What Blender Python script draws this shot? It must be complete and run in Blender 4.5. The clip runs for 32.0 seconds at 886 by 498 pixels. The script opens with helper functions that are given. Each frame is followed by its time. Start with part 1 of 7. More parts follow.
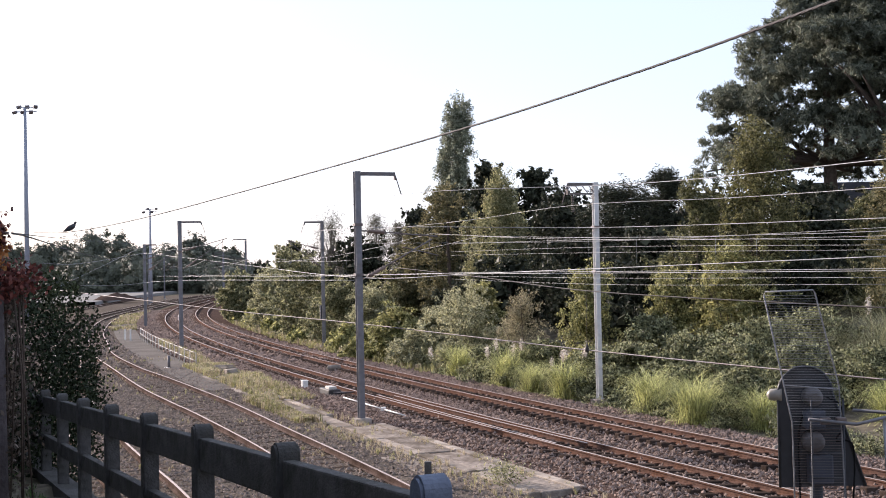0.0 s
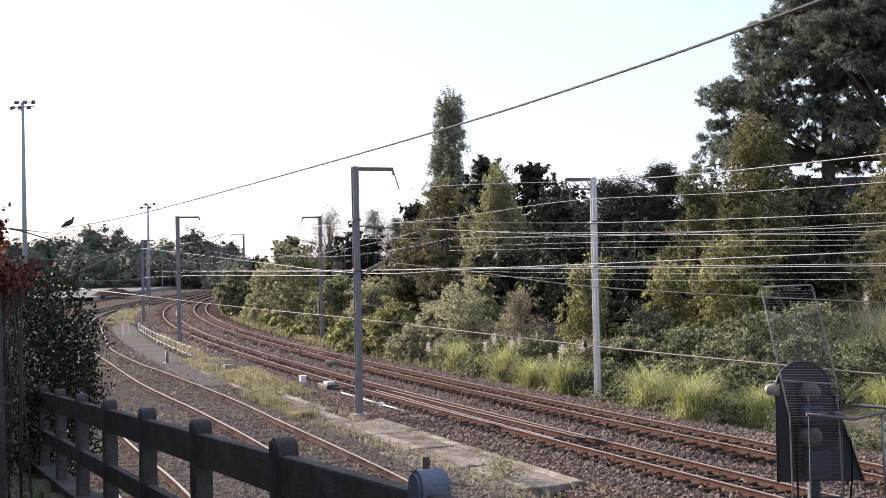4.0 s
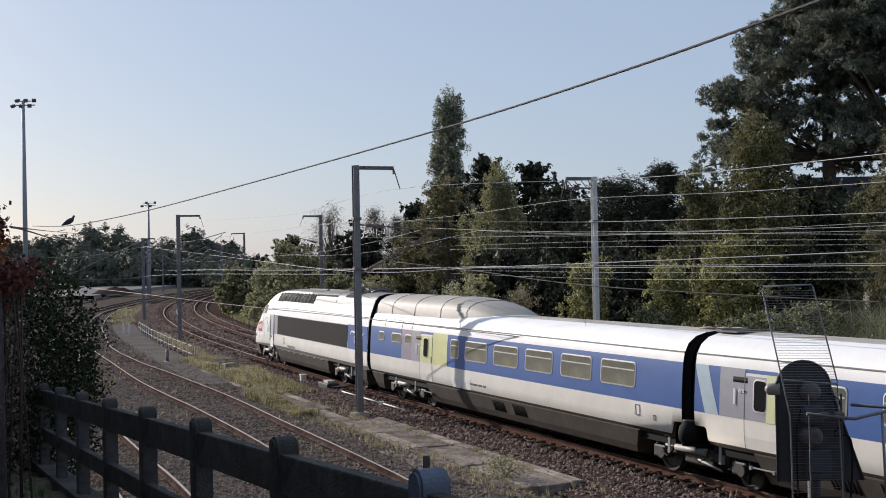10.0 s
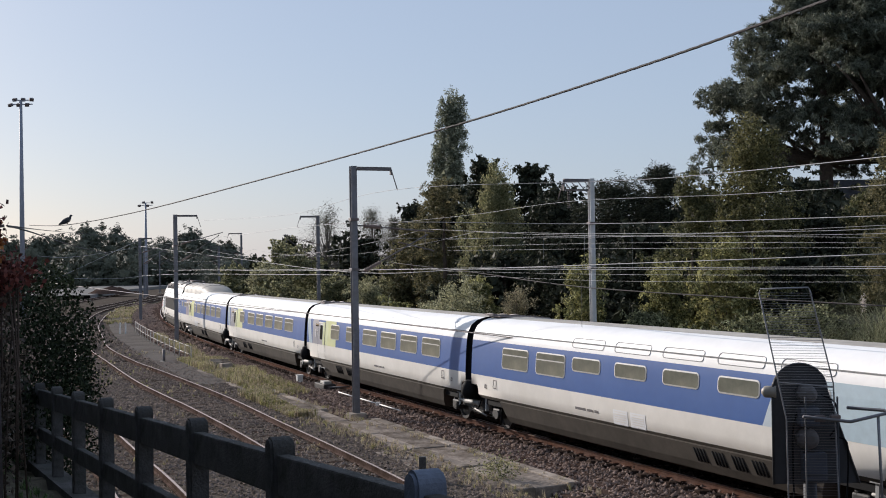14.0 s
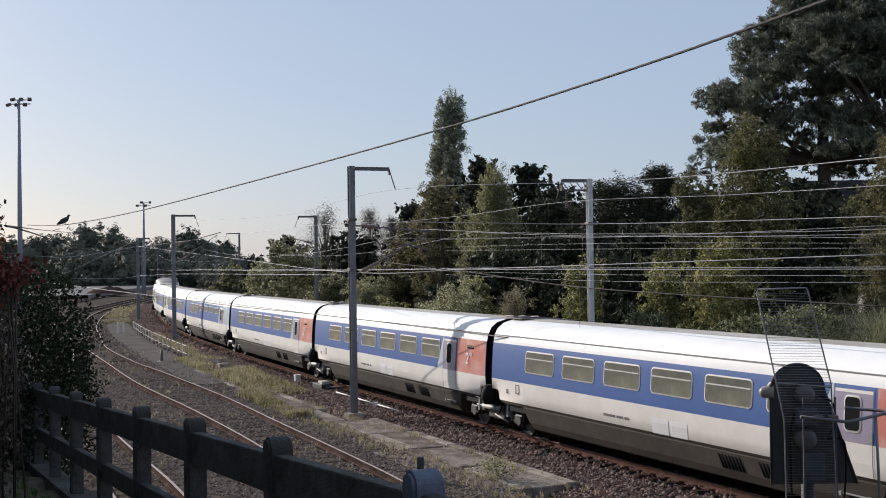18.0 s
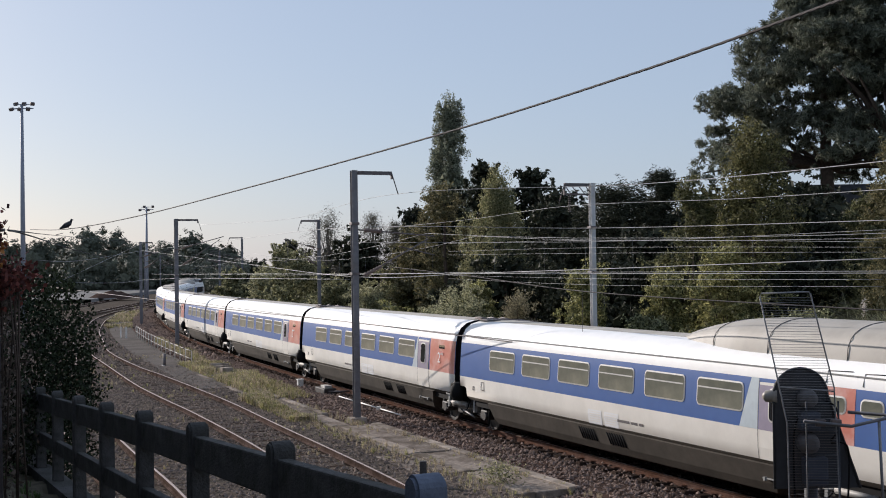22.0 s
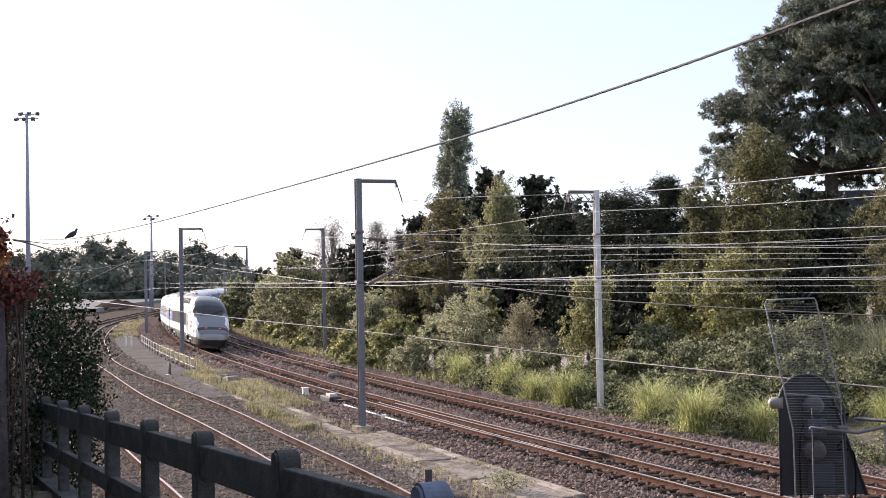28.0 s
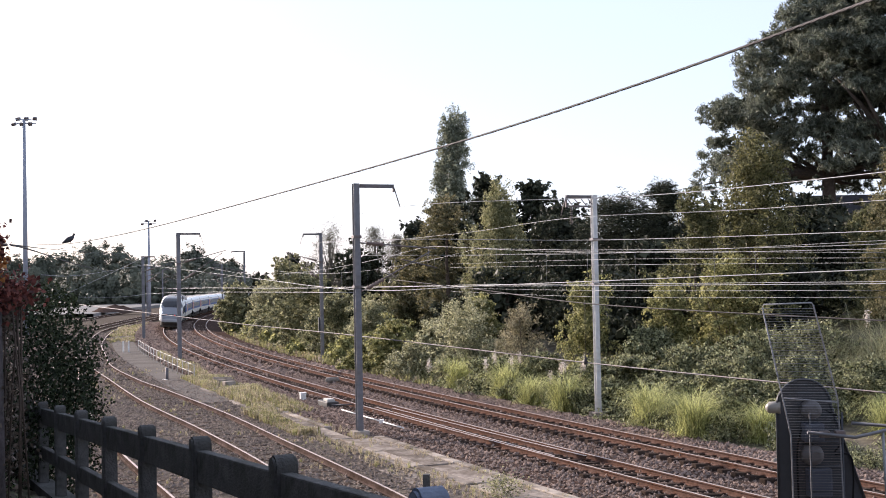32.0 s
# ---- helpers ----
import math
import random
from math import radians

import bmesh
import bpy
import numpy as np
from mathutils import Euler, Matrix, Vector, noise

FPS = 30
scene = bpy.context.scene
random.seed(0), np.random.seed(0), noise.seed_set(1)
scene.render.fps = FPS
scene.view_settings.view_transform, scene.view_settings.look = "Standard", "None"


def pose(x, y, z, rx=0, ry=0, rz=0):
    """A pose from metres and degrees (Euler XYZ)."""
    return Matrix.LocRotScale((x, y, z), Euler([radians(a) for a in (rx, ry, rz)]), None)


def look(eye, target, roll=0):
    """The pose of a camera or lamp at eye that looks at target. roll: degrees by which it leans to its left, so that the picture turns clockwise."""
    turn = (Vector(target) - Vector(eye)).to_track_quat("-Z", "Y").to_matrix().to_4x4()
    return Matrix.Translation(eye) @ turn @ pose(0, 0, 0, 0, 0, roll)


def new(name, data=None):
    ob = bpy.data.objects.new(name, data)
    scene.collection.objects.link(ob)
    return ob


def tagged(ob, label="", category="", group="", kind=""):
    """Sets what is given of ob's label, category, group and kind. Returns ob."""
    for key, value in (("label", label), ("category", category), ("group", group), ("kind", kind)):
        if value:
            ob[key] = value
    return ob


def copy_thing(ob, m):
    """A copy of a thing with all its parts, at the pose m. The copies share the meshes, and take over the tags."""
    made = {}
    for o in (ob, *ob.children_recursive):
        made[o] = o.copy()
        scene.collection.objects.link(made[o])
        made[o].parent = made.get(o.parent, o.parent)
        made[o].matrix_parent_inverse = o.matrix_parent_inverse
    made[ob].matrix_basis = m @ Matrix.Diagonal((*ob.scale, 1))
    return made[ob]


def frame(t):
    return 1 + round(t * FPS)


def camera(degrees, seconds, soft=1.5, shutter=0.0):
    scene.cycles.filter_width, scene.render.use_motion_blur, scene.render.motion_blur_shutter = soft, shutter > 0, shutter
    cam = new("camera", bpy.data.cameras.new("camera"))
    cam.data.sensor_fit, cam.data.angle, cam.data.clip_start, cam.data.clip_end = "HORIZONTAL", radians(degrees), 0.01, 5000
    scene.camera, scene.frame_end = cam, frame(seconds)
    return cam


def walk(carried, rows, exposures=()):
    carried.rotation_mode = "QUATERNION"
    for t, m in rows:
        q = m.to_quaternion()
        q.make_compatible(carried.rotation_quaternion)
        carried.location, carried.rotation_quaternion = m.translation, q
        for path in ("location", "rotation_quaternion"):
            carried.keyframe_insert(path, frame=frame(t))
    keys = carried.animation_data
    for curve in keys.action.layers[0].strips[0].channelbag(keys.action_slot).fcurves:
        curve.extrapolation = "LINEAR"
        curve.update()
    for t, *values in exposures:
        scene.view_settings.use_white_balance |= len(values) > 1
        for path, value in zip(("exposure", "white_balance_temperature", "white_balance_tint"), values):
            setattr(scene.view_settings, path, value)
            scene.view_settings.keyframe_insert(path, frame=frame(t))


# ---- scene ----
cam = camera(40.0, 32.0, soft=1.0)
EYE = (0.0, 0.0, 5.2)
# seconds, yaw, pitch, roll of the hand-held camera on its spot
CAMERA_ROWS = [
    (0, -0, 0.91, 1.2), (0.5, -0.07, 0.988, 1.2), (1, -0.038, 0.811, 1.169), (1.5, 0.006, 0.876, 1.216), (2, -0.065, 0.888, 1.172),
    (2.5, -0.042, 0.787, 1.215), (3, -0.132, 0.661, 1.219), (3.5, -0.072, 0.722, 1.221), (5.5, -0.189, 0.46, 1.229),
    (6, -0.052, 0.456, 1.268), (6.5, 0.021, 0.453, 1.189), (7, -0.001, 0.5, 1.217), (7.5, -0.014, 0.595, 1.245),
    (8, 0.028, 0.501, 1.249), (8.5, 0.032, 0.382, 1.228), (9, -0.008, 0.566, 1.173), (9.5, -0.034, 0.643, 1.145),
    (10, -0.067, 0.636, 1.132), (10.5, -0.177, 0.721, 1.015), (11, -0.141, 0.855, 0.975), (11.5, -0.161, 0.904, 0.936),
    (12, -0.067, 0.899, 0.928), (12.5, -0.146, 0.794, 0.985), (13, -0.206, 0.652, 0.864), (13.5, -0.189, 0.662, 0.901),
    (14, -0.204, 0.686, 0.867), (14.5, -0.149, 0.602, 0.872), (16.5, -0.326, 0.804, 0.813), (17, -0.32, 0.746, 0.785),
    (17.5, -0.396, 0.693, 0.709), (18, -0.297, 0.69, 0.827), (18.5, -0.172, 0.73, 0.839), (19, -0.172, 0.809, 0.844),
    (19.5, -0.291, 0.808, 0.838), (20, -0.37, 0.852, 0.822), (20.5, -0.295, 0.884, 0.849), (21, -0.288, 0.887, 0.86),
    (21.5, -0.172, 0.889, 0.848), (22, -0.172, 0.889, 0.848), (22.5, -0.163, 0.804, 0.933), (23, -0.08, 0.798, 1),
    (23.5, -0.177, 0.735, 0.908), (24, -0.159, 0.731, 0.936), (24.5, -0.16, 0.837, 0.988), (25, -0.015, 0.842, 1.104),
    (25.5, 0.093, 0.806, 1.106), (27.5, 0.253, 1.191, 1.332), (28, 0.048, 1.263, 1.088), (28.5, 0.066, 1.312, 1.215),
    (29, 0.392, 1.28, 1.323), (29.5, 0.353, 1.424, 1.31), (30, -0.09, 1.469, 1.241), (30.5, -0.042, 1.435, 1.25),
    (31, -0.242, 1.429, 1.217), (31.5, -0.206, 1.394, 1.062), (32, -0.066, 1.487, 1.119),
]
EXPOSURES = [(0.0, 1.0, 6500, 20), (6.3, 1.0, 6500, 20), (7.0, 0.82, 6400, 18), (7.5, 0.4, 6300, 16), (8.0, 0.1, 6200, 14), (8.8, 0.0, 6200, 14), (23.6, 0.0, 6200, 14), (24.0, 0.1, 6220, 14), (24.45, 0.18, 6300, 15), (25.2, 0.84, 6460, 19), (26.0, 1.0, 6500, 20), (32.0, 1.0, 6500, 20)]
walk(cam, [(t, pose(*EYE, 90 + p, r, w)) for t, w, p, r in CAMERA_ROWS], EXPOSURES)

# ---- daylight ----
SUN_ELEVATION, SUN_TURN = radians(20.5), radians(-43.5)
world = bpy.data.worlds.new("sky")
world.use_nodes = True
scene.world = world
sky = world.node_tree.nodes.new("ShaderNodeTexSky")
sky.sky_type, sky.sun_disc = "NISHITA", False
sky.sun_elevation, sky.sun_rotation = SUN_ELEVATION, SUN_TURN
sky.air_density, sky.dust_density, sky.ozone_density = 1.0, 1.0, 1.5
background = world.node_tree.nodes["Background"]
background.inputs["Strength"].default_value = 0.078
# a thin even veil of high haze over the clear sky
veil = world.node_tree.nodes.new("ShaderNodeMix")
veil.data_type, veil.blend_type = "RGBA", "MIX"
veil.inputs["Factor"].default_value = 0.54
veil.inputs["B"].default_value = (6.95, 8.3, 10.2, 1)
world.node_tree.links.new(sky.outputs["Color"], veil.inputs["A"])
world.node_tree.links.new(veil.outputs["Result"], background.inputs["Color"])
sun_way = Vector((math.sin(SUN_TURN) * math.cos(SUN_ELEVATION), math.cos(SUN_TURN) * math.cos(SUN_ELEVATION), math.sin(SUN_ELEVATION)))
sun = new("sun", bpy.data.lights.new("sun", "SUN"))
sun.data.energy, sun.data.angle, sun.data.color = 5.0, radians(0.6), (1.0, 0.91, 0.79)
sun.matrix_world = look(sun_way * 400, (0, 0, 0))


# ---- materials ----
def material(name, colour, rough=0.7, metal=0.0, vary=0.25, scale=4.0, bump=0.0, bump_scale=40.0, random=0.0, dirt=None, dirt_scale=0.7, dirt_amount=0.5, island=False, leaf=0.0, spec=0.5, hue=None):
    """Principled material: colour varied at two scales, optional second colour in large patches, relief, and per-object or per-island variety."""
    m = bpy.data.materials.new(name)
    m.use_nodes = True
    n, l = m.node_tree.nodes, m.node_tree.links
    b = n["Principled BSDF"]
    b.inputs["Roughness"].default_value, b.inputs["Metallic"].default_value = rough, metal
    b.inputs["Specular IOR Level"].default_value = spec
    geo = n.new("ShaderNodeTexCoord")
    fine = n.new("ShaderNodeTexNoise")
    fine.inputs["Scale"].default_value, fine.inputs["Detail"].default_value, fine.inputs["Roughness"].default_value = scale, 6, 0.65
    l.new(geo.outputs["Object"], fine.inputs["Vector"])
    ramp = n.new("ShaderNodeMapRange")
    ramp.inputs["From Min"].default_value, ramp.inputs["From Max"].default_value = 0.3, 0.7
    ramp.inputs["To Min"].default_value, ramp.inputs["To Max"].default_value = 1 - vary, 1 + vary
    l.new(fine.outputs["Fac"], ramp.inputs["Value"])
    value = ramp.outputs["Result"]
    if random or island:
        if island:
            info = n.new("ShaderNodeNewGeometry")
            out = info.outputs["Random Per Island"]
        else:
            info = n.new("ShaderNodeObjectInfo")
            out = info.outputs["Random"]
        spread = n.new("ShaderNodeMapRange")
        spread.inputs["To Min"].default_value, spread.inputs["To Max"].default_value = 1 - random, 1 + random
        l.new(out, spread.inputs["Value"])
        mul = n.new("ShaderNodeMath")
        mul.operation = "MULTIPLY"
        l.new(value, mul.inputs[0])
        l.new(spread.outputs["Result"], mul.inputs[1])
        value = mul.outputs["Value"]
    base = n.new("ShaderNodeRGB")
    base.outputs[0].default_value = (*colour, 1)
    col = base.outputs[0]
    if hue:
        mixh = n.new("ShaderNodeMix")
        mixh.data_type = "RGBA"
        l.new(out, mixh.inputs["Factor"])
        l.new(col, mixh.inputs["A"])
        mixh.inputs["B"].default_value = (*hue, 1)
        col = mixh.outputs["Result"]
    if dirt:
        big = n.new("ShaderNodeTexNoise")
        big.inputs["Scale"].default_value, big.inputs["Detail"].default_value, big.inputs["Roughness"].default_value = dirt_scale, 5, 0.6
        l.new(geo.outputs["Object"], big.inputs["Vector"])
        edge = n.new("ShaderNodeMapRange")
        edge.inputs["From Min"].default_value, edge.inputs["From Max"].default_value = 0.42, 0.62
        edge.inputs["To Max"].default_value = dirt_amount
        l.new(big.outputs["Fac"], edge.inputs["Value"])
        mix = n.new("ShaderNodeMix")
        mix.data_type = "RGBA"
        l.new(edge.outputs["Result"], mix.inputs["Factor"])
        l.new(col, mix.inputs["A"])
        mix.inputs["B"].default_value = (*dirt, 1)
        col = mix.outputs["Result"]
    scaled = n.new("ShaderNodeVectorMath")
    scaled.operation = "SCALE"
    l.new(col, scaled.inputs[0])
    l.new(value, scaled.inputs["Scale"])
    l.new(scaled.outputs["Vector"], b.inputs["Base Color"])
    if bump:
        rough_noise = n.new("ShaderNodeTexNoise")
        rough_noise.inputs["Scale"].default_value, rough_noise.inputs["Detail"].default_value = bump_scale, 4
        l.new(geo.outputs["Object"], rough_noise.inputs["Vector"])
        bumper = n.new("ShaderNodeBump")
        bumper.inputs["Strength"].default_value, bumper.inputs["Distance"].default_value = bump, 0.03
        l.new(rough_noise.outputs["Fac"], bumper.inputs["Height"])
        l.new(bumper.outputs["Normal"], b.inputs["Normal"])
    if leaf:
        thin = n.new("ShaderNodeBsdfTranslucent")
        l.new(scaled.outputs["Vector"], thin.inputs["Color"])
        both = n.new("ShaderNodeMixShader")
        both.inputs["Fac"].default_value = leaf
        l.new(b.outputs["BSDF"], both.inputs[1])
        l.new(thin.outputs["BSDF"], both.inputs[2])
        l.new(both.outputs["Shader"], n["Material Output"].inputs["Surface"])
    return m


def leaf_material(name, colour, hue, leaf=0.35, random=0.45, grey=0.14, spec=0.22):
    def soften(c):
        g = 0.3 * c[0] + 0.6 * c[1] + 0.1 * c[2]
        return tuple(v + (g - v) * grey for v in c)
    colour, hue = soften(colour), soften(hue)
    return material(name, colour, rough=0.6, vary=0.15, scale=0.6, random=random, island=True, hue=hue, leaf=leaf, spec=spec)


M = dict(
    earth=material("earth", (0.135, 0.118, 0.092), 0.95, vary=0.45, scale=3, bump=0.8, bump_scale=12, dirt=(0.10, 0.098, 0.062), dirt_scale=0.25, dirt_amount=0.8, spec=0.0),
    ballast=material("ballast", (0.07, 0.050, 0.042), 0.95, vary=0.55, scale=14, bump=1.0, bump_scale=22, dirt=(0.085, 0.056, 0.046), dirt_scale=0.35, dirt_amount=0.6, spec=0.0),
    yard=material("yard_gravel", (0.105, 0.087, 0.073), 0.95, vary=0.5, scale=12, bump=0.9, bump_scale=20, dirt=(0.12, 0.105, 0.086), dirt_scale=0.3, dirt_amount=0.7, spec=0.0),
    stone=material("stone", (0.47, 0.355, 0.30), 0.9, vary=0.2, scale=9, random=0.8, island=True, hue=(0.052, 0.037, 0.032), spec=0.0),
    stone_grey=material("stone_grey", (0.375, 0.305, 0.26), 0.9, vary=0.2, scale=9, random=0.8, island=True, hue=(0.07, 0.055, 0.048), spec=0.0),
    concrete=material("concrete", (0.33, 0.285, 0.245), 0.9, vary=0.25, scale=5, bump=0.35, bump_scale=30, dirt=(0.15, 0.125, 0.10), dirt_scale=0.9, dirt_amount=0.9, random=0.25, spec=0.0),
    worn_concrete=material("worn_concrete", (0.245, 0.21, 0.18), 0.95, vary=0.35, scale=7, bump=0.7, bump_scale=25, dirt=(0.15, 0.125, 0.105), dirt_scale=1.4, dirt_amount=1.0, random=0.3, spec=0.0),
    fence=material("fence_concrete", (0.09, 0.088, 0.087), 0.9, vary=0.3, scale=14, bump=0.35, bump_scale=60, dirt=(0.045, 0.045, 0.037), dirt_scale=2.2, dirt_amount=0.7, random=0.1, spec=0.2),
    asphalt=material("asphalt", (0.165, 0.149, 0.135), 0.9, vary=0.2, scale=10, bump=0.3, bump_scale=60, dirt=(0.115, 0.10, 0.088), dirt_scale=0.5, dirt_amount=0.6, spec=0.0),
    apron=material("apron", (0.25, 0.243, 0.235), 0.85, vary=0.15, scale=0.4, dirt=(0.24, 0.22, 0.19), dirt_scale=0.08, dirt_amount=0.7, spec=0.0),
    rust=material("rust", (0.125, 0.078, 0.063), 0.85, vary=0.35, scale=6, bump=0.25, bump_scale=40, dirt=(0.13, 0.068, 0.046), dirt_scale=1.3, dirt_amount=0.8, spec=0.0),
    old_rail=material("old_rail", (0.12, 0.086, 0.074), 0.85, vary=0.35, scale=6, dirt=(0.06, 0.042, 0.033), dirt_scale=1.3, dirt_amount=0.8, spec=0.0),
    rail_top=material("rail_top", (0.45, 0.355, 0.31), 0.5, 0.35, vary=0.25, scale=5, spec=0.25),
    polished=material("polished_rail_top", (0.50, 0.41, 0.36), 0.45, 0.4, vary=0.15, scale=5),
    sleeper=material("sleeper_wood", (0.06, 0.044, 0.036), 0.9, vary=0.4, scale=10, bump=0.4, bump_scale=30, random=0.25, spec=0.0),
    guard=material("guard_steel", (0.24, 0.24, 0.25), 0.55, 0.3, vary=0.2, scale=20),
    railing_paint=material("railing_paint", (0.46, 0.44, 0.40), 0.7, vary=0.2, scale=4, dirt=(0.25, 0.2, 0.16), dirt_scale=2, dirt_amount=0.6),
    pale_steel=material("pale_galvanised", (0.56, 0.56, 0.56), 0.5, 0.2, vary=0.1, scale=7, dirt=(0.42, 0.40, 0.38), dirt_scale=1.5, dirt_amount=0.5),
    blue_steel=material("painted_mast", (0.26, 0.28, 0.33), 0.6, 0.1, vary=0.1, scale=3),
    galvanised=material("galvanised_steel", (0.17, 0.172, 0.19), 0.55, 0.35, vary=0.15, scale=7, dirt=(0.13, 0.12, 0.115), dirt_scale=1.5, dirt_amount=0.5),
    dark_steel=material("dark_steel", (0.13, 0.12, 0.125), 0.6, 0.4, vary=0.25, scale=7, dirt=(0.16, 0.10, 0.075), dirt_scale=1.5, dirt_amount=0.4),
    wire=material("wire", (0.27, 0.275, 0.285), 0.6, 0.2, vary=0.1),
    cable=material("cable", (0.05, 0.044, 0.045), 0.7, 0.0, vary=0.2, scale=20, spec=0.2),
    insulator=material("insulator", (0.17, 0.12, 0.10), 0.6, vary=0.1),
    white_paint=material("white_paint", (0.74, 0.73, 0.70), 0.6, vary=0.1, scale=8, dirt=(0.45, 0.38, 0.30), dirt_scale=3, dirt_amount=0.4),
    body_white=material("body_white", (0.90, 0.895, 0.88), 0.55, vary=0.04, scale=1.5, dirt=(0.76, 0.74, 0.70), dirt_scale=0.5, dirt_amount=0.3, spec=0.3),
    body_grey=material("body_grey", (0.80, 0.765, 0.70), 0.55, vary=0.05, scale=1.5, dirt=(0.64, 0.60, 0.53), dirt_scale=0.6, dirt_amount=0.35, spec=0.3),
    body_blue=material("body_blue", (0.058, 0.128, 0.35), 0.45, vary=0.06, scale=1.5, dirt=(0.085, 0.155, 0.36), dirt_scale=0.6, dirt_amount=0.3, spec=0.25),
    roof_grey=material("roof_grey", (0.50, 0.465, 0.41), 0.7, vary=0.15, scale=2, dirt=(0.36, 0.32, 0.27), dirt_scale=0.8, dirt_amount=0.6, spec=0.2),
    roof_silver=material("roof_silver", (0.125, 0.125, 0.13), 0.55, 0.15, vary=0.1, scale=2, dirt=(0.105, 0.104, 0.103), dirt_scale=0.8, dirt_amount=0.5, spec=0.3),
    ridge_paint=material("ridge_paint", (0.215, 0.21, 0.20), 0.6, vary=0.1, scale=2, dirt=(0.175, 0.168, 0.155), dirt_scale=0.8, dirt_amount=0.5, spec=0.2),
    fairing=material("fairing_paint", (0.43, 0.40, 0.355), 0.6, vary=0.1, scale=2, dirt=(0.34, 0.31, 0.265), dirt_scale=0.6, dirt_amount=0.5, spec=0.3),
    skirt=material("skirt_grey", (0.072, 0.061, 0.050), 0.7, vary=0.2, scale=2.5, dirt=(0.045, 0.038, 0.031), dirt_scale=0.8, dirt_amount=0.6, spec=0.2),
    black=material("black_panel", (0.013, 0.013, 0.014), 0.8, vary=0.2, scale=4, spec=0.08),
    rubber=material("bellows_rubber", (0.009, 0.009, 0.010), 0.8, vary=0.3, scale=6, spec=0.15),
    running_gear=material("running_gear", (0.022, 0.021, 0.021), 0.6, 0.1, vary=0.5, scale=8, dirt=(0.055, 0.045, 0.04), dirt_scale=3, dirt_amount=0.5),
    steel=material("bare_steel", (0.32, 0.315, 0.30), 0.6, 0.2, vary=0.25, scale=6, dirt=(0.12, 0.10, 0.085), dirt_scale=3, dirt_amount=0.6),
    window=material("tinted_glass", (0.13, 0.135, 0.105), 0.3, vary=0.35, scale=0.9, spec=0.3, dirt=(0.19, 0.185, 0.14), dirt_scale=0.8, dirt_amount=0.8),
    window_trim=material("window_trim", (0.60, 0.585, 0.55), 0.6, vary=0.1, spec=0.3),
    post_skylit=material("skylit_post_concrete", (0.16, 0.19, 0.25), 0.85, vary=0.2, scale=10, bump=0.2, bump_scale=60, spec=0.2),
    frame_grey=material("window_frame", (0.30, 0.30, 0.29), 0.8, vary=0.1, spec=0.2),
    windscreen=material("windscreen", (0.014, 0.015, 0.018), 0.06, vary=0.1, spec=0.45),
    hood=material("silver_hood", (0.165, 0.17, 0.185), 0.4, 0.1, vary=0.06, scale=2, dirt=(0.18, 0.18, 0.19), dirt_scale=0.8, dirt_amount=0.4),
    sill_grey=material("sill_grey", (0.20, 0.185, 0.165), 0.6, vary=0.12, scale=2, dirt=(0.13, 0.115, 0.10), dirt_scale=0.7, dirt_amount=0.5, spec=0.2),
    nose_silver=material("nose_silver", (0.36, 0.36, 0.37), 0.45, 0.05, vary=0.06, scale=2, dirt=(0.29, 0.28, 0.27), dirt_scale=0.8, dirt_amount=0.4, spec=0.3),
    silver=material("silver_zone", (0.36, 0.36, 0.40), 0.35, 0.1, vary=0.06),
    pale_zone=material("pale_tinted_zone", (0.55, 0.62, 0.66), 0.3, vary=0.08),
    lilac=material("lilac_zone", (0.32, 0.28, 0.36), 0.35, vary=0.08),
    yellow=material("yellow_zone", (0.64, 0.65, 0.31), 0.45, vary=0.08, scale=1.5, dirt=(0.66, 0.70, 0.48), dirt_scale=1.1, dirt_amount=0.7, spec=0.3),
    red=material("red_zone", (0.58, 0.195, 0.145), 0.35, vary=0.08, scale=1.5, dirt=(0.67, 0.40, 0.355), dirt_scale=1.6, dirt_amount=0.8),
    pale_blue=material("pale_blue_zone", (0.45, 0.56, 0.62), 0.35, vary=0.08),
    logo_red=material("logo_red", (0.55, 0.03, 0.055), 0.35, vary=0.06),
    mark_white=material("mark_white", (0.80, 0.80, 0.80), 0.5, vary=0.04),
    mark_dark=material("mark_dark", (0.14, 0.13, 0.13), 0.6, vary=0.1),
    signal_black=material("signal_black", (0.027, 0.029, 0.035), 0.55, vary=0.25, scale=6, bump=0.1, bump_scale=50),
    signal_grey=material("signal_grey", (0.05, 0.053, 0.06), 0.6, 0.1, vary=0.2, scale=6, spec=0.2),
    lamp_pod=material("lamp_pod", (0.095, 0.088, 0.088), 0.6, vary=0.15, scale=8),
    pod_blue=material("pod_blue_grey", (0.05, 0.058, 0.08), 0.6, vary=0.15, scale=8),
    lamp_hood=material("lamp_hood", (0.27, 0.245, 0.21), 0.5, vary=0.15, scale=8),
    bark=material("bark", (0.085, 0.062, 0.048), 0.95, vary=0.4, scale=6, bump=0.8, bump_scale=14),
    pale_bark=material("pale_bark", (0.26, 0.235, 0.20), 0.9, vary=0.35, scale=5, bump=0.4, bump_scale=20),
    twig_bark=material("twig_bark", (0.13, 0.115, 0.10), 0.9, vary=0.3, scale=5),
    old_wood=material("old_wood", (0.07, 0.058, 0.06), 0.9, vary=0.4, scale=12, bump=0.5, bump_scale=30),
    bird=material("bird_grey", (0.05, 0.052, 0.06), 0.8, vary=0.25, scale=30),
    brick_red=material("roof_slate", (0.045, 0.044, 0.05), 0.85, vary=0.25, scale=3),
    render_wall=material("house_render", (0.11, 0.10, 0.095), 0.9, vary=0.1, scale=2),
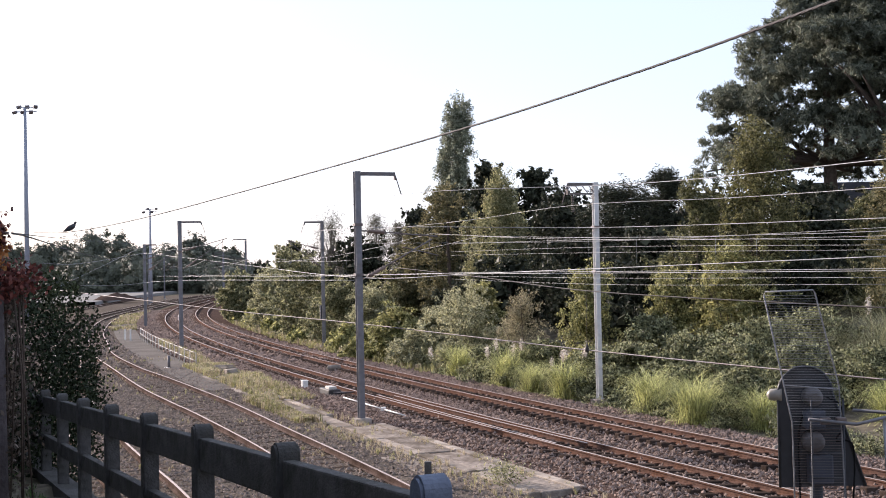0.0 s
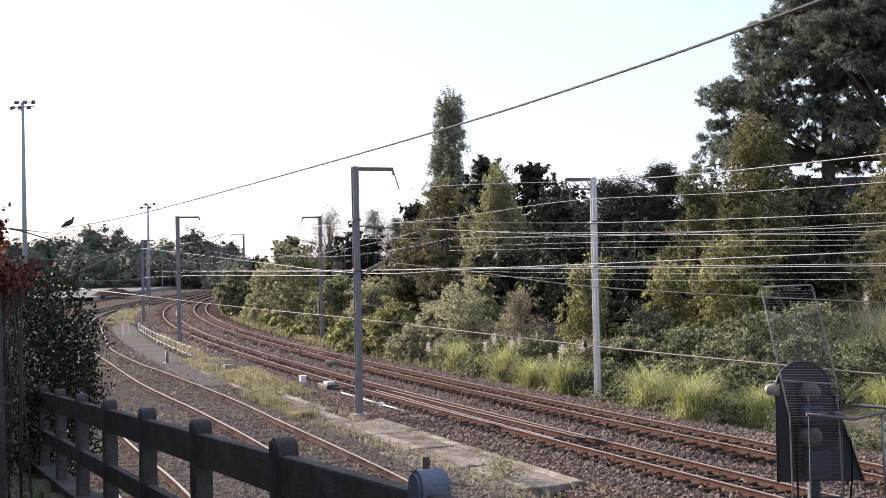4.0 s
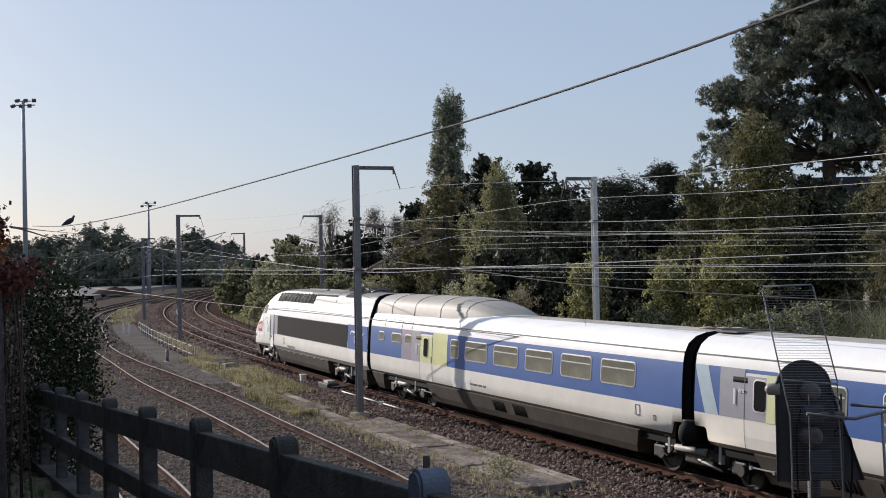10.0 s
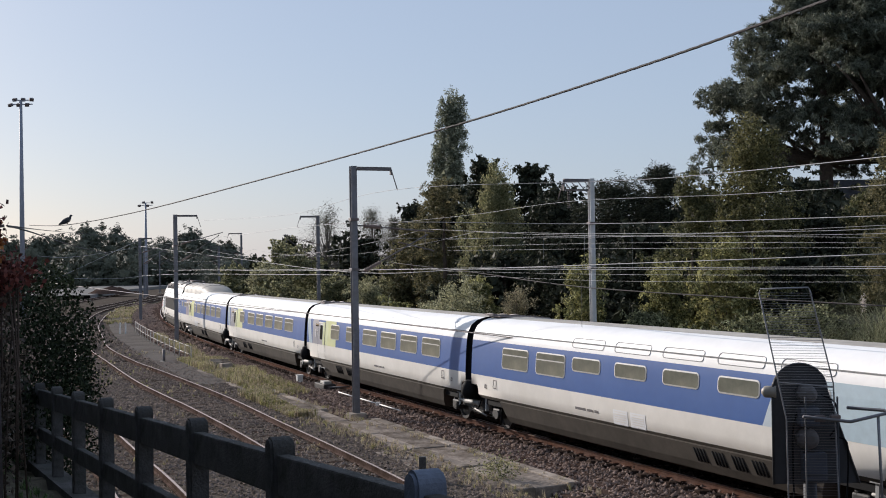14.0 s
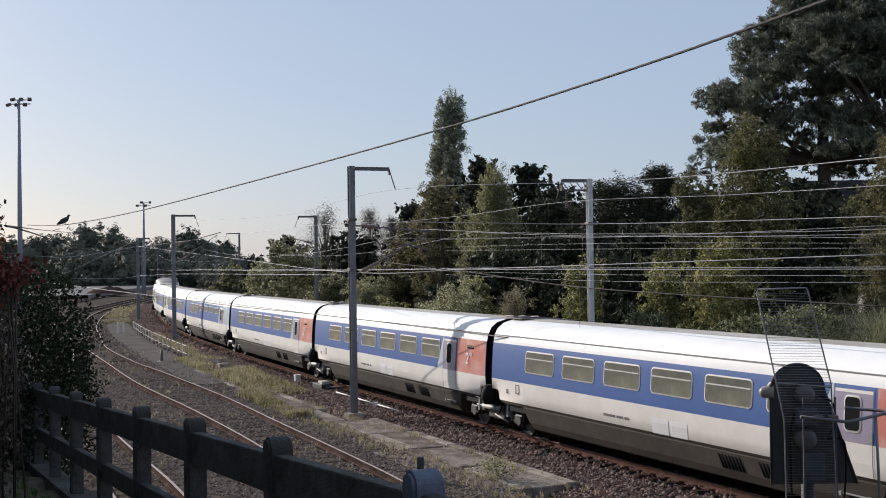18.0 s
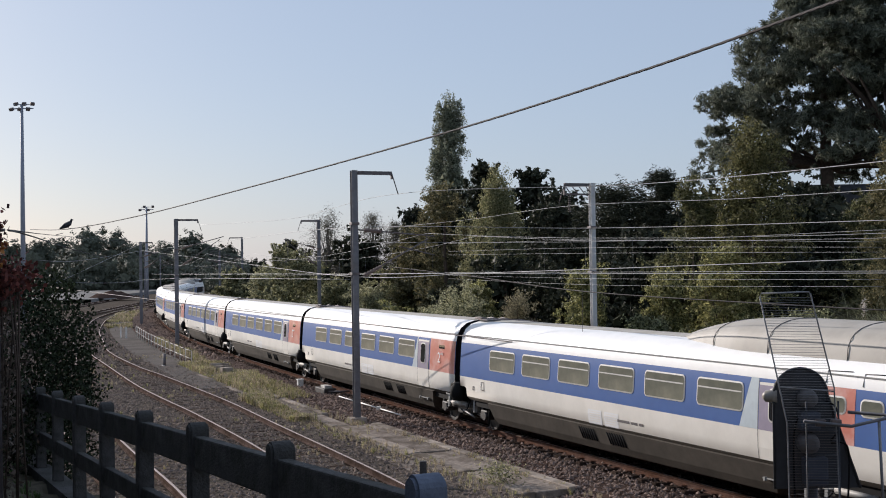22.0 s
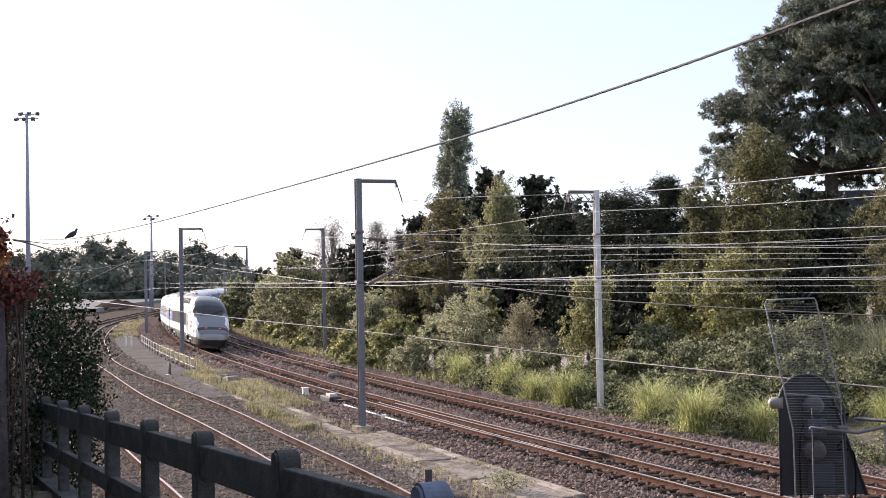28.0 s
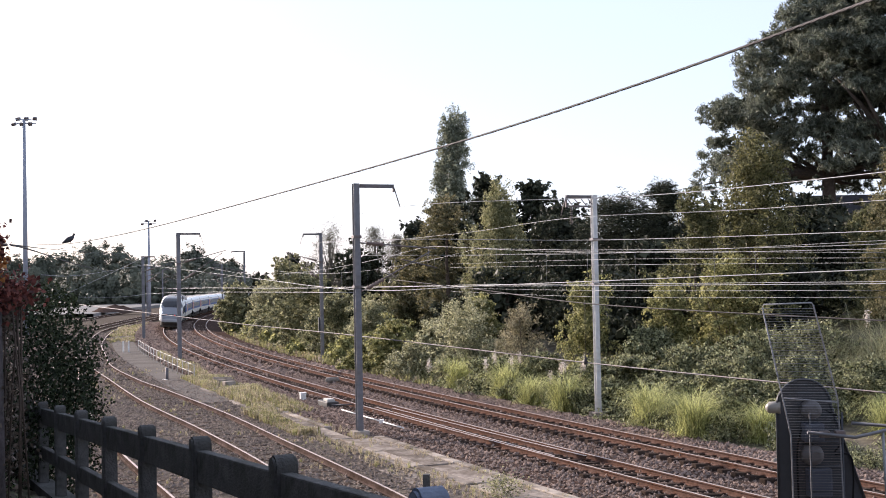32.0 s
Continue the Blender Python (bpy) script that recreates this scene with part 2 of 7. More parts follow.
    leaf_pine=leaf_material("needles_pine", (0.082, 0.096, 0.066), (0.19, 0.205, 0.145), 0.3),
    leaf_dark=leaf_material("leaf_dark", (0.027, 0.034, 0.021), (0.055, 0.060, 0.036), 0.16, spec=0.1),
    leaf_green=leaf_material("leaf_green", (0.068, 0.077, 0.028), (0.175, 0.168, 0.068), 0.32),
    leaf_yellow=leaf_material("leaf_yellow_green", (0.105, 0.117, 0.035), (0.385, 0.36, 0.13), 0.4),
    leaf_hornbeam=leaf_material("leaf_hornbeam", (0.072, 0.076, 0.026), (0.205, 0.185, 0.062), 0.30),
    leaf_low=leaf_material("leaf_low_bush", (0.15, 0.165, 0.048), (0.47, 0.44, 0.16), 0.42),
    leaf_bramble=leaf_material("leaf_bramble", (0.052, 0.062, 0.027), (0.33, 0.335, 0.17), 0.36, 0.55, 0.12),
    leaf_bank=leaf_material("leaf_bank", (0.095, 0.107, 0.046), (0.35, 0.335, 0.17), 0.42),
    leaf_birch=leaf_material("leaf_birch", (0.17, 0.19, 0.08), (0.33, 0.30, 0.14), 0.4),
    leaf_autumn=leaf_material("leaf_autumn", (0.105, 0.108, 0.046), (0.215, 0.18, 0.082), 0.36),
    leaf_poplar=leaf_material("leaf_poplar", (0.125, 0.145, 0.092), (0.28, 0.295, 0.20), 0.33),
    leaf_grey=leaf_material("leaf_grey_green", (0.135, 0.147, 0.07), (0.48, 0.455, 0.26), 0.4),
    leaf_brown=leaf_material("leaf_brown_shrub", (0.20, 0.175, 0.10), (0.35, 0.305, 0.175), 0.35),
    leaf_red=leaf_material("leaf_red_creeper", (0.11, 0.03, 0.028), (0.24, 0.07, 0.05), 0.25),
    leaf_orange=leaf_material("leaf_orange_creeper", (0.45, 0.12, 0.02), (0.55, 0.25, 0.05), 0.4),
    withered=leaf_material("leaf_withered", (0.10, 0.08, 0.065), (0.16, 0.12, 0.09), 0.2),
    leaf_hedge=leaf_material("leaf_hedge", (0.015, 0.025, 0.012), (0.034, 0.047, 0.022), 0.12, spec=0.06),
    # distance haze is put into this leaf colour, paler than the near evergreens
    leaf_far_hazed=leaf_material("leaf_far_hazed", (0.105, 0.118, 0.088), (0.13, 0.142, 0.10), 0.06, 0.08, spec=0.05),
    leaf_airy=leaf_material("leaf_airy", (0.075, 0.072, 0.05), (0.14, 0.13, 0.095), 0.3),
    pampas=leaf_material("pampas_blades", (0.22, 0.255, 0.08), (0.62, 0.61, 0.25), 0.45, 0.45, 0.08),
    pampas_grey=leaf_material("pampas_blades_grey", (0.17, 0.18, 0.085), (0.34, 0.33, 0.18), 0.35),
    plume=leaf_material("pampas_plume", (0.60, 0.53, 0.46), (0.74, 0.66, 0.60), 0.4, 0.15),
    weeds=leaf_material("weeds", (0.21, 0.22, 0.075), (0.40, 0.36, 0.15), 0.4),
    bank_blades=leaf_material("bank_grass_blades", (0.11, 0.13, 0.05), (0.22, 0.21, 0.09), 0.35),
    dry=leaf_material("dry_grass", (0.34, 0.28, 0.17), (0.46, 0.38, 0.25), 0.35),
    lawn=leaf_material("lawn_blades", (0.06, 0.13, 0.03), (0.12, 0.20, 0.055), 0.3),
)


# ---- building tools ----
def finish(bm, name, mats):
    me = bpy.data.meshes.new(name)
    bm.normal_update()
    bm.to_mesh(me)
    bm.free()
    for k in (mats if isinstance(mats, (list, tuple)) else [mats]):
        me.materials.append(M[k] if isinstance(k, str) else k)
    return me


def part(name, bm, mats, parent=None, label="", m=None):
    """One mesh object under a thing (or at top level); bm may be a bmesh or a finished mesh that repeats share."""
    me = bm if isinstance(bm, bpy.types.Mesh) else finish(bm, name, mats)
    ob = new(name, me)
    if parent:
        ob.parent = parent
    if m is not None:
        ob.matrix_basis = m
    if label:
        ob["label"] = label
    return ob


def thing(name, label, category, group="", m=None, kind=""):
    ob = new(name)
    if m is not None:
        ob.matrix_basis = m
    return tagged(ob, label, category, group, kind)


def box(bm, x0, y0, z0, x1, y1, z1, bevel=0.0, mat=0, m=None):
    r = bmesh.ops.create_cube(bm, size=1.0)
    mm = Matrix.Translation(((x0 + x1) / 2, (y0 + y1) / 2, (z0 + z1) / 2)) @ Matrix.Diagonal((x1 - x0, y1 - y0, z1 - z0, 1))
    bmesh.ops.transform(bm, matrix=(m @ mm) if m else mm, verts=r["verts"])
    faces = {f for v in r["verts"] for f in v.link_faces}
    for f in faces:
        f.material_index = mat
    if bevel:
        bmesh.ops.bevel(bm, geom=list({e for f in faces for e in f.edges}), offset=bevel, segments=2, affect="EDGES", profile=0.6)
    return bm


def tube(bm, points, radius, sides=8, mat=0, caps=True):
    """A round bar along points; radius is one number or one for each point."""
    pts = [Vector(p) for p in points]
    rad = radius if isinstance(radius, (list, tuple)) else [radius] * len(pts)
    rings = []
    for i, p in enumerate(pts):
        way = (pts[min(i + 1, len(pts) - 1)] - pts[max(i - 1, 0)]).normalized()
        side = way.cross(Vector((0, 0, 1)) if abs(way.z) < 0.95 else Vector((1, 0, 0))).normalized()
        up = side.cross(way)
        rings.append([bm.verts.new(p + (side * math.cos(2 * math.pi * k / sides) + up * math.sin(2 * math.pi * k / sides)) * rad[i]) for k in range(sides)])
    for a, b in zip(rings, rings[1:]):
        for k in range(sides):
            f = bm.faces.new((a[k], a[(k + 1) % sides], b[(k + 1) % sides], b[k]))
            f.smooth, f.material_index = True, mat
    if caps:
        for ring, flip in ((rings[0], True), (rings[-1], False)):
            f = bm.faces.new(ring[::-1] if flip else ring)
            f.material_index = mat
    return bm


def bm_tube(points, radius, sides=8):
    return tube(bmesh.new(), points, radius, sides)


def bm_box(*a, **k):
    return box(bmesh.new(), *a, **k)


def grid_mesh(rows, smooth=True, mat_of=None, bm=None):
    """A sheet from rows of points."""
    bm = bm or bmesh.new()
    vs = [[bm.verts.new(p) for p in row] for row in rows]
    for i, (a, b) in enumerate(zip(vs, vs[1:])):
        for j in range(len(a) - 1):
            f = bm.faces.new((a[j], b[j], b[j + 1], a[j + 1]))
            f.smooth = smooth
            if mat_of:
                f.material_index = mat_of(i, j)
    return bm


def quads_mesh(name, verts, mats, per=4, index=None):
    """A mesh of separate faces of `per` corners from an array of points (fast)."""
    n = len(verts) // per
    me = bpy.data.meshes.new(name)
    me.vertices.add(len(verts))
    me.vertices.foreach_set("co", np.asarray(verts, dtype=np.float32).ravel())
    me.loops.add(n * per)
    me.loops.foreach_set("vertex_index", np.arange(n * per, dtype=np.int32))
    me.polygons.add(n)
    me.polygons.foreach_set("loop_start", np.arange(0, n * per, per, dtype=np.int32))
    if index is not None:
        me.polygons.foreach_set("material_index", np.asarray(index, dtype=np.int32))
    for k in mats if isinstance(mats, (list, tuple)) else [mats]:
        me.materials.append(M[k])
    me.update(calc_edges=True)
    return me


# ---- the line of the railway: one long curve ----
CX, CY, RADIUS = 725.7, 345.9, 785.75
A0 = math.atan2(40 - CY, 0.6 - CX)
CANT = math.atan(0.11 / 1.5)
SPACING = 3.62


def tighter(s):
    """How far the line leaves the wide circle where the bend tightens, and its slope."""
    u = min(max(0.0, s - 40.0), 90.0)
    slope = 0.0006 * u
    return 0.0003 * u * u + slope * max(0.0, s - 130.0), slope


def circle_at(s, off=0.0, z=0.0):
    a = A0 - s / RADIUS
    return Vector((CX + (RADIUS + off) * math.cos(a), CY + (RADIUS + off) * math.sin(a), z))


def along(s, off=0.0, z=0.0):
    return circle_at(s, off - tighter(s)[0], z)


def heading(s):
    a = A0 - s / RADIUS
    return math.degrees(math.atan2(-math.cos(a), math.sin(a)) - math.atan(tighter(s)[1]))


def rho(x, y):
    s = ((A0 - math.atan2(y - CY, x - CX) + math.pi) % (2 * math.pi) - math.pi) * RADIUS
    return math.hypot(x - CX, y - CY) - RADIUS + tighter(s)[0]


def step(a, b, x):
    t = min(max((x - a) / (b - a), 0), 1)
    return t * t * (3 - 2 * t)


FENCE_START, FENCE_WAY = Vector((-0.06, 4.4)), Vector((-0.409, 0.913))


def fence_side(x, y):
    """Distance to the railway side of the fence line, and the way along it."""
    p = Vector((x, y)) - FENCE_START
    return p.x * 0.913 + p.y * 0.409, p.dot(FENCE_WAY)


def path_height(l):
    return 3.36 - 0.058 * min(max(l, -7), 40)


def ground_height(x, y):
    r = rho(x, y)
    if r > -5.5:
        z = -0.45 + 0.13 * step(3.5, 6.0, r)
    else:
        z = -0.45 + 5.2 * step(-8, -30, r) + 2.0 * step(-30, -70, r)
    z += 0.10 * (noise.noise((x * 0.13, y * 0.13, 0)) if r < -8 or r > 16 else 0)
    far = step(340, 560, math.hypot(x, y))
    if r > 0:
        z += far * 0.8
    d, l = fence_side(x, y)
    if l < 45:
        keep = 1 - step(25, 45, l)
        z = z + (path_height(l) - z) * keep * (1 - step(0.3, 1.7, d))
    return z


# ---- ground and railway bed ----
def spaced(lo, hi, near, n):
    """n+1 positions from lo to hi, dense around near."""
    a, b = -math.asinh((near - lo) / 12), math.asinh((hi - near) / 12)
    return [near + 12 * math.sinh(a + (b - a) * i / n) for i in range(n + 1)]


def build_ground():
    xs, ys = spaced(-2600, 2600, 0, 160), spaced(-600, 4000, 30, 180)
    bm = grid_mesh([[(x, y, ground_height(x, y)) for x in xs] for y in ys])
    bmesh.ops.reverse_faces(bm, faces=bm.faces[:])
    tagged(part("ground", bm, "earth"), "bare brown earth with patches of grass beside a railway", "ground", kind="structure")


def strip(name, s0, s1, profile, mats, step_s=2.0, mat_of=None, label="", category="", wobble=0.0, line=along):
    """A long strip along the line: profile of (offset, height) across it."""
    rows = []
    n = max(2, int((s1 - s0) / step_s))
    for i in range(n + 1):
        s = s0 + (s1 - s0) * i / n
        rows.append([line(s, o + wobble * noise.noise((s * 0.5, k * 3.1, 2.0)), z) for k, (o, z) in enumerate(profile)])
    ob = part(name, grid_mesh(rows, smooth=False, mat_of=mat_of), mats)
    return tagged(ob, label, category, kind="structure")


build_ground()
BED = [(3.75, -0.66), (3.5, -0.34), (2.5, -0.24), (1.75, -0.16), (0.75, -0.15), (-0.75, -0.26), (-1.45, -0.28), (-2.1, -0.23), (-2.85, -0.15), (-4.4, -0.26), (-5.5, -0.33), (-6.5, -0.38), (-7.2, -0.42), (-7.5, -0.80)]
strip("ballast", -60, 420, BED, "ballast", 1.5, label="brown crushed-stone ballast bed under two curved tracks", category="ballast", wobble=0.1)


def rail_profile(h=0.17):
    return [(-0.07, -h), (-0.07, -h + 0.015), (-0.012, -h + 0.035), (-0.012, -0.045), (-0.036, -0.035), (-0.034, 0.0), (0.034, 0.0), (0.036, -0.035), (0.012, -0.045), (0.012, -h + 0.035), (0.07, -h + 0.015), (0.07, -h)]


def rail_mesh(points, top, web="rust"):
    """A rail along points (its head's middle)."""
    rows = []
    prof = rail_profile()
    for i, p in enumerate(points):
        w = points[min(i + 1, len(points) - 1)] - points[max(i - 1, 0)]
        n = Vector((w.y, -w.x, 0)).normalized()
        rows.append([p + n * o + Vector((0, 0, z)) for o, z in prof + prof[:1]])
    return finish(grid_mesh(rows, smooth=False, mat_of=lambda i, j: 1 if j == 5 else 0), "rail", [web, top])


def main_track(name, off, label, top):
    t = thing(name, label, "railway track", "main line tracks")
    for side, dz in ((0.75, 0.055), (-0.75, -0.055)):
        part("rail", rail_mesh([along(-70 + i * 3, off + side, dz) for i in range(170)], top), None, t)
    me = finish(box(bmesh.new(), -0.12, -1.25, -0.30, 0.12, 1.25, -0.152, bevel=0.02), "sleeper", "sleeper")
    clip = finish(bm_box(-0.09, -0.16, -0.16, 0.09, 0.16, -0.122, bevel=0.01), "rail_fastening", "rust")
    for k in range(150):
        s = -24 + 0.6 * k
        m = Matrix.Translation(along(s, off)) @ pose(0, 0, 0, 0, 0, heading(s)) @ pose(0, 0, 0, math.degrees(CANT), 0, 0)
        part("sleeper", me, None, t, m=m)
        if k < 60:
            for y in (-0.75, 0.75):
                part("rail_fastening", clip, None, t, m=m @ pose(0, y, 0))
    return t


NEAR_TRACK = main_track("railway_track", 0.0, "rusty curved near track on dark wooden sleepers", "polished")
main_track("railway_track", -SPACING, "rusty curved far track on dark wooden sleepers", "rail_top")


def side_track(label, left, right, sleepers=True):
    """A siding from the lines of its two rails."""
    t = thing("siding_track", label, "railway track", "siding tracks")

    def curve(pts):
        out, n = [], len(pts)
        for i in range(n - 1):
            p0, p1, p2, p3 = (Vector(pts[min(max(i + k, 0), n - 1)]) for k in (-1, 0, 1, 2))
            for k in range(8):
                u = k / 8
                q = 0.5 * ((2 * p1) + (p2 - p0) * u + (2 * p0 - 5 * p1 + 4 * p2 - p3) * u * u + (3 * p1 - p0 - 3 * p2 + p3) * u ** 3)
                out.append(Vector((q.x, q.y, 0.0)))
        out.append(Vector((*pts[-1], 0)))
        return out
    a, b = curve(left), curve(right)
    part("rail", rail_mesh(a, "rail_top", "old_rail"), None, t)
    part("rail", rail_mesh(b, "rail_top", "old_rail"), None, t)
    if sleepers:
        me = finish(box(bmesh.new(), -0.12, -1.25, -0.33, 0.12, 1.25, -0.196, bevel=0.02), "sleeper", "sleeper")
        last = a[0]
        for i in range(1, len(a) - 1):
            seg = (a[i] - last).length
            n = int(seg / 0.65)
            for k in range(n):
                p = last.lerp(a[i], k / n)
                j = min(range(len(b)), key=lambda q: (b[q] - p).length)
                mid = (p + b[j]) / 2
                if mid.length < 75:
                    way = a[i] - last
                    part("sleeper", me, None, t, m=Matrix.Translation(mid) @ pose(0, 0, 0, 0, 0, math.degrees(math.atan2(way.y, way.x))))
            last = a[i]
    return t


side_track("rusty siding track curving past a concrete strip", [(1.6, 22.0), (-1.3, 30.4), (-5.5, 41.1), (-8.9, 49.7), (-13.8, 61.0), (-17.0, 68.1), (-21.8, 80.3), (-25.5, 92.3), (-32.4, 116.2), (-40.3, 152), (-45.6, 196), (-49.5, 240), (-51.5, 290)],
           [(-0.9, 23.5), (-3.2, 29.8), (-5.6, 36.4), (-9.1, 44.9), (-11.4, 50.1), (-14.2, 56.7), (-18.3, 67.4), (-23.0, 79.9), (-27.0, 92.6), (-33.9, 116.5), (-41.8, 152.3), (-47.1, 196.2), (-51.0, 240.2), (-53.0, 290.1)])
side_track("rusty siding track beside the boundary fence", [(-3.6, 22.0), (-6.5, 29.6), (-8.9, 35.3), (-11.0, 40.6), (-15.0, 51.5), (-19.4, 65.0), (-24.5, 82.0), (-30.5, 101), (-37.6, 126), (-42.8, 148), (-48.9, 196), (-53.4, 240), (-56, 290)],
           [(-5.0, 21.5), (-7.8, 28.8), (-10.1, 34.5), (-12.4, 40.1), (-16.4, 51.0), (-20.9, 64.5), (-26.0, 81.5), (-32.0, 100.5), (-39.1, 126.4), (-44.3, 148.3), (-50.4, 196.2), (-54.9, 240.2), (-57.5, 290.1)])
side_track("far rusty yard track on a gravel bed", [(-60, 150), (-62, 175), (-66, 215), (-74, 290)], [(-61.5, 150), (-63.5, 175), (-67.5, 215), (-75.5, 290)], False)
side_track("far rusty yard track on a gravel bed", [(-44, 120), (-50, 150), (-58, 200), (-68, 280)], [(-45.5, 120), (-51.5, 150), (-59.5, 200), (-69.5, 280)], False)


def build_yard():
    rows = []
    for i in range(100):
        s = -22 + 3 * i
        w = 6 + 16 * step(20, 80, s)
        row = []
        for o in (4.2, 4.6, 6.5, 9, 12, 3.9 + w + 4, 3.9 + w + 5):
            p = along(s, o)
            row.append(Vector((p.x, p.y, -0.6 if o in (4.2, 3.9 + w + 5) else max(-0.205 + 0.02 * noise.noise((p.x, p.y, 1)), -0.3))))
        rows.append(row)
    tagged(part("siding_ballast", grid_mesh(rows, smooth=False), "yard"), "grey-brown gravel of the sidings with dry weeds", "gravel", kind="structure")


build_yard()


# long concrete kerb strip between main line and sidings, in cast lengths
def concrete_strip():
    t = thing("concrete_strip", "weathered pale concrete strip beside the ballast", "concrete strip")
    s = -10.6
    while s < 24:
        ln = 3.1 + 0.5 * random.random()
        near = s < 1.2
        # a broad worn platform near the fence, a narrow strip past the mast
        wide = (("kerb", 2.80, 3.12, -0.13, "concrete"), ("slab", 3.13, 4.02, -0.165, "worn_concrete"), ("kerb", 4.03, 4.36, -0.15, "concrete"), ("slab", 4.37, 5.0 + 0.07 * max(0.0, -s), -0.19, "worn_concrete"))
        narrow = (("kerb", 3.55, 3.83, -0.13, "concrete"), ("slab", 3.84, 4.52, -0.165, "worn_concrete"), ("kerb", 4.53, 4.80, -0.15, "concrete"))
        for name, w0, w1, z, mat in wide if near else narrow:
            if random.random() < (0.0 if near else 0.12 if name == "kerb" else 0.06):
                continue
            bm = bmesh.new()
            cut = 0.35 * random.random() ** 3
            pts = [along(s + 0.02, w0), along(s + ln - 0.02 - cut, w0), along(s + ln - 0.02 - cut * random.random(), w1), along(s + 0.02, w1)]
            lo = [bm.verts.new(p + Vector((0, 0, -0.62))) for p in pts]
            hi = [bm.verts.new(p + Vector((0, 0, z - 0.03 * random.random()))) for p in pts]
            bm.faces.new(hi)
            for i in range(4):
                bm.faces.new((lo[i], lo[(i + 1) % 4], hi[(i + 1) % 4], hi[i]))
            bmesh.ops.recalc_face_normals(bm, faces=bm.faces[:])
            bmesh.ops.bevel(bm, geom=bm.edges[:], offset=0.02, segments=1, affect="EDGES")
            part(name, bm, mat, t)
        s += ln


concrete_strip()
strip("path", 19, 100, [(6.1, -0.5), (6.05, -0.175), (4.0, -0.165), (3.95, -0.5)], "asphalt", label="grey asphalt service path beside the curve", category="path", wobble=0.12)
strip("yard_apron", 190, 330, [(34, -0.4), (33.9, 0.45), (13.0, 0.45), (12.9, -0.4)], "apron", 6.0, line=circle_at, label="pale concrete apron of the goods yard", category="apron")


# ---- the boundary fence and its path ----
POST_STEP = 1.81
NEAR_POST = 0


def fence():
    t = thing("fence", "grey precast concrete post-and-rail fence with rounded post tops", "fence")
    bm = bmesh.new()
    w, h, d = 0.062, 1.12, 0.062
    outline = [(-w, -0.3), (-w, h - w)] + [(-w * math.cos(math.pi * k / 10), h - w + w * math.sin(math.pi * k / 10)) for k in range(1, 10)] + [(w, h - w), (w, -0.3)]
    f = bm.faces.new([bm.verts.new((x, -d, z)) for x, z in outline])
    e = bmesh.ops.extrude_face_region(bm, geom=[f])
    bmesh.ops.translate(bm, vec=(0, 2 * d, 0), verts=[v for v in e["geom"] if isinstance(v, bmesh.types.BMVert)])
    bmesh.ops.recalc_face_normals(bm, faces=bm.faces[:])
    bmesh.ops.bevel(bm, geom=[x for x in bm.edges if abs(x.verts[0].co.y - x.verts[1].co.y) < 1e-4], offset=0.012, segments=2, affect="EDGES")
    post = finish(bm, "post", "fence")
    # nearest post: the blue skylight on it is put into its colour
    pale_post = post.copy()
    pale_post.materials[0] = M["post_skylit"]
    turn = math.degrees(math.atan2(FENCE_WAY.y, FENCE_WAY.x))
    spots = []
    for i in range(-2, 10):
        p = FENCE_START + FENCE_WAY * POST_STEP * i
        top = EYE[2] - 0.74 - 0.1056 * i
        spots.append(Vector((p.x, p.y, top)))
        if i == NEAR_POST:
            part("post", pale_post, None, t, "nearest post, pale blue skylight put into its colour", pose(p.x, p.y, top - 1.12, 0, 0, turn))
            continue
        part("post", post, None, t, m=pose(p.x, p.y, top - 1.12, 0, random.uniform(-0.6, 0.6), turn + random.uniform(-1.5, 1.5)))
    for a, b in zip(spots, spots[1:]):
        for drop, hh in ((0.085, 0.20), (0.58, 0.155)):
            ln = (b - a).length
            slope = math.degrees(math.atan2(b.z - a.z, (b - a).xy.length))
            bm = box(bmesh.new(), 0.05, -0.035, -hh, ln - 0.05, 0.035, 0, bevel=0.01)
            part("rail", bm, "fence", t, m=Matrix.Translation(a - Vector((0, 0, drop))) @ pose(0, 0, 0, 0, 0, turn) @ pose(0, 0, 0, 0, -slope, 0))
    kerb = bmesh.new()
    rows = []
    for k in range(26):
        l = -5 + k
        p = FENCE_START + FENCE_WAY * l
        z = path_height(l) + 0.03
        n = Vector((0.913, 0.409))
        rows.append([(p.x + n.x * o, p.y + n.y * o, z + dz) for o, dz in ((-0.12, -0.3), (-0.12, 0.02), (0.16, 0.0), (0.16, -0.9))])
    grid_mesh(rows, smooth=False, bm=kerb)
    part("footing", kerb, "fence", t, "grey concrete footing under the posts")


fence()


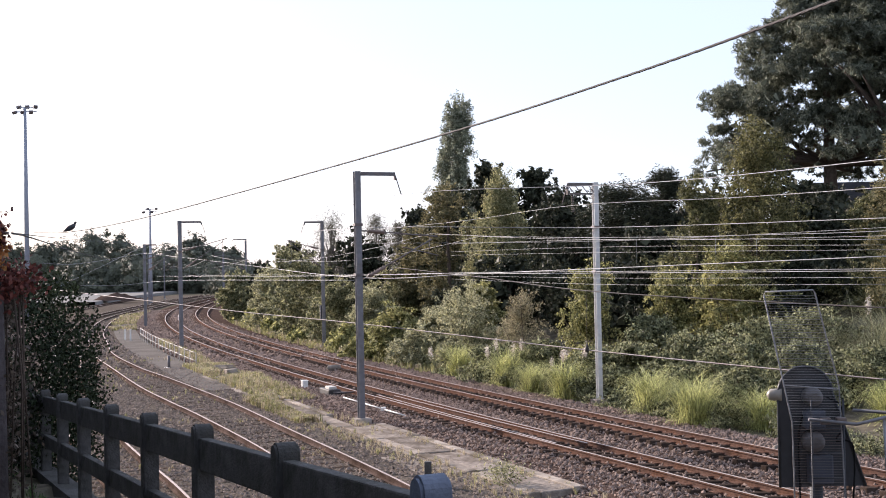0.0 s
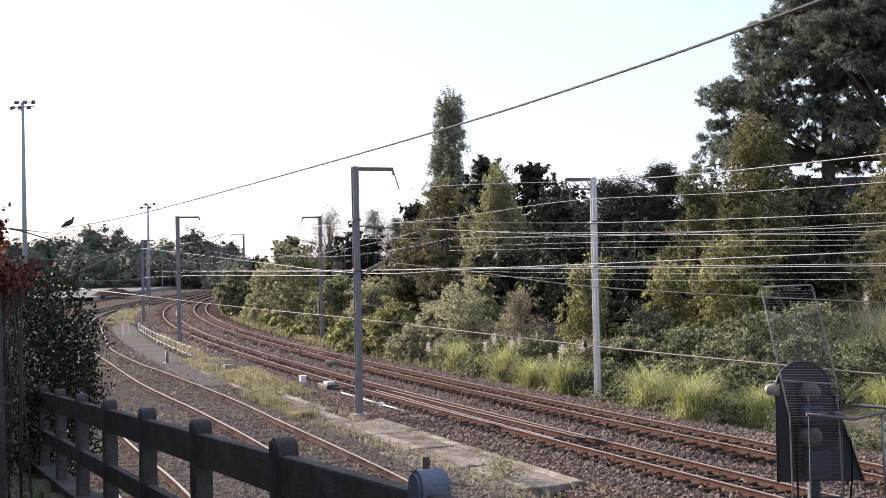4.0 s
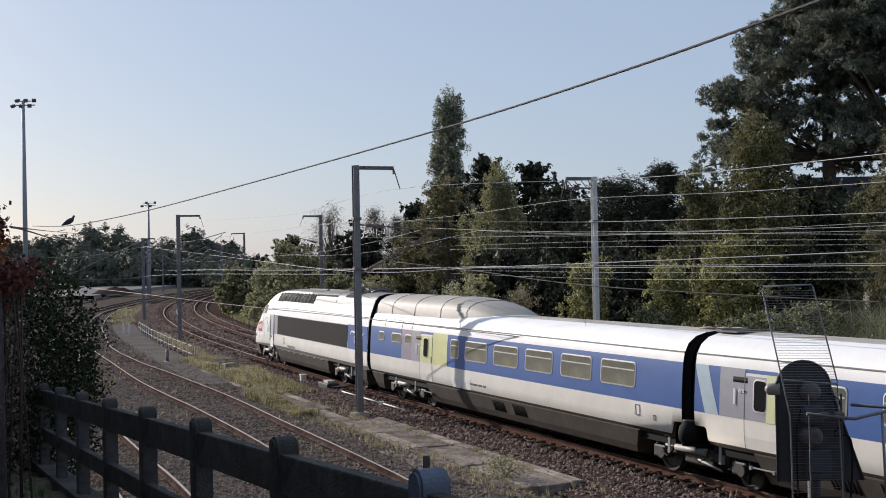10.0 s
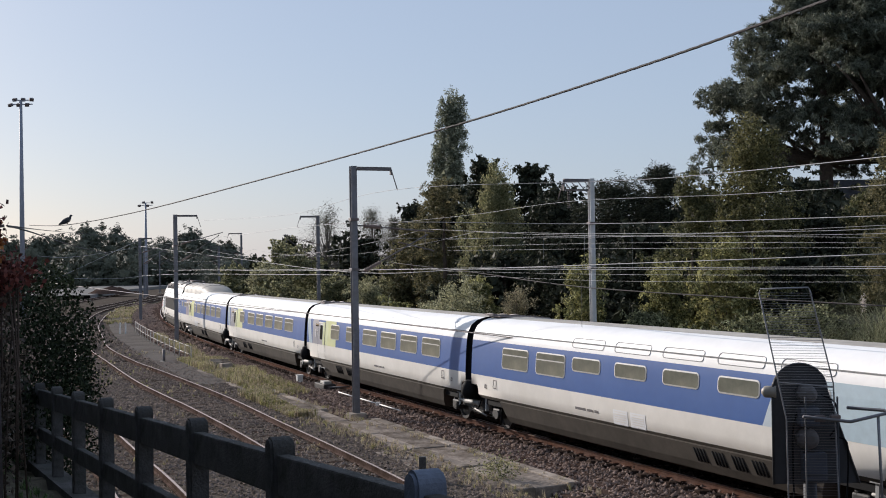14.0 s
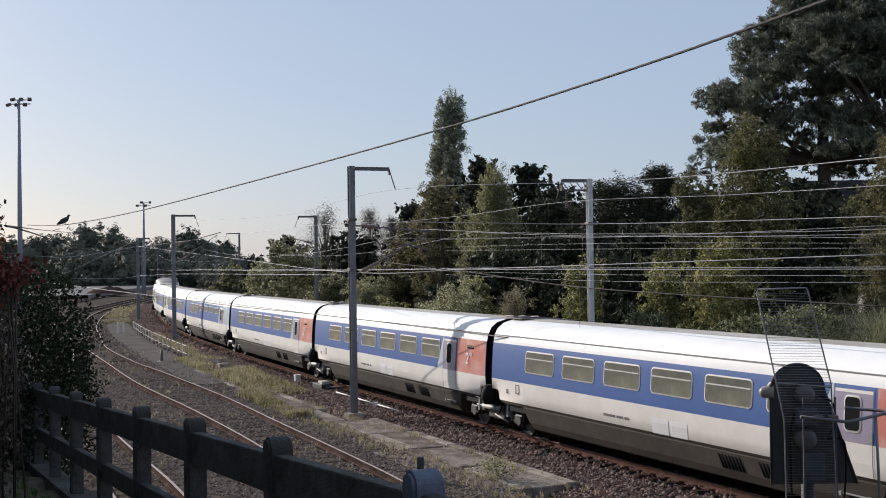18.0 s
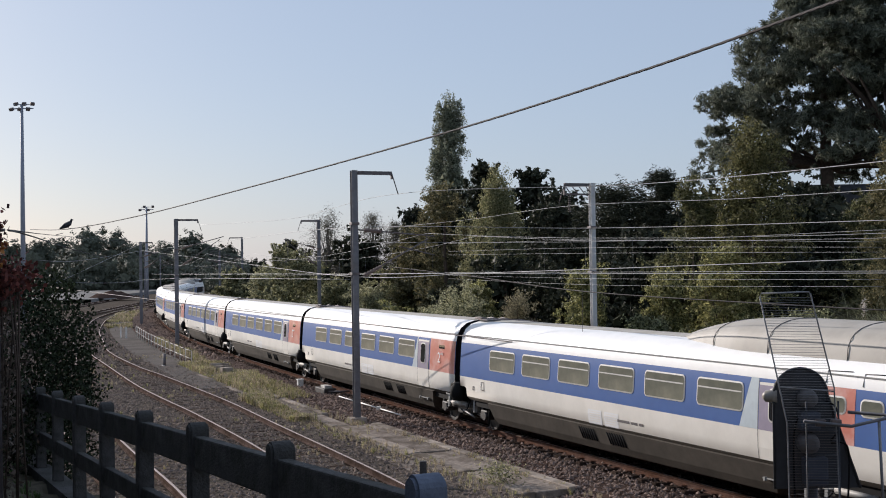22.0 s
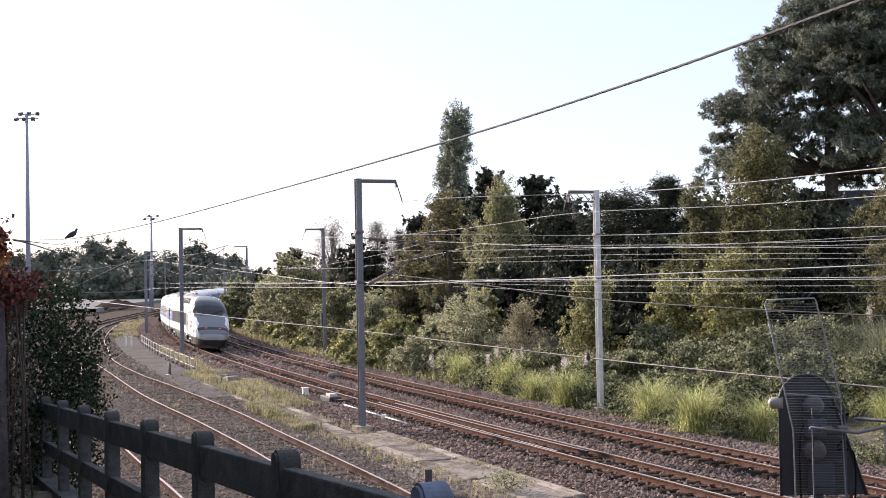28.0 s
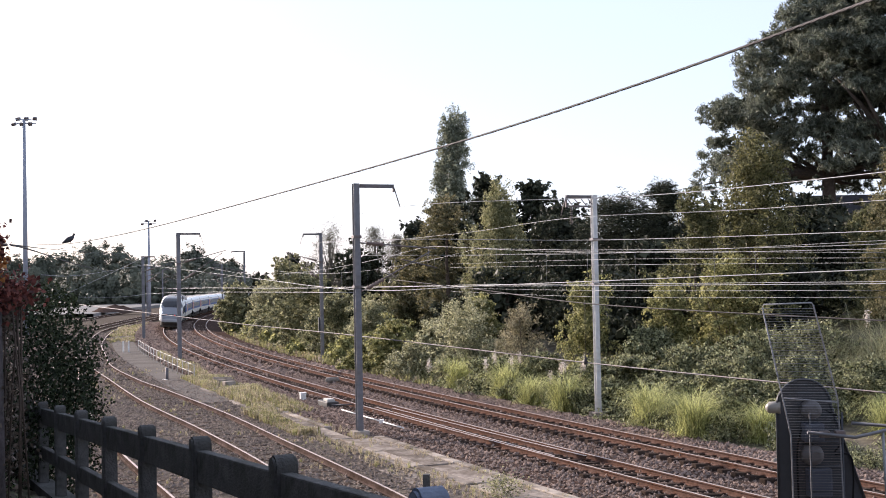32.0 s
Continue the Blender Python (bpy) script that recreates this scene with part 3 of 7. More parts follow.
def plastic_rags():
    """Torn white plastic ties on the fence and a scrap on the gravel."""
    for z, h in ((3.72, 0.15), (3.26, 0.13)):
        t = thing("plastic_tie", "torn white plastic tie on the concrete fence", "plastic tie", "white plastic scraps", pose(-5.83, 17.0, z, 0, 4, 24))
        bm = grid_mesh([[(-0.016 + 0.01 * math.sin(k), 0.006 * math.cos(2 * k), h * (0.5 - k / 5)), (0.016 + 0.008 * math.sin(k + 1), -0.004, h * (0.5 - k / 5))] for k in range(6)])
        bmesh.ops.solidify(bm, geom=bm.faces[:], thickness=0.002)
        part("strip", bm, "mark_white", t)
    t = thing("plastic_scrap", "crumpled white plastic scrap lying on the siding gravel", "litter", "white plastic scraps", pose(-13.8, 48.0, -0.17))
    bm = bmesh.new()
    r = bmesh.ops.create_icosphere(bm, subdivisions=2, radius=0.15)
    for v in r["verts"]:
        v.co = Vector((v.co.x * 1.4, v.co.y, abs(v.co.z) * 0.6)) * (0.75 + 0.5 * noise.noise(v.co * 14))
    part("scrap", bm, "mark_white", t)


plastic_rags()


def shade_walls():
    """Plain unseen walls, away from the railway, added to shade path and fence."""
    n = Vector((0.913, 0.409))
    a = FENCE_START + FENCE_WAY * -12 - n * 3.6
    turn = math.degrees(math.atan2(FENCE_WAY.y, FENCE_WAY.x))
    wall = part("wall_west", bm_box(0, -0.12, -3.0, 42, 0.12, 5.5, bevel=0.02), "render_wall", None, "", pose(a.x, a.y, 3.3, 0, 0, turn))
    tagged(wall, "plain unseen wall added along the path to shade it", "wall", kind="structure")
    wall = part("wall_south", bm_box(-2, -0.12, -3.0, 14, 0.12, 5.5, bevel=0.02), "render_wall", None, "", pose(a.x, a.y, 3.3, 0, 0, turn - 90))
    tagged(wall, "plain unseen wall added across the path to shade it", "wall", kind="structure")


shade_walls()


# ---- masts, arms and wires of the overhead line ----
def i_beam(bm, x, y, z0, z1, w=0.24, d=0.24, t=0.02):
    """A rolled H section standing upright, in one piece."""
    a, b, c = w / 2, d / 2, t / 2
    outline = [(-a, -b), (a, -b), (a, -b + t), (c, -b + t), (c, b - t), (a, b - t), (a, b), (-a, b), (-a, b - t), (-c, b - t), (-c, -b + t), (-a, -b + t)]
    f = bm.faces.new([bm.verts.new((x + p, y + q, z0)) for p, q in outline])
    e = bmesh.ops.extrude_face_region(bm, geom=[f])
    bmesh.ops.translate(bm, vec=(0, 0, z1 - z0), verts=[v for v in e["geom"] if isinstance(v, bmesh.types.BMVert)])
    bmesh.ops.recalc_face_normals(bm, faces=bm.faces[:])


def catenary_mast(x, y, z, height, arm, label, brackets=(), box_at=None, size=0.24, steel="galvanised", lattice=False):
    """A steel mast; arm: reach of its top bar towards the track (signed, across it); brackets: heights with reach of swung tubes."""
    a = math.atan2(y - CY, x - CX)
    turn = math.degrees(a)
    t = thing("catenary_mast", label, "catenary mast", "masts of the overhead line", pose(x, y, z, 0, 0, turn))
    bm = bmesh.new()
    i_beam(bm, 0, 0, -0.5, height, size, size)
    part("column", bm, steel, t)
    part("foundation", bm_box(-0.30, -0.28, -0.6, 0.30, 0.28, 0.27, bevel=0.03), "concrete", t)
    bm = bmesh.new()
    tip = -arm
    box(bm, min(0.14, tip), -0.06, height - 0.15, max(-0.14, tip), 0.06, height - 0.02)
    box(bm, tip - 0.03, -0.05, height - 0.30, tip + 0.03, 0.05, height - 0.14)
    if lattice:
        box(bm, min(0.14, tip), -0.04, height - 0.50, max(-0.14, tip), 0.04, height - 0.43)
        box(bm, tip - 0.03, -0.04, height - 0.50, tip + 0.03, 0.04, height - 0.14)
        for k in range(4):
            tube(bm, [(tip * k / 4, 0, height - 0.46), (tip * (k + 1) / 4, 0, height - 0.10)], 0.018, 6)
        for k in range(9):
            tube(bm, [(tip * 0.82, 0, height - 0.55 - 0.075 * k), (tip * 0.82, 0, height - 0.585 - 0.075 * k)], 0.055, 8)
    part("top_arm", bm, "dark_steel", t)
    part("hanger", bm_tube([(tip, 0, height - 0.06), (tip - 0.25 * (1 if arm > 0 else -1), 0.0, height - 0.85)], 0.02, 6), "dark_steel", t)
    for h, reach, rise, drop in brackets:
        bm = bmesh.new()
        r = -reach
        tube(bm, [(0, 0, h), (r, 0, h + rise)], 0.026, 8)
        tube(bm, [(0, 0, h - drop), (r * 0.92, 0, h + rise * 0.92 - 0.12)], 0.024, 8)
        tube(bm, [(r * 0.55, 0, h - 0.62), (r, 0, h - 0.95)], 0.022, 6)
        tube(bm, [(r * 0.9, 0, h + rise * 0.9), (r * 0.88, 0, h - 0.9)], 0.012, 6)
        part("bracket", bm, "dark_steel", t)
        for hh in (h, h - drop):
            pts, radii = [], []
            for k in range(13):
                f = 0.12 + 0.0175 * k
                pts.append((r * f, 0, hh + (rise * f if hh == h else (h + rise * 0.92 - 0.12 - hh) * (f + 0.01))))
                radii.append(0.085 if k % 2 else 0.045)
            bm = bm_tube(pts, radii, 10)
            part("insulator", bm, "insulator", t)
    for hh in (5.4, 7.2):
        if height > 7:
            part("band", bm_box(-0.15, -0.15, hh - 0.05, 0.15, 0.15, hh + 0.05, bevel=0.01), "dark_steel", t)
    if box_at:
        part("cabinet", bm_box(-0.2, -0.38, box_at - 0.55, 0.2, -0.14, box_at + 0.55, bevel=0.03), "signal_grey", t, "grey steel cabinet on the mast")
    return t


catenary_mast(-3.03, 43.7, -0.37, 9.12, 1.45, "tall grey catenary mast with a top arm beside the near track", ((7.0, 3.1, -0.25, 1.85),), size=0.22)
catenary_mast(6.2, 49.1, -0.46, 9.0, -1.25, "pale steel catenary mast standing among pampas grass", (), size=0.2, steel="pale_steel", lattice=True)
catenary_mast(-8.76, 88.7, -0.46, 9.3, -1.3, "grey steel catenary mast with a cabinet beside shrubs", ((7.2, -2.6, 0.7, 1.35),), box_at=2.6, size=0.22)
catenary_mast(-25.4, 157, -0.46, 10.0, -1.6, "distant grey catenary mast at the edge of the shrubs", ((7.2, -2.6, 0.7, 1.35),), size=0.24)
catenary_mast(-18.3, 84.8, -0.46, 9.35, 1.5, "dark steel catenary mast beside the railing", ((7.2, 3.3, 0.9, 1.35),), size=0.26)
catenary_mast(-30.85, 125.9, -0.46, 8.8, 1.2, "dark steel catenary mast with white insulators at the bend", ((7.2, 3.2, 0.9, 1.35),), size=0.3)
catenary_mast(-38.7, 214.9, -0.46, 9.3, -1.5, "distant dark catenary mast over the bend", ((7.2, -2.6, 0.7, 1.35),), size=0.26)
catenary_mast(-52, 215, -0.2, 9.0, 1.4, "distant dark catenary mast over the bend", ((7.2, 3.2, 0.9, 1.35),), size=0.26)
catenary_mast(-60, 262, -0.2, 9.0, 1.4, "distant dark catenary mast in the goods yard", ((7.2, 3.2, 0.9, 1.35),), size=0.26)
catenary_mast(-47, 260, -0.3, 9.3, -1.5, "distant dark catenary mast over the bend", ((7.2, -2.6, 0.7, 1.35),), size=0.26)


def wire(points, radius, label, mat="wire", name="overhead_wire", category="wire", group="overhead line wires"):
    return tagged(part(name, bm_tube(points, radius * 0.65, 6), mat), label, category, group)


def arc_wire(s_list, off, heights, drop, radius, label):
    """A wire over the line from support to support."""
    pts = []
    for (s0, s1), (h0, h1) in zip(zip(s_list, s_list[1:]), zip(heights, heights[1:])):
        n = 10
        for k in range(n + (1 if s1 == s_list[-1] else 0)):
            u = k / n
            p = circle_at(s0, off, h0).lerp(circle_at(s1, off, h1), u)
            p.z -= 4 * drop * u * (1 - u)
            pts.append(p)
    return wire(pts, radius, label)


S_NEAR = [-48, 5.5, 52, 90, 140, 190, 240]
S_FAR = [-46, 9.5, 54, 128, 192, 240, 290]
for off, ss, name in ((0.1, S_NEAR, "near"), (-SPACING - 0.1, S_FAR, "far")):
    arc_wire(ss, off, [5.05, 5.0, 5.0, 5.0, 5.0, 5.0, 5.0], 0.06, 0.013, "copper contact wire over the %s track" % name)
    arc_wire(ss, off, [6.5, 6.5, 6.5, 6.5, 6.5, 6.5, 6.5], 0.75, 0.010, "carrier wire sagging over the %s track" % name)
    for s0, s1 in zip(ss[:3], ss[1:4]):
        for k in range(1, 9):
            u = k / 9
            p = circle_at(s0 + (s1 - s0) * u, off, 5.0)
            wire([p, p + Vector((0, 0, 1.5 - 3.0 * u * (1 - u)))], 0.005, "thin dropper wire between carrier and contact wire", name="dropper_wire")


# ---- the train ----
# half cross-section of a trailer, from the sole bar up to the roof ridge: (half-width, height)
SECTION = [(1.30, 0.90), (1.385, 1.0), (1.425, 1.25), (1.447, 1.62), (1.452, 2.0), (1.445, 2.45), (1.432, 2.70), (1.40, 2.92), (1.30, 3.14), (1.10, 3.31), (0.80, 3.41), (0.40, 3.46), (0.0, 3.475)]
GAP = 0.215


def side_at(z):
    """Half-width of the trailer's side at a height."""
    for (w0, z0), (w1, z1) in zip(SECTION, SECTION[1:]):
        if z0 <= z <= z1:
            return w0 + (w1 - w0) * (z - z0) / (z1 - z0)
    return SECTION[0][0]


def side_panel(x0, x1, z0, z1, out=0.006, side=1, n=1, shear=0.0):
    """A thin panel lying on the trailer's side (wraps its curve)."""
    zs = [z0] + [z for _, z in SECTION if z0 < z < z1] + [z1]
    rows = []
    for i in range(n + 1):
        x = x0 + (x1 - x0) * i / n
        rows.append([(x + shear * (z - z0), side * (side_at(z) + out), z) for z in zs])
    bm = grid_mesh(rows, smooth=False)
    if side < 0:
        bmesh.ops.reverse_faces(bm, faces=bm.faces[:])
    return bm


def rounded(w, h, r, n=4):
    pts = []
    for cx, cy, a0 in ((w / 2 - r, h / 2 - r, 0), (-w / 2 + r, h / 2 - r, 90), (-w / 2 + r, -h / 2 + r, 180), (w / 2 - r, -h / 2 + r, 270)):
        for k in range(n + 1):
            a = radians(a0 + 90 * k / n)
            pts.append((cx + r * math.cos(a), cy + r * math.sin(a)))
    return pts


_window_meshes = {}


def window_meshes(w, h):
    if (w, h) not in _window_meshes:
        bm = bmesh.new()
        outer = [bm.verts.new((x, 0.0, z)) for x, z in rounded(w + 0.07, h + 0.07, 0.12)]
        inner = [bm.verts.new((x, 0.009, z)) for x, z in rounded(w, h, 0.09)]
        n = len(outer)
        for k in range(n):
            bm.faces.new((outer[k], outer[(k + 1) % n], inner[(k + 1) % n], inner[k]))
        bmesh.ops.recalc_face_normals(bm, faces=bm.faces[:])
        fr = finish(bm, "window_frame", "window_trim")
        bm = bmesh.new()
        bm.faces.new([bm.verts.new((x, 0.008, z)) for x, z in rounded(w, h, 0.09)])
        pane = finish(bm, "pane", "window")
        bm = box(bmesh.new(), -w / 2 + 0.03, 0.009, h * 0.18 - 0.012, w / 2 - 0.03, 0.014, h * 0.18 + 0.018)
        bar = finish(bm, "window_bar", "window_trim")
        _window_meshes[(w, h)] = (fr, pane, bar)
    return _window_meshes[(w, h)]


def train_window(car, x, z, w, h, side, name="window", bar=True):
    lean = math.degrees(math.atan2(side_at(z - h / 2) - side_at(z + h / 2), h))
    y = side * (side_at(z) + 0.008)
    fr, pane, rod = window_meshes(w, h)
    m = Matrix.Translation((x, y, z)) @ pose(0, 0, 0, 0, 0, 0 if side > 0 else 180) @ pose(0, 0, 0, lean, 0, 0)
    f = part(name, fr, None, car, m=m)
    part("pane", pane, None, f)
    if bar:
        part("window_bar", rod, None, f)
    return f


def wheel_mesh():
    bm = bmesh.new()
    prof = [(0.0, 0.05), (0.10, 0.05), (0.12, 0.02), (0.34, 0.015), (0.38, 0.06), (0.46, 0.06), (0.46, -0.03), (0.49, -0.035), (0.49, -0.065), (0.38, -0.065), (0.34, -0.02), (0.0, -0.03)]
    n = 22
    rows = [[(r * math.cos(2 * math.pi * k / n), y, r * math.sin(2 * math.pi * k / n)) for r, y in prof] for k in range(n + 1)]
    grid_mesh(rows, smooth=False, bm=bm)
    bmesh.ops.remove_doubles(bm, verts=bm.verts[:], dist=1e-4)
    bmesh.ops.recalc_face_normals(bm, faces=bm.faces[:])
    return finish(bm, "wheel", "running_gear")


WHEEL = wheel_mesh()


def bogie_meshes():
    out = {}
    bm = bmesh.new()
    for y in (-1.02, 1.02):
        box(bm, -1.1, y - 0.09, 0.50, 1.1, y + 0.09, 0.74, bevel=0.03)
        box(bm, -0.55, y - 0.11, 0.36, 0.55, y + 0.11, 0.56, bevel=0.04)
        for x in (-1.5, 1.5):
            box(bm, x - 0.24, y - 0.12, 0.34, x + 0.24, y + 0.16, 0.64, bevel=0.05)
            tube(bm, [(x - 0.15, y + 0.1, 0.46), (x - 0.15, y + 0.22, 0.46)], 0.13, 12)
            box(bm, min(x, x * 0.7) - 0.05, y - 0.06, 0.62, max(x, x * 0.7) + 0.05, y + 0.06, 0.80, bevel=0.02)
    box(bm, -0.35, -1.0, 0.45, 0.35, 1.0, 0.68, bevel=0.03)
    out["bogie_frame"] = finish(bm, "bogie_frame", "running_gear")
    bm = bmesh.new()
    tube(bm, [(-0.62, 1.22, 0.70), (0.55, 1.22, 0.70)], 0.075, 10)
    tube(bm, [(0.5, 1.22, 0.70), (0.95, 1.22, 0.70)], 0.035, 8)
    out["damper"] = finish(bm, "damper", "steel")
    bm = bmesh.new()
    tube(bm, [(0, 0, 0), (0, 0, 0.08), (0, 0, 0.12), (0, 0, 0.28), (0, 0, 0.44), (0, 0, 0.48), (0, 0, 0.56)], [0.17, 0.19, 0.24, 0.265, 0.24, 0.19, 0.18], 18)
    out["air_spring"] = finish(bm, "air_spring", "rubber")
    bm = bmesh.new()
    for k in range(9):
        tube(bm, [(0, 0, k * 0.045), (0, 0, k * 0.045 + 0.024)], 0.10, 10)
    out["coil_spring"] = finish(bm, "coil_spring", "running_gear")
    bm = tube(bmesh.new(), [(0, -0.95, 0.46), (0, 0.95, 0.46)], 0.085, 10)
    out["axle"] = finish(bm, "axle", "running_gear")
    for k, pts in enumerate(([(-0.5, 1.2, 0.82), (-0.45, 1.24, 0.6), (-0.2, 1.25, 0.45), (0.05, 1.24, 0.52)], [(0.75, 1.2, 0.86), (0.85, 1.24, 0.6), (1.05, 1.25, 0.42), (1.3, 1.24, 0.5)], [(-1.9, 1.15, 0.80), (-1.87, 1.15, 0.5), (-1.85, 1.15, 0.22)])):
        out["hose", k] = finish(bm_tube(pts, 0.022 if k < 2 else 0.04, 6), "hose", "rubber")
    out["bracket"] = finish(box(box(bmesh.new(), -0.05, 1.16, 0.5, 0.05, 1.26, 0.98, bevel=0.01), -0.16, 1.18, 0.9, 0.16, 1.30, 0.98, bevel=0.01), "bracket", "frame_grey")
    out["link_rod"] = finish(bm_tube([(-0.1, 1.24, 0.36), (0.75, 1.24, 0.50)], 0.03, 8), "link_rod", "steel")
    out["cap"] = finish(bm_tube([(0, 0, 0), (0, 0, 0.04)], 0.17, 14), "cap", "running_gear")
    return out


BOGIE = bogie_meshes()


def bogie(car, x, kind="shared"):
    b = part("bogie", BOGIE["bogie_frame"], None, car, "dark oily bogie frame", pose(x, 0, 0))
    for dx in (-1.5, 1.5):
        part("axle", BOGIE["axle"], None, b, m=pose(dx, 0, 0))
        for y in (-0.75, 0.75):
            part("wheel", WHEEL, None, b, m=pose(dx, y, 0.46, 0, 0, 0 if y > 0 else 180))
    for y in (-1, 1):
        part("damper", BOGIE["damper"], None, b, m=pose(0.2, 0, -0.02, 0, 0, 0 if y > 0 else 180))
        for k in range(3):
            part("hose", BOGIE["hose", k], None, b, m=pose(0, 0, 0, 0, 0, 0 if y > 0 else 180))
        for dx in (-0.95, 1.0):
            part("bracket", BOGIE["bracket"], None, b, "pale angled bracket", pose(dx, 0, 0, 0, 0, 0) @ pose(0, 0, 0, 0, 0, 0 if y > 0 else 180))
        part("link_rod", BOGIE["link_rod"], None, b, m=pose(-0.9, 0, 0, 0, 0, 0) @ pose(0, 0, 0, 0, 0, 0 if y > 0 else 180))
        if kind == "shared":
            part("air_spring", BOGIE["air_spring"], None, b, "black rubber air spring", pose(0, y * 1.40, 0.80))
            part("cap", BOGIE["cap"], None, b, m=pose(0, y * 1.40, 1.35))
        for dx in (-1.5, 1.5):
            part("coil_spring", BOGIE["coil_spring"], None, b, m=pose(dx + 0.12, y * 1.08, 0.60))
    return b


def body_mesh(x0, x1, notch=(True, True)):
    """Trailer shell: white above, blue window band, pale grey below."""
    prof = [(-w, z) for w, z in SECTION] + [(w, z) for w, z in SECTION[-2::-1]]
    xs = [x0, x0 + 0.05, x0 + 0.36, x0 + 0.46] + [x0 + (x1 - x0) * k / 8 for k in range(1, 8)] + [x1 - 0.46, x1 - 0.36, x1 - 0.05, x1]
    # the ends are notched above the shared bogies
    rows = [[(x, y, max(z, 1.30) if (notch[0] and x - x0 < 0.4) or (notch[1] and x1 - x < 0.4) else z) for y, z in prof] for x in xs]

    def mat_of(i, j):
        zc = (prof[j][1] + prof[j + 1][1]) / 2
        return 5 if zc < 1.0 else 2 if zc < 1.62 else 1 if zc < 2.70 else 0 if zc < 3.40 else 3
    bm = grid_mesh(rows, smooth=False, mat_of=mat_of)
    for row in (rows[0], rows[-1]):
        f = bm.faces.new([bm.verts.new(p) for p in row])
        f.material_index = 4
    box(bm, x0 + 0.5, -1.25, 0.72, x1 - 0.5, 1.25, 0.91, mat=4)
    bmesh.ops.recalc_face_normals(bm, faces=bm.faces[:])
    for f in bm.faces:
        f.smooth = f.material_index != 4
    return finish(bm, "body", ["body_white", "body_blue", "body_grey", "roof_grey", "rubber", "skirt"])


def skirt_mesh(x0, x1):
    bm = bmesh.new()
    rows = [[(x, y, z) for y, z in ((1.30, 0.93), (1.375, 0.90), (1.25, 0.5), (1.15, 0.32), (0.9, 0.29), (-0.9, 0.29), (-1.15, 0.32), (-1.25, 0.5), (-1.375, 0.90), (-1.30, 0.93))] for x in (x0, x1)]
    e = 0.32
    rows = [[(x + (e * (0.9 - p[2]) / 0.55 if x == x0 else -e * (0.9 - p[2]) / 0.55), p[1], p[2]) for p in row] for x, row in zip((x0, x1), rows)]
    grid_mesh(rows, smooth=False, bm=bm)
    for row in rows:
        bm.faces.new([bm.verts.new(p) for p in row])
    bmesh.ops.recalc_face_normals(bm, faces=bm.faces[:])
    return finish(bm, "skirt", "skirt")


def stroke(bm, pts, w, y):
    """A flat painted stroke on a side, as a ribbon through (x, z) points."""
    rows = []
    for i, (x, z) in enumerate(pts):
        a, b = pts[max(i - 1, 0)], pts[min(i + 1, len(pts) - 1)]
        dx, dz = b[0] - a[0], b[1] - a[1]
        ln = math.hypot(dx, dz) or 1
        ww = w * (0.6 + 0.8 * math.sin(math.pi * (0.12 + 0.76 * i / (len(pts) - 1))))
        rows.append([(x - dz / ln * ww / 2, y, z + dx / ln * ww / 2), (x + dz / ln * ww / 2, y, z - dx / ln * ww / 2)])
    return grid_mesh(rows, smooth=False, bm=bm)


def small_marks(car, side, kind):
    """Rows of unreadable running numbers, hatches and bolts on the lower side."""
    at = {"first": -1.4, "bar": 1.4, "second": 1.5}.get(kind, 0.0)
    for x, w in ((at, 0.20), (at + 0.27, 0.3), (at + 0.64, 0.55)):
        part("running_number", side_panel(x, x + w, 1.17, 1.235, 0.008, side), "mark_dark", car, "small dark unreadable marking")
    for x in (() if kind == "first" else (-0.95, -0.2) if kind == "second" else (-0.8, 0.0) if kind == "bar" else (1.15, 1.95)):
        plate = part("notice_plate", side_panel(x, x + 0.68, 0.98, 1.36, 0.007, side), "mark_white", car, "white notice plate with unreadable lines")
        for k in range(5):
            z = 1.06 + 0.06 * k
            part("plate_line", side_panel(x + 0.08, x + 0.6, z, z + 0.018, 0.011, side), "body_grey", plate)


def hatch(car, x, z, w, h, side):
    bm = bmesh.new()
    y = side * (side_at(z + h / 2) + 0.014)
    for a, b, c, d in ((0, 0, w, 0.025), (0, h - 0.025, w, h), (0, 0, 0.025, h), (w - 0.025, 0, w, h)):
        box(bm, x + a, min(y, y - 0.005 * side), z + b, x + c, max(y, y - 0.005 * side), z + d)
    part("hatch", bm, "mark_dark", car)


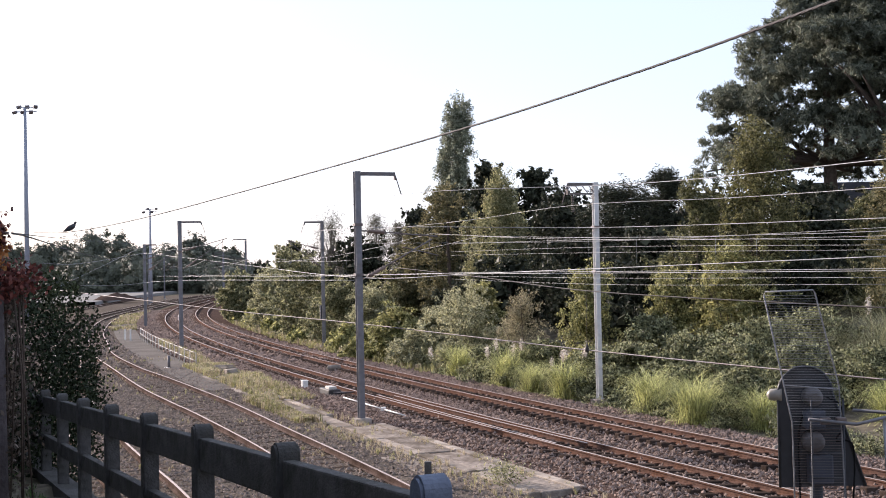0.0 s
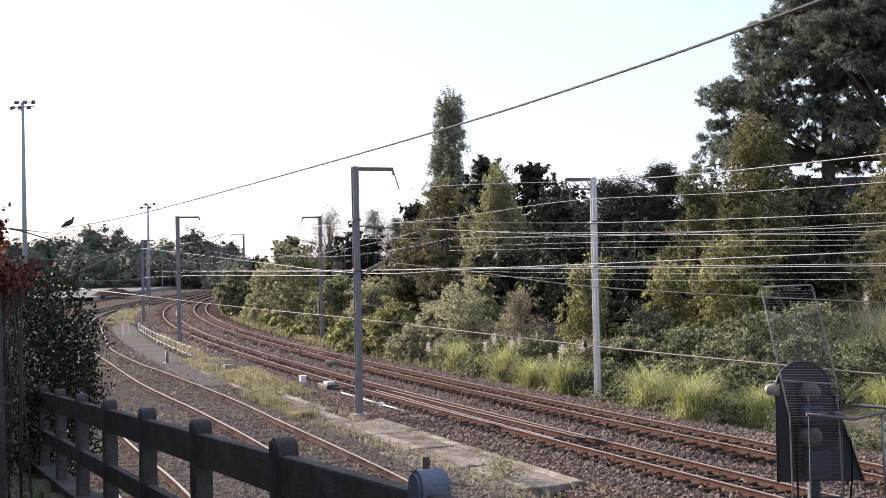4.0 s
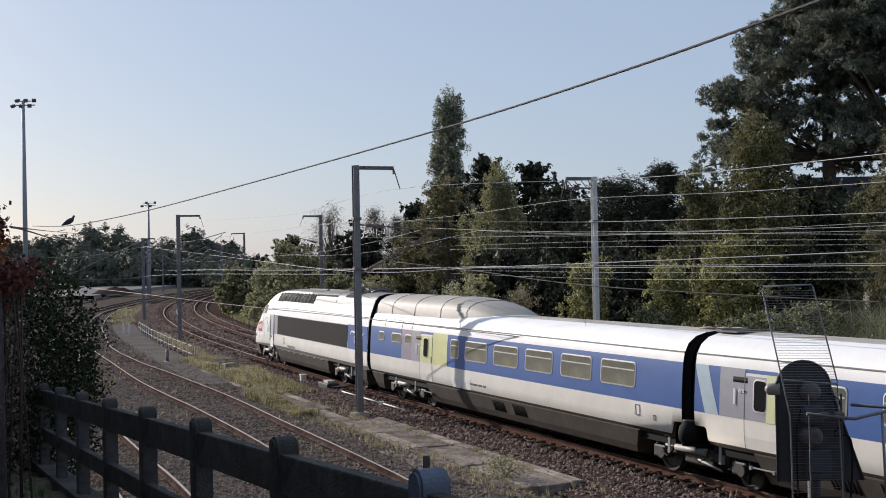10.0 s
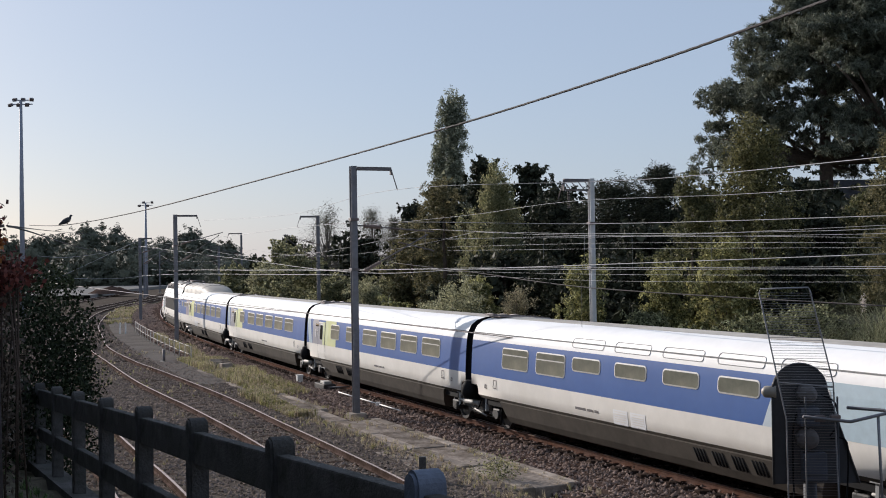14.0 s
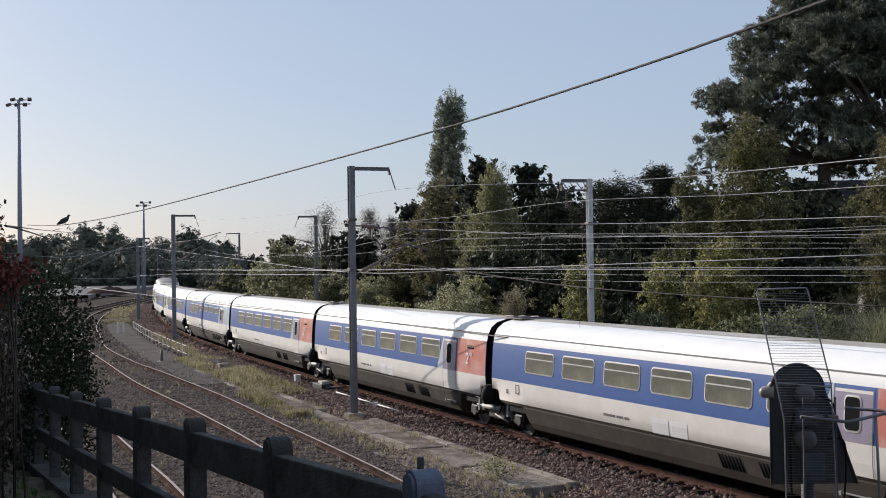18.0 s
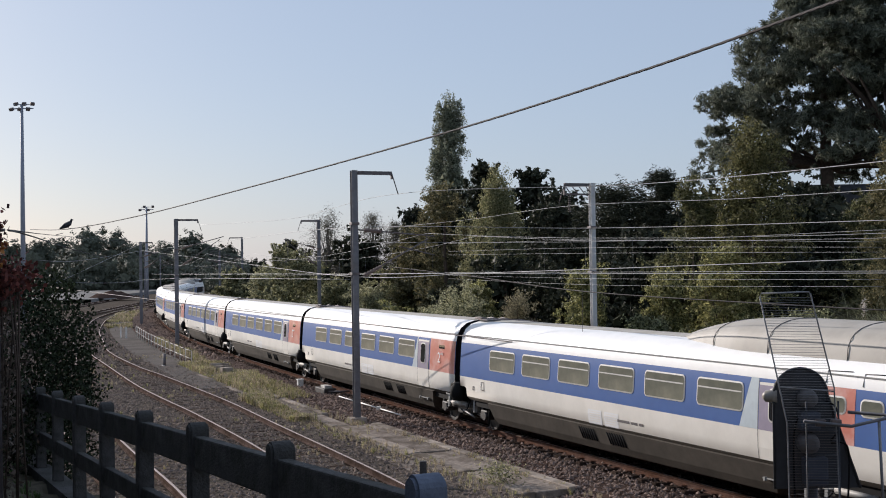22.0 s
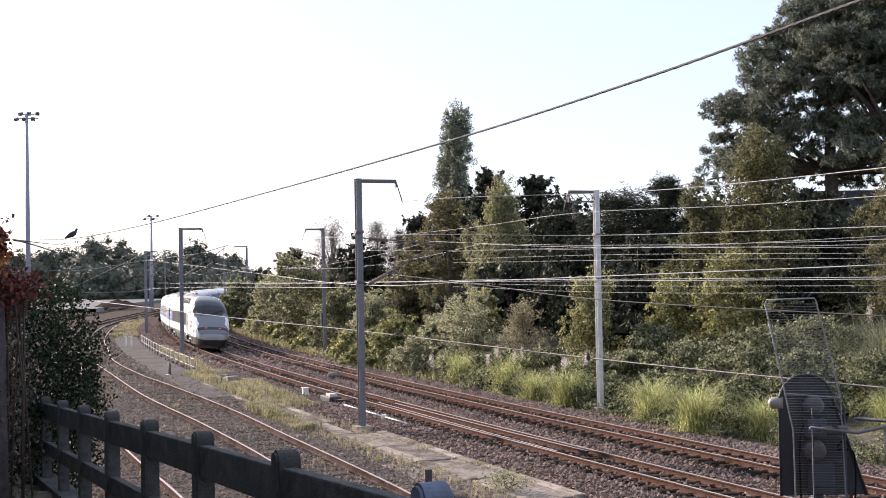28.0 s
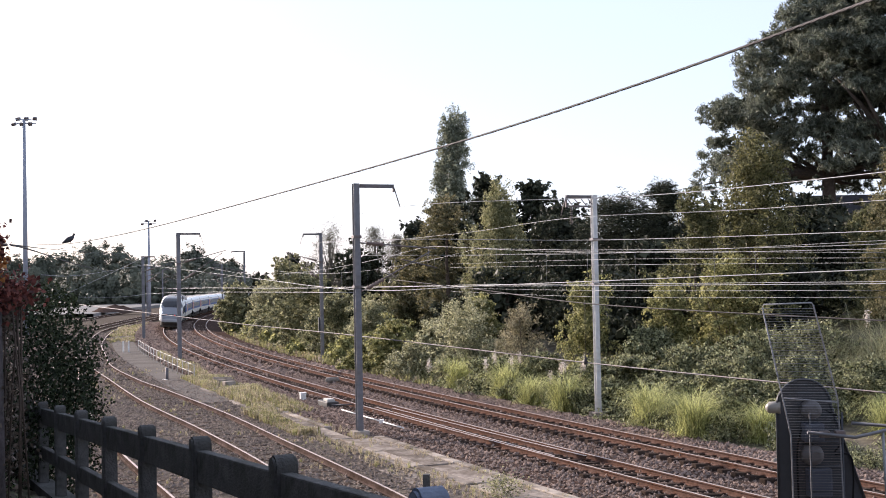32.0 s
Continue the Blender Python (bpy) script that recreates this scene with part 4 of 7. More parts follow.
def door(car, x0, x1, side, zone):
    p = part("door", side_panel(x0 + 0.02, x1 - 0.02, 1.0, 2.62, 0.006, side), "body_grey", car, "pale grey plug door")
    part("door_zone", side_panel(x0 + 0.02, x1 - 0.02, 1.62, 2.56, 0.009, side), zone, p)
    w, h, z = 0.40, 0.64, 2.16
    lean = math.degrees(math.atan2(side_at(z - h / 2) - side_at(z + h / 2), h))
    m = Matrix.Translation(((x0 + x1) / 2, side * (side_at(z) + 0.016), z)) @ pose(0, 0, 0, 0, 0, 0 if side > 0 else 180) @ pose(0, 0, 0, lean, 0, 0)
    fr = window_meshes(w, h)[0]
    f = part("door_window", fr, None, p, "small dark rounded door window", m)
    bm = bmesh.new()
    bm.faces.new([bm.verts.new((x, 0.010, q)) for x, q in rounded(w - 0.01, h - 0.01, 0.09)])
    part("pane", bm, "windscreen", f)
    for x in (x0, x1):
        part("door_seal", side_panel(x - 0.010, x + 0.010, 1.0, 2.66, 0.012, side), "mark_dark", p)
    hx = x0 + 0.06 if side > 0 else x1 - 0.06
    part("door_handle", side_panel(hx - 0.05, hx + 0.05, 1.66, 1.86, 0.016, side), "frame_grey", p)
    bm = bmesh.new()
    box(bm, x0 + 0.08, side * 1.345 - 0.03, 0.60, x1 - 0.08, side * 1.345 + 0.02, 0.625)
    for x in (x0 + 0.12, x1 - 0.18):
        box(bm, x, side * 1.35 - 0.03, 0.56, x + 0.06, side * 1.35 + 0.03, 0.64)
    part("step", bm, "frame_grey", car)


def writing(text, size):
    """Flat white letters in the built-in font, as a mesh."""
    data = bpy.data.curves.new("writing", "FONT")
    data.body, data.size, data.extrude = text, size, 0.003
    ob = new("writing", data)
    bpy.context.view_layer.update()
    me = bpy.data.meshes.new_from_object(ob.evaluated_get(bpy.context.evaluated_depsgraph_get()))
    bpy.data.objects.remove(ob)
    me.materials.clear()
    me.materials.append(M["mark_white"])
    return me


WRITING = {"1": writing("1", 0.5), "2": writing("2", 0.5), "\u00e8re": writing("\u00e8re", 0.16), "nde": writing("nde", 0.16)}


def trailer(kind):
    """A trailer 18.7 m long (21.845 m for the two end ones); +x is the way of travel, origin at its middle on the rails."""
    end = kind.startswith("end")
    ln = 21.845 if end else 18.7
    first = kind in ("first", "end_first")
    zone = {"first": "yellow", "end_first": "yellow", "bar": "pale_blue", "second": "red", "end_second": "red"}[kind]
    words = {"first": "white and blue passenger carriage with a yellow door zone", "end_first": "white and blue carriage with roof fairing and yellow door zone", "bar": "white and blue articulated buffet trailer with a pale door zone",
             "second": "white and blue articulated trailer with a red door zone", "end_second": "white and blue carriage with roof fairing and red door zone"}[kind]
    car = thing("train_trailer", words, "train carriage", "carriages of the train")
    h = ln / 2
    flip = -1 if kind in ("bar", "second", "end_second") else 1
    X = (lambda u: h - u) if flip > 0 else (lambda u: u - h)   # u: metres from the door end
    part("body", body_mesh(-h + GAP, h - GAP, (not end or flip > 0, not end or flip < 0)), None, car)
    bogie_u = 3.65 if end else 0.0
    a, b = sorted((X(bogie_u + 2.25), X(ln - 2.15)))
    part("skirt", skirt_mesh(a, b), None, car, "dark grey side skirt")
    if end:
        a, b = sorted((X(0.3), X(bogie_u - 2.05)))
        part("skirt", skirt_mesh(a, b), None, car, "dark grey side skirt")
    # bellows at both ends
    for x in (h - GAP, -h):
        bm = bmesh.new()
        prof = [(-w * 0.93, z * 0.985) for w, z in SECTION] + [(w * 0.93, z * 0.985) for w, z in SECTION[-2::-1]]
        rows = []
        for k in range(5):
            q = 1.0 if k % 2 == 0 else 0.955
            rows.append([(x + GAP * k / 4, y * q, 0.9 + (z - 0.9) * q) for y, z in prof])
        grid_mesh(rows, smooth=False, bm=bm)
        part("bellows", bm, "rubber", car, "black ribbed gangway bellows")
    for side in (1, -1):
        if end:
            d0, d1 = 5.42, 6.55
            for u, w in ((1.47, 0.55), (3.05, 1.0), (4.25, 0.57)) if first else ((1.6, 1.0), (3.25, 0.55), (4.25, 0.57)):
                train_window(car, X(u), 2.36, w, 0.28, side, bar=False)
                q = (X(u - w / 2 - 0.1), X(u + w / 2))
                part("roof_handle", bm_tube([(q[1], side * (side_at(2.76) + 0.01), 2.76), (q[1], side * (side_at(3.0) + 0.01), 3.0), (q[0], side * (side_at(3.02) + 0.01), 3.02)], 0.010, 5), "mark_dark", car)
            if first:
                part("colour_zone", side_panel(*sorted((X(3.6), X(4.6))), 1.62, 2.70, 0.004, side), "lilac", car)
                part("colour_zone", side_panel(*sorted((X(4.6), X(5.4))), 1.62, 2.70, 0.004, side), "silver", car)
                part("colour_zone", side_panel(*sorted((X(6.56), X(7.85))), 1.62, 2.70, 0.004, side), zone, car)
                wins = [(8.47, 0.64)] + [(10.15 + 2.16 * k, 1.62) for k in range(5)]
            else:
                part("colour_zone", side_panel(*sorted((X(3.7), X(5.4))), 1.62, 2.70, 0.004, side), zone, car, "worn orange-red door zone")
                zs = (1.62, 2.0, 2.45, 2.70)
                bm = grid_mesh([[(X(6.56 if k == 0 else 7.18 - 0.34 * (z - 1.62)), side * (side_at(z) + 0.004), z) for z in zs] for k in (0, 1)], smooth=False)
                bmesh.ops.recalc_face_normals(bm, faces=bm.faces[:])
                part("colour_zone", bm, "pale_zone", car, "pale slanted wedge beside the door")
                wins = [(ln - 2.39 - 0.81 - 2.15 * k, 1.62) for k in range(6)]
            door(car, *sorted((X(d0), X(d1))), side, "lilac" if not first else zone)
        elif first:
            part("colour_zone", side_panel(*sorted((X(0.62), X(1.1))), 1.62, 2.70, 0.004, side, 1, 0.38), "pale_blue", car, "pale blue slanted stripe")
            part("colour_zone", side_panel(*sorted((X(1.14), X(2.0))), 1.62, 2.70, 0.006, side), "silver", car, "silver grey panel")
            part("colour_zone", side_panel(*sorted((X(3.05), X(4.6))), 1.62, 2.70, 0.004, side), zone, car, "pale yellow zone")
            door(car, *sorted((X(2.0), X(3.05))), side, "silver")
            part("colour_zone", side_panel(*sorted((X(2.72), X(3.01))), 1.62, 2.62, 0.019, side), zone, car, "pale yellow zone")
            wins = [(3.9 + 0.57, 1.14)] + [(6.03 + 0.81 + 2.155 * k, 1.62) for k in range(5)]
        else:
            part("colour_zone", side_panel(*sorted((X(0.25), X(2.45))), 1.62, 2.70, 0.004, side), zone, car)
            zs = (1.62, 2.0, 2.45, 2.70)
            bm = grid_mesh([[(X(u), side * (side_at(z) + 0.004), z) for z in zs for u in [3.62 if k == 0 else 4.12 - 0.42 * (z - 1.62)]] for k in (0, 1)], smooth=False)
            bmesh.ops.recalc_face_normals(bm, faces=bm.faces[:])
            part("colour_zone", bm, "pale_zone", car, "pale slanted wedge beside the door")
            door(car, *sorted((X(2.55), X(3.6))), side, "lilac")
            wins = [(18.7 - 2.39 - 0.81 - 2.15 * k, 1.62) for k in range(6)]
            if kind == "bar":
                wins = [(18.7 - 2.39 - 0.81 - 2.15 * k, 1.62) for k in (0, 1)]
                for k in range(5):
                    u = 18.7 - 2.39 - 0.7 - 2.15 * (k + 2) + 0.1
                    train_window(car, X(u), 2.36, 1.4, 0.32, side, bar=False)
                    edge = [(X(u) + dx, 2.93 + dz) for dx, dz in rounded(1.62, 0.25, 0.09)]
                    part("upper_panel", bm_tube([(x, side * (side_at(z) + 0.004), z) for x, z in edge + edge[:1]], 0.009, 4), "frame_grey", car, "thin outline of a rounded upper panel")
        for u, w in wins:
            train_window(car, X(u), 2.25, w, 0.57, side)
        # white mark of the class in the door zone
        if kind != "bar":
            q = X(5.0 if end else 1.55 if first else 1.7)
            y = side * (side_at(2.1) + 0.03)
            big, small = WRITING["1" if first else "2"], WRITING["\u00e8re" if first else "nde"]
            turn = 180 if side > 0 else 0
            part("display", side_panel(q - 0.55 if side > 0 else q + 0.05, q - 0.05 if side > 0 else q + 0.55, 2.40, 2.52, 0.010, side), "windscreen", car, "small dark destination display")
            mark = part("class_number", big, None, car, "white painted class number", pose(q, y, 1.92, 90, 0, turn))
            part("class_suffix", small, None, mark, "", pose(0.25, 0.27, 0))
        small_marks(car, side, kind)
        hatch(car, X(ln - 2.0), 1.28, 0.22, 0.26, side)
        hatch(car, X(ln - 1.3), 1.24, 0.12, 0.12, side)
        # gutter line along the roof edge
        bm = bmesh.new()
        y = side * 1.395
        box(bm, -h + GAP, min(y, y + 0.02 * side), 2.93, h - GAP, max(y, y + 0.02 * side), 2.955)
        part("gutter", bm, "frame_grey", car)
        # ribbed vents in the skirt
        for u in (3.5, 4.2, 4.9, 5.6, 6.3) if kind == "bar" else (5.2, 6.6) if not end else (12.0, 13.4):
            bm = bmesh.new()
            for k in range(4 if kind == "bar" else 7):
                x = X(u) + k * 0.12
                tube(bm, [(x, side * 1.358, 0.84), (x - 0.12, side * 1.268, 0.54)], 0.022, 5)
            part("skirt_vent", bm, "black", car)
    # roof gear over the joint
    bm = bmesh.new()
    box(bm, -h + 0.5, -0.4, 3.40, -h + 1.2, 0.4, 3.49, bevel=0.03)
    for k in (-0.4, 0, 0.4):
        tube(bm, [(-h + 0.1, k, 3.48), (-h + 0.6, k * 1.1, 3.515), (-h + 1.0, k * 1.1, 3.48)], 0.022, 6)
    part("roof_joint_gear", bm, "dark_steel", car, "dark roof box with cable links")
    bm = bmesh.new()
    box(bm, h - 1.0, -0.9, 3.44, h - 0.24, 0.9, 3.475)
    box(bm, h - 0.30, -0.8, 3.47, h - 0.05, 0.8, 3.50)
    part("roof_plate", bm, "dark_steel", car)
    if end:
        # raised fairing that meets the power car's roof
        n, rows = 22, []
        for k in range(n + 1):
            u = 0.22 + (10.8 - 0.22) * k / n
            f = max(0.0, 1 - max(0, (u - 6.8) / 4.0) ** 2.2)
            row = []
            for j in range(13):
                a = math.pi * j / 12
                row.append((X(u), 1.22 * math.cos(a) * (0.35 + 0.65 * f ** 0.5), 3.12 + (0.88 * f + 0.30 * (1 - f)) * math.sin(a) ** 0.55))
            rows.append(row)
        bm = grid_mesh(rows, smooth=True, bm=bmesh.new())
        bmesh.ops.recalc_face_normals(bm, faces=bm.faces[:])
        part("roof_fairing", bm, "fairing", car, "pale beige moulded roof fairing")
        for u in (1.9, 4.2, 6.6, 8.6):
            bm = bmesh.new()
            f = max(0.0, 1 - max(0, (u - 6.8) / 4.0) ** 2.2)
            tube(bm, [(X(u), 1.225 * math.cos(math.pi * j / 16) * (0.35 + 0.65 * f ** 0.5), 3.125 + (0.88 * f + 0.30 * (1 - f)) * math.sin(math.pi * j / 16) ** 0.55) for j in range(17)], 0.009, 5)
            part("fairing_seam", bm, "mark_dark", car)
        bogie(car, X(bogie_u), "own")
    if kind != "end_first":
        bogie(car, h)
    return car


# ---- power car: lofted nose; u runs back from the tip ----
NOSE_U = [0.50, 0.55, 0.62, 0.75, 1.0, 1.3, 1.7, 2.2, 2.65, 3.1, 3.6, 4.2, 4.8, 5.5, 6.5, 8.0, 12.0, 16.0, 20.0, 21.9]
NOSE_TOP = [1.05, 1.22, 1.33, 1.44, 1.61, 1.79, 2.03, 2.30, 2.53, 2.92, 3.30, 3.58, 3.75, 3.87, 3.95, 4.0, 4.0, 4.0, 4.0, 4.0]
NOSE_HALF = [0.66, 0.84, 0.94, 1.02, 1.12, 1.21, 1.29, 1.355, 1.385, 1.40, 1.405, 1.405, 1.405, 1.405, 1.405, 1.405, 1.405, 1.405, 1.405, 1.405]
# around the section: fraction of half-width, fraction of height between sill and roof ridge
RING = [(0.93, 0.0), (0.975, 0.05), (1.0, 0.13), (1.0, 0.23), (1.0, 0.34), (0.995, 0.46), (0.985, 0.55), (0.965, 0.64), (0.92, 0.735), (0.86, 0.82), (0.80, 0.90), (0.70, 0.955), (0.50, 0.985), (0.25, 0.997), (0.0, 1.0)]
SILL = 0.90


def lerp_list(u, xs, ys):
    return float(np.interp(u, xs, ys))


def nose_point(u, f, side, out=0.0):
    """A point on the power car's skin; f counts rings from the sill to the ridge."""
    i = min(int(f), len(RING) - 2)
    q = f - i
    fw = RING[i][0] + (RING[i + 1][0] - RING[i][0]) * q
    fz = RING[i][1] + (RING[i + 1][1] - RING[i][1]) * q
    k = step(2.0, 6.0, u)
    fw = fw * k + (1 - k) * max(0.0, 1 - min(1, fz) ** 11) ** 0.5 * (0.96 + 0.04 * min(1, fz * 8))
    w, top = lerp_list(u, NOSE_U, NOSE_HALF), lerp_list(u, NOSE_U, NOSE_TOP)
    sill = SILL - 0.12 * (1 - step(0, 2.0, u))
    return Vector((10.95 - u, side * (w * fw + out), sill + (top - sill) * fz + out * (1.2 if fz > 0.75 else 0)))


def ring_at(u, z):
    """Which ring of the skin lies at a height."""
    lo, hi = 0.0, 14.0
    for _ in range(26):
        mid = (lo + hi) / 2
        lo, hi = (mid, hi) if nose_point(u, mid, 1).z < z else (lo, mid)
    return lo


def skin(u, z, side, out=0.0):
    return nose_point(u, ring_at(u, z), side, out)


def skin_quad(corners, side, out=0.008, n=5, m=4):
    """A panel on the skin between four corners (u, z): rear top, front top, front foot, rear foot."""
    a, b, c, d = corners
    rows = []
    for i in range(n + 1):
        p = i / n
        row = []
        for j in range(m + 1):
            q = j / m
            u = (a[0] + (b[0] - a[0]) * p) * (1 - q) + (d[0] + (c[0] - d[0]) * p) * q
            z = (a[1] + (b[1] - a[1]) * p) * (1 - q) + (d[1] + (c[1] - d[1]) * p) * q
            row.append(skin(u, z, side, out))
        rows.append(row)
    bm = grid_mesh(rows)
    if side < 0:
        bmesh.ops.reverse_faces(bm, faces=bm.faces[:])
    return bm


def skin_line(points, side, radius=0.007, closed=False, n=5):
    """A thin joint on the skin through (u, z) points."""
    pts = points + points[:1] if closed else points
    out = []
    for (u0, z0), (u1, z1) in zip(pts, pts[1:]):
        out += [skin(u0 + (u1 - u0) * k / n, z0 + (z1 - z0) * k / n, side, 0.002) for k in range(n)]
    return bm_tube(out + [skin(*pts[-1], side, 0.002)], radius, 4)


def nose_patch(u0, u1, f0, f1, side, out=0.008, nu=10, nf=6, shear=0.0):
    rows = []
    for i in range(nu + 1):
        u = u0 + (u1 - u0) * i / nu
        rows.append([nose_point(u + shear * (j / nf), f0 + (f1 - f0) * j / nf, side, out) for j in range(nf + 1)])
    bm = grid_mesh(rows)
    if side > 0:
        bmesh.ops.reverse_faces(bm, faces=bm.faces[:])
    return bm


def cap_mesh(us, foot, out):
    """A painted cap over the top of the nose, from a line of feet on one side to the other."""
    rows = []
    for u in us:
        f0 = min(ring_at(u, foot(u)), 12.9)
        fs = [f0] + [k / 2 for k in range(29) if k / 2 > f0 + 0.01]
        fs = [f0 + (fs[1] - f0) * k / (30 - len(fs)) for k in range(30 - len(fs))] + fs[1:]
        rows.append([nose_point(u, f, 1, out) for f in fs] + [nose_point(u, f, -1, out) for f in fs[-2::-1]])
    bm = grid_mesh(rows)
    bmesh.ops.recalc_face_normals(bm, faces=bm.faces[:])
    return bm


def flat_panel(u0, u1, z0, z1, side, out=0.008, y=1.405):
    y = side * (y + out)
    x0, x1 = 10.95 - u1, 10.95 - u0
    bm = bmesh.new()
    box(bm, x0, min(y, y - side * 0.02), z0, x1, max(y, y - side * 0.02), z1)
    return bm


def power_car(tail):
    car = thing("power_car", "white pointed high-speed power car with long black side panels", "train power car", "carriages of the train")
    us = sorted(set([round(0.15 * k, 2) for k in range(4, 49)] + NOSE_U + [13.4]))
    n = len(RING) - 1
    halves = [k / 2 for k in range(2 * n + 1)]
    rows = []
    for u in us:
        rows.append([nose_point(u, f, 1) for f in halves] + [nose_point(u, f, -1) for f in halves[-2::-1]])

    def paint(i, j):
        k = min(j, 4 * n - 1 - j) // 2
        if k < 1:
            return 1
        if us[i] < 1.1:
            return 6
        if k < 3:
            return 4
        if us[i] > 6.3 and k >= 11:
            return 5
        return 3 if us[i] > 10.5 and k >= 9 else 0
    bm = grid_mesh(rows, mat_of=paint)
    f = bm.faces.new([bm.verts.new(p) for p in rows[0]])
    f.material_index = 6
    bm.faces.new([bm.verts.new(p) for p in rows[-1]])
    box(bm, -10.9, -1.2, 0.74, 8.4, 1.2, 0.91, mat=2)
    bmesh.ops.recalc_face_normals(bm, faces=bm.faces[:])
    part("body", bm, ["body_white", "sill_grey", "rubber", "roof_silver", "body_grey", "ridge_paint", "nose_silver"], car)
    # lower nose and skirts
    rows = []
    for u in [0.52, 0.6, 0.75, 1.0, 1.3, 1.7, 2.1, 2.55]:
        w = lerp_list(u, NOSE_U, NOSE_HALF) * 0.955
        z0 = SILL - 0.12 * (1 - step(0, 2.0, u)) + 0.01
        rows.append([(10.95 - u - 0.30 * k, y * (1 - 0.06 * k), z0 - k * (z0 - 0.38)) for y, k in ((w, 0), (w, 0.5), (w, 1), (0, 1), (-w, 1), (-w, 0.5), (-w, 0))])
    bm = grid_mesh(rows, smooth=False)
    bm.faces.new([bm.verts.new(p) for p in rows[0]])
    bm.faces.new([bm.verts.new(p) for p in rows[-1]])
    bmesh.ops.recalc_face_normals(bm, faces=bm.faces[:])
    part("nose_skirt", bm, "skirt", car, "grey lower nose valance")
    # pale deflector under the nose, swept back on both sides
    rows = [[(10.1 - 0.55 * abs(y) ** 1.6 - 0.12 * k, y, 0.42 - 0.26 * k) for y in (-1.2, -0.9, -0.5, 0, 0.5, 0.9, 1.2)] for k in (0, 0.5, 1)]
    bm = grid_mesh(rows, smooth=False)
    bmesh.ops.solidify(bm, geom=bm.faces[:], thickness=0.05)
    part("snow_plough", bm, "sill_grey", car, "grey deflector plate under the nose")
    for a, b in ((-5.35, 4.2), (-10.85, -9.75)):
        part("skirt", skirt_mesh(a, b), None, car, "dark grey side skirt")
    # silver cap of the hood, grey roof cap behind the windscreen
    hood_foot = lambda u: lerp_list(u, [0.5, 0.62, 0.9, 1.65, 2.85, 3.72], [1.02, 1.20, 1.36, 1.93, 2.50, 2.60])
    roof_foot = lambda u: lerp_list(u, [3.72, 3.85, 4.3, 5.2, 6.3], [2.62, 3.08, 3.42, 3.74, 3.93])
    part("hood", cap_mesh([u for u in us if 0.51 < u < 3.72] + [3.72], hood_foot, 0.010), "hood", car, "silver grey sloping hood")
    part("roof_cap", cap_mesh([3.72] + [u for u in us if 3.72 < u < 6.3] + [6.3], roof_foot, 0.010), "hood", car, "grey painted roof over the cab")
    # windscreen wraps round to the corner pillars
    glass_foot = lambda u: lerp_list(u, [2.66, 2.9, 3.4, 4.0, 4.62], [2.50, 2.66, 2.98, 3.28, 3.50])
    bm = cap_mesh([2.68] + [u for u in us if 2.68 < u < 4.62] + [4.62], glass_foot, 0.020)
    part("windscreen", bm, "windscreen", car, "dark tinted windscreen")
    part("wiper", bm_tube([nose_point(2.75, 13.6, 1, 0.05), nose_point(3.0, 12.0, 1, 0.05), nose_point(3.2, 10.9, 1, 0.05)], 0.014, 5), "black", car)
    part("lamp_panel", cap_mesh([0.9, 0.96, 1.0, 1.05, 1.1, 1.16, 1.2], lambda u: lerp_list(u, NOSE_U, NOSE_TOP) - 0.16, 0.016), "windscreen", car, "dark lamp panel")
    part("hood_joint", bm_tube([nose_point(0.70, 6.5 + 0.75 * k, 1, 0.012) for k in range(11)] + [nose_point(0.70, 14 - 0.75 * k, -1, 0.012) for k in range(1, 11)], 0.010, 4), "mark_dark", car)
    part("roof_horn", bm_tube([(5.0, 0.35, 3.86), (5.0, 0.35, 4.05), (4.9, 0.35, 4.07)], [0.05, 0.03, 0.02], 8), "dark_steel", car)
    for side in (1, -1):
        w = part("cab_window", skin_quad([(4.46, 3.05), (4.10, 3.05), (3.98, 2.62), (4.36, 2.62)], side, 0.014), "windscreen", car, "small dark cab side window")
        part("frame", skin_line([(4.46, 3.05), (4.10, 3.05), (3.98, 2.62), (4.36, 2.62)], side, 0.016, True), "frame_grey", w)
        w = part("corner_window", skin_quad([(3.66, 3.10), (3.46, 3.10), (2.98, 2.66), (3.40, 2.66)], side, 0.018), "windscreen", car, "dark slanted corner window")
        part("frame", skin_line([(3.66, 3.10), (3.46, 3.10), (2.98, 2.66), (3.40, 2.66)], side, 0.018, True), "frame_grey", w)
        part("pillar", skin_quad([(3.98, 3.12), (3.78, 3.12), (3.74, 2.60), (3.86, 2.60)], side, 0.012), "frame_grey", car, "grey pillar behind the corner window")
        # red plain emblem with white strokes, cut on a slant towards the nose
        p = part("emblem", skin_quad([(3.60, 2.20), (2.50, 2.06), (2.64, 1.62), (3.62, 1.62)], side, 0.010, 7, 5), "logo_red", car, "plain red emblem with white strokes")
        for k, (a, w) in enumerate(((3.52, 0.19), (3.26, 0.10), (3.10, 0.18), (2.86, 0.10))):
            part("emblem_stroke", skin_quad([(a - 0.05, 2.02 - 0.02 * k), (a - 0.05 - w, 2.02 - 0.02 * k), (a - w, 1.76), (a, 1.76)], side, 0.016, 2, 2), "mark_white", p)
        part("hatch", skin_line([(2.26, 2.12), (1.52, 1.80), (1.42, 1.24), (2.32, 1.24)], side, 0.007, True), "mark_dark", car)
        for a, w in ((2.16, 0.13), (1.98, 0.13), (1.80, 0.13), (1.60, 0.14)):
            h = 0.16 if w < 0.14 else 0.04
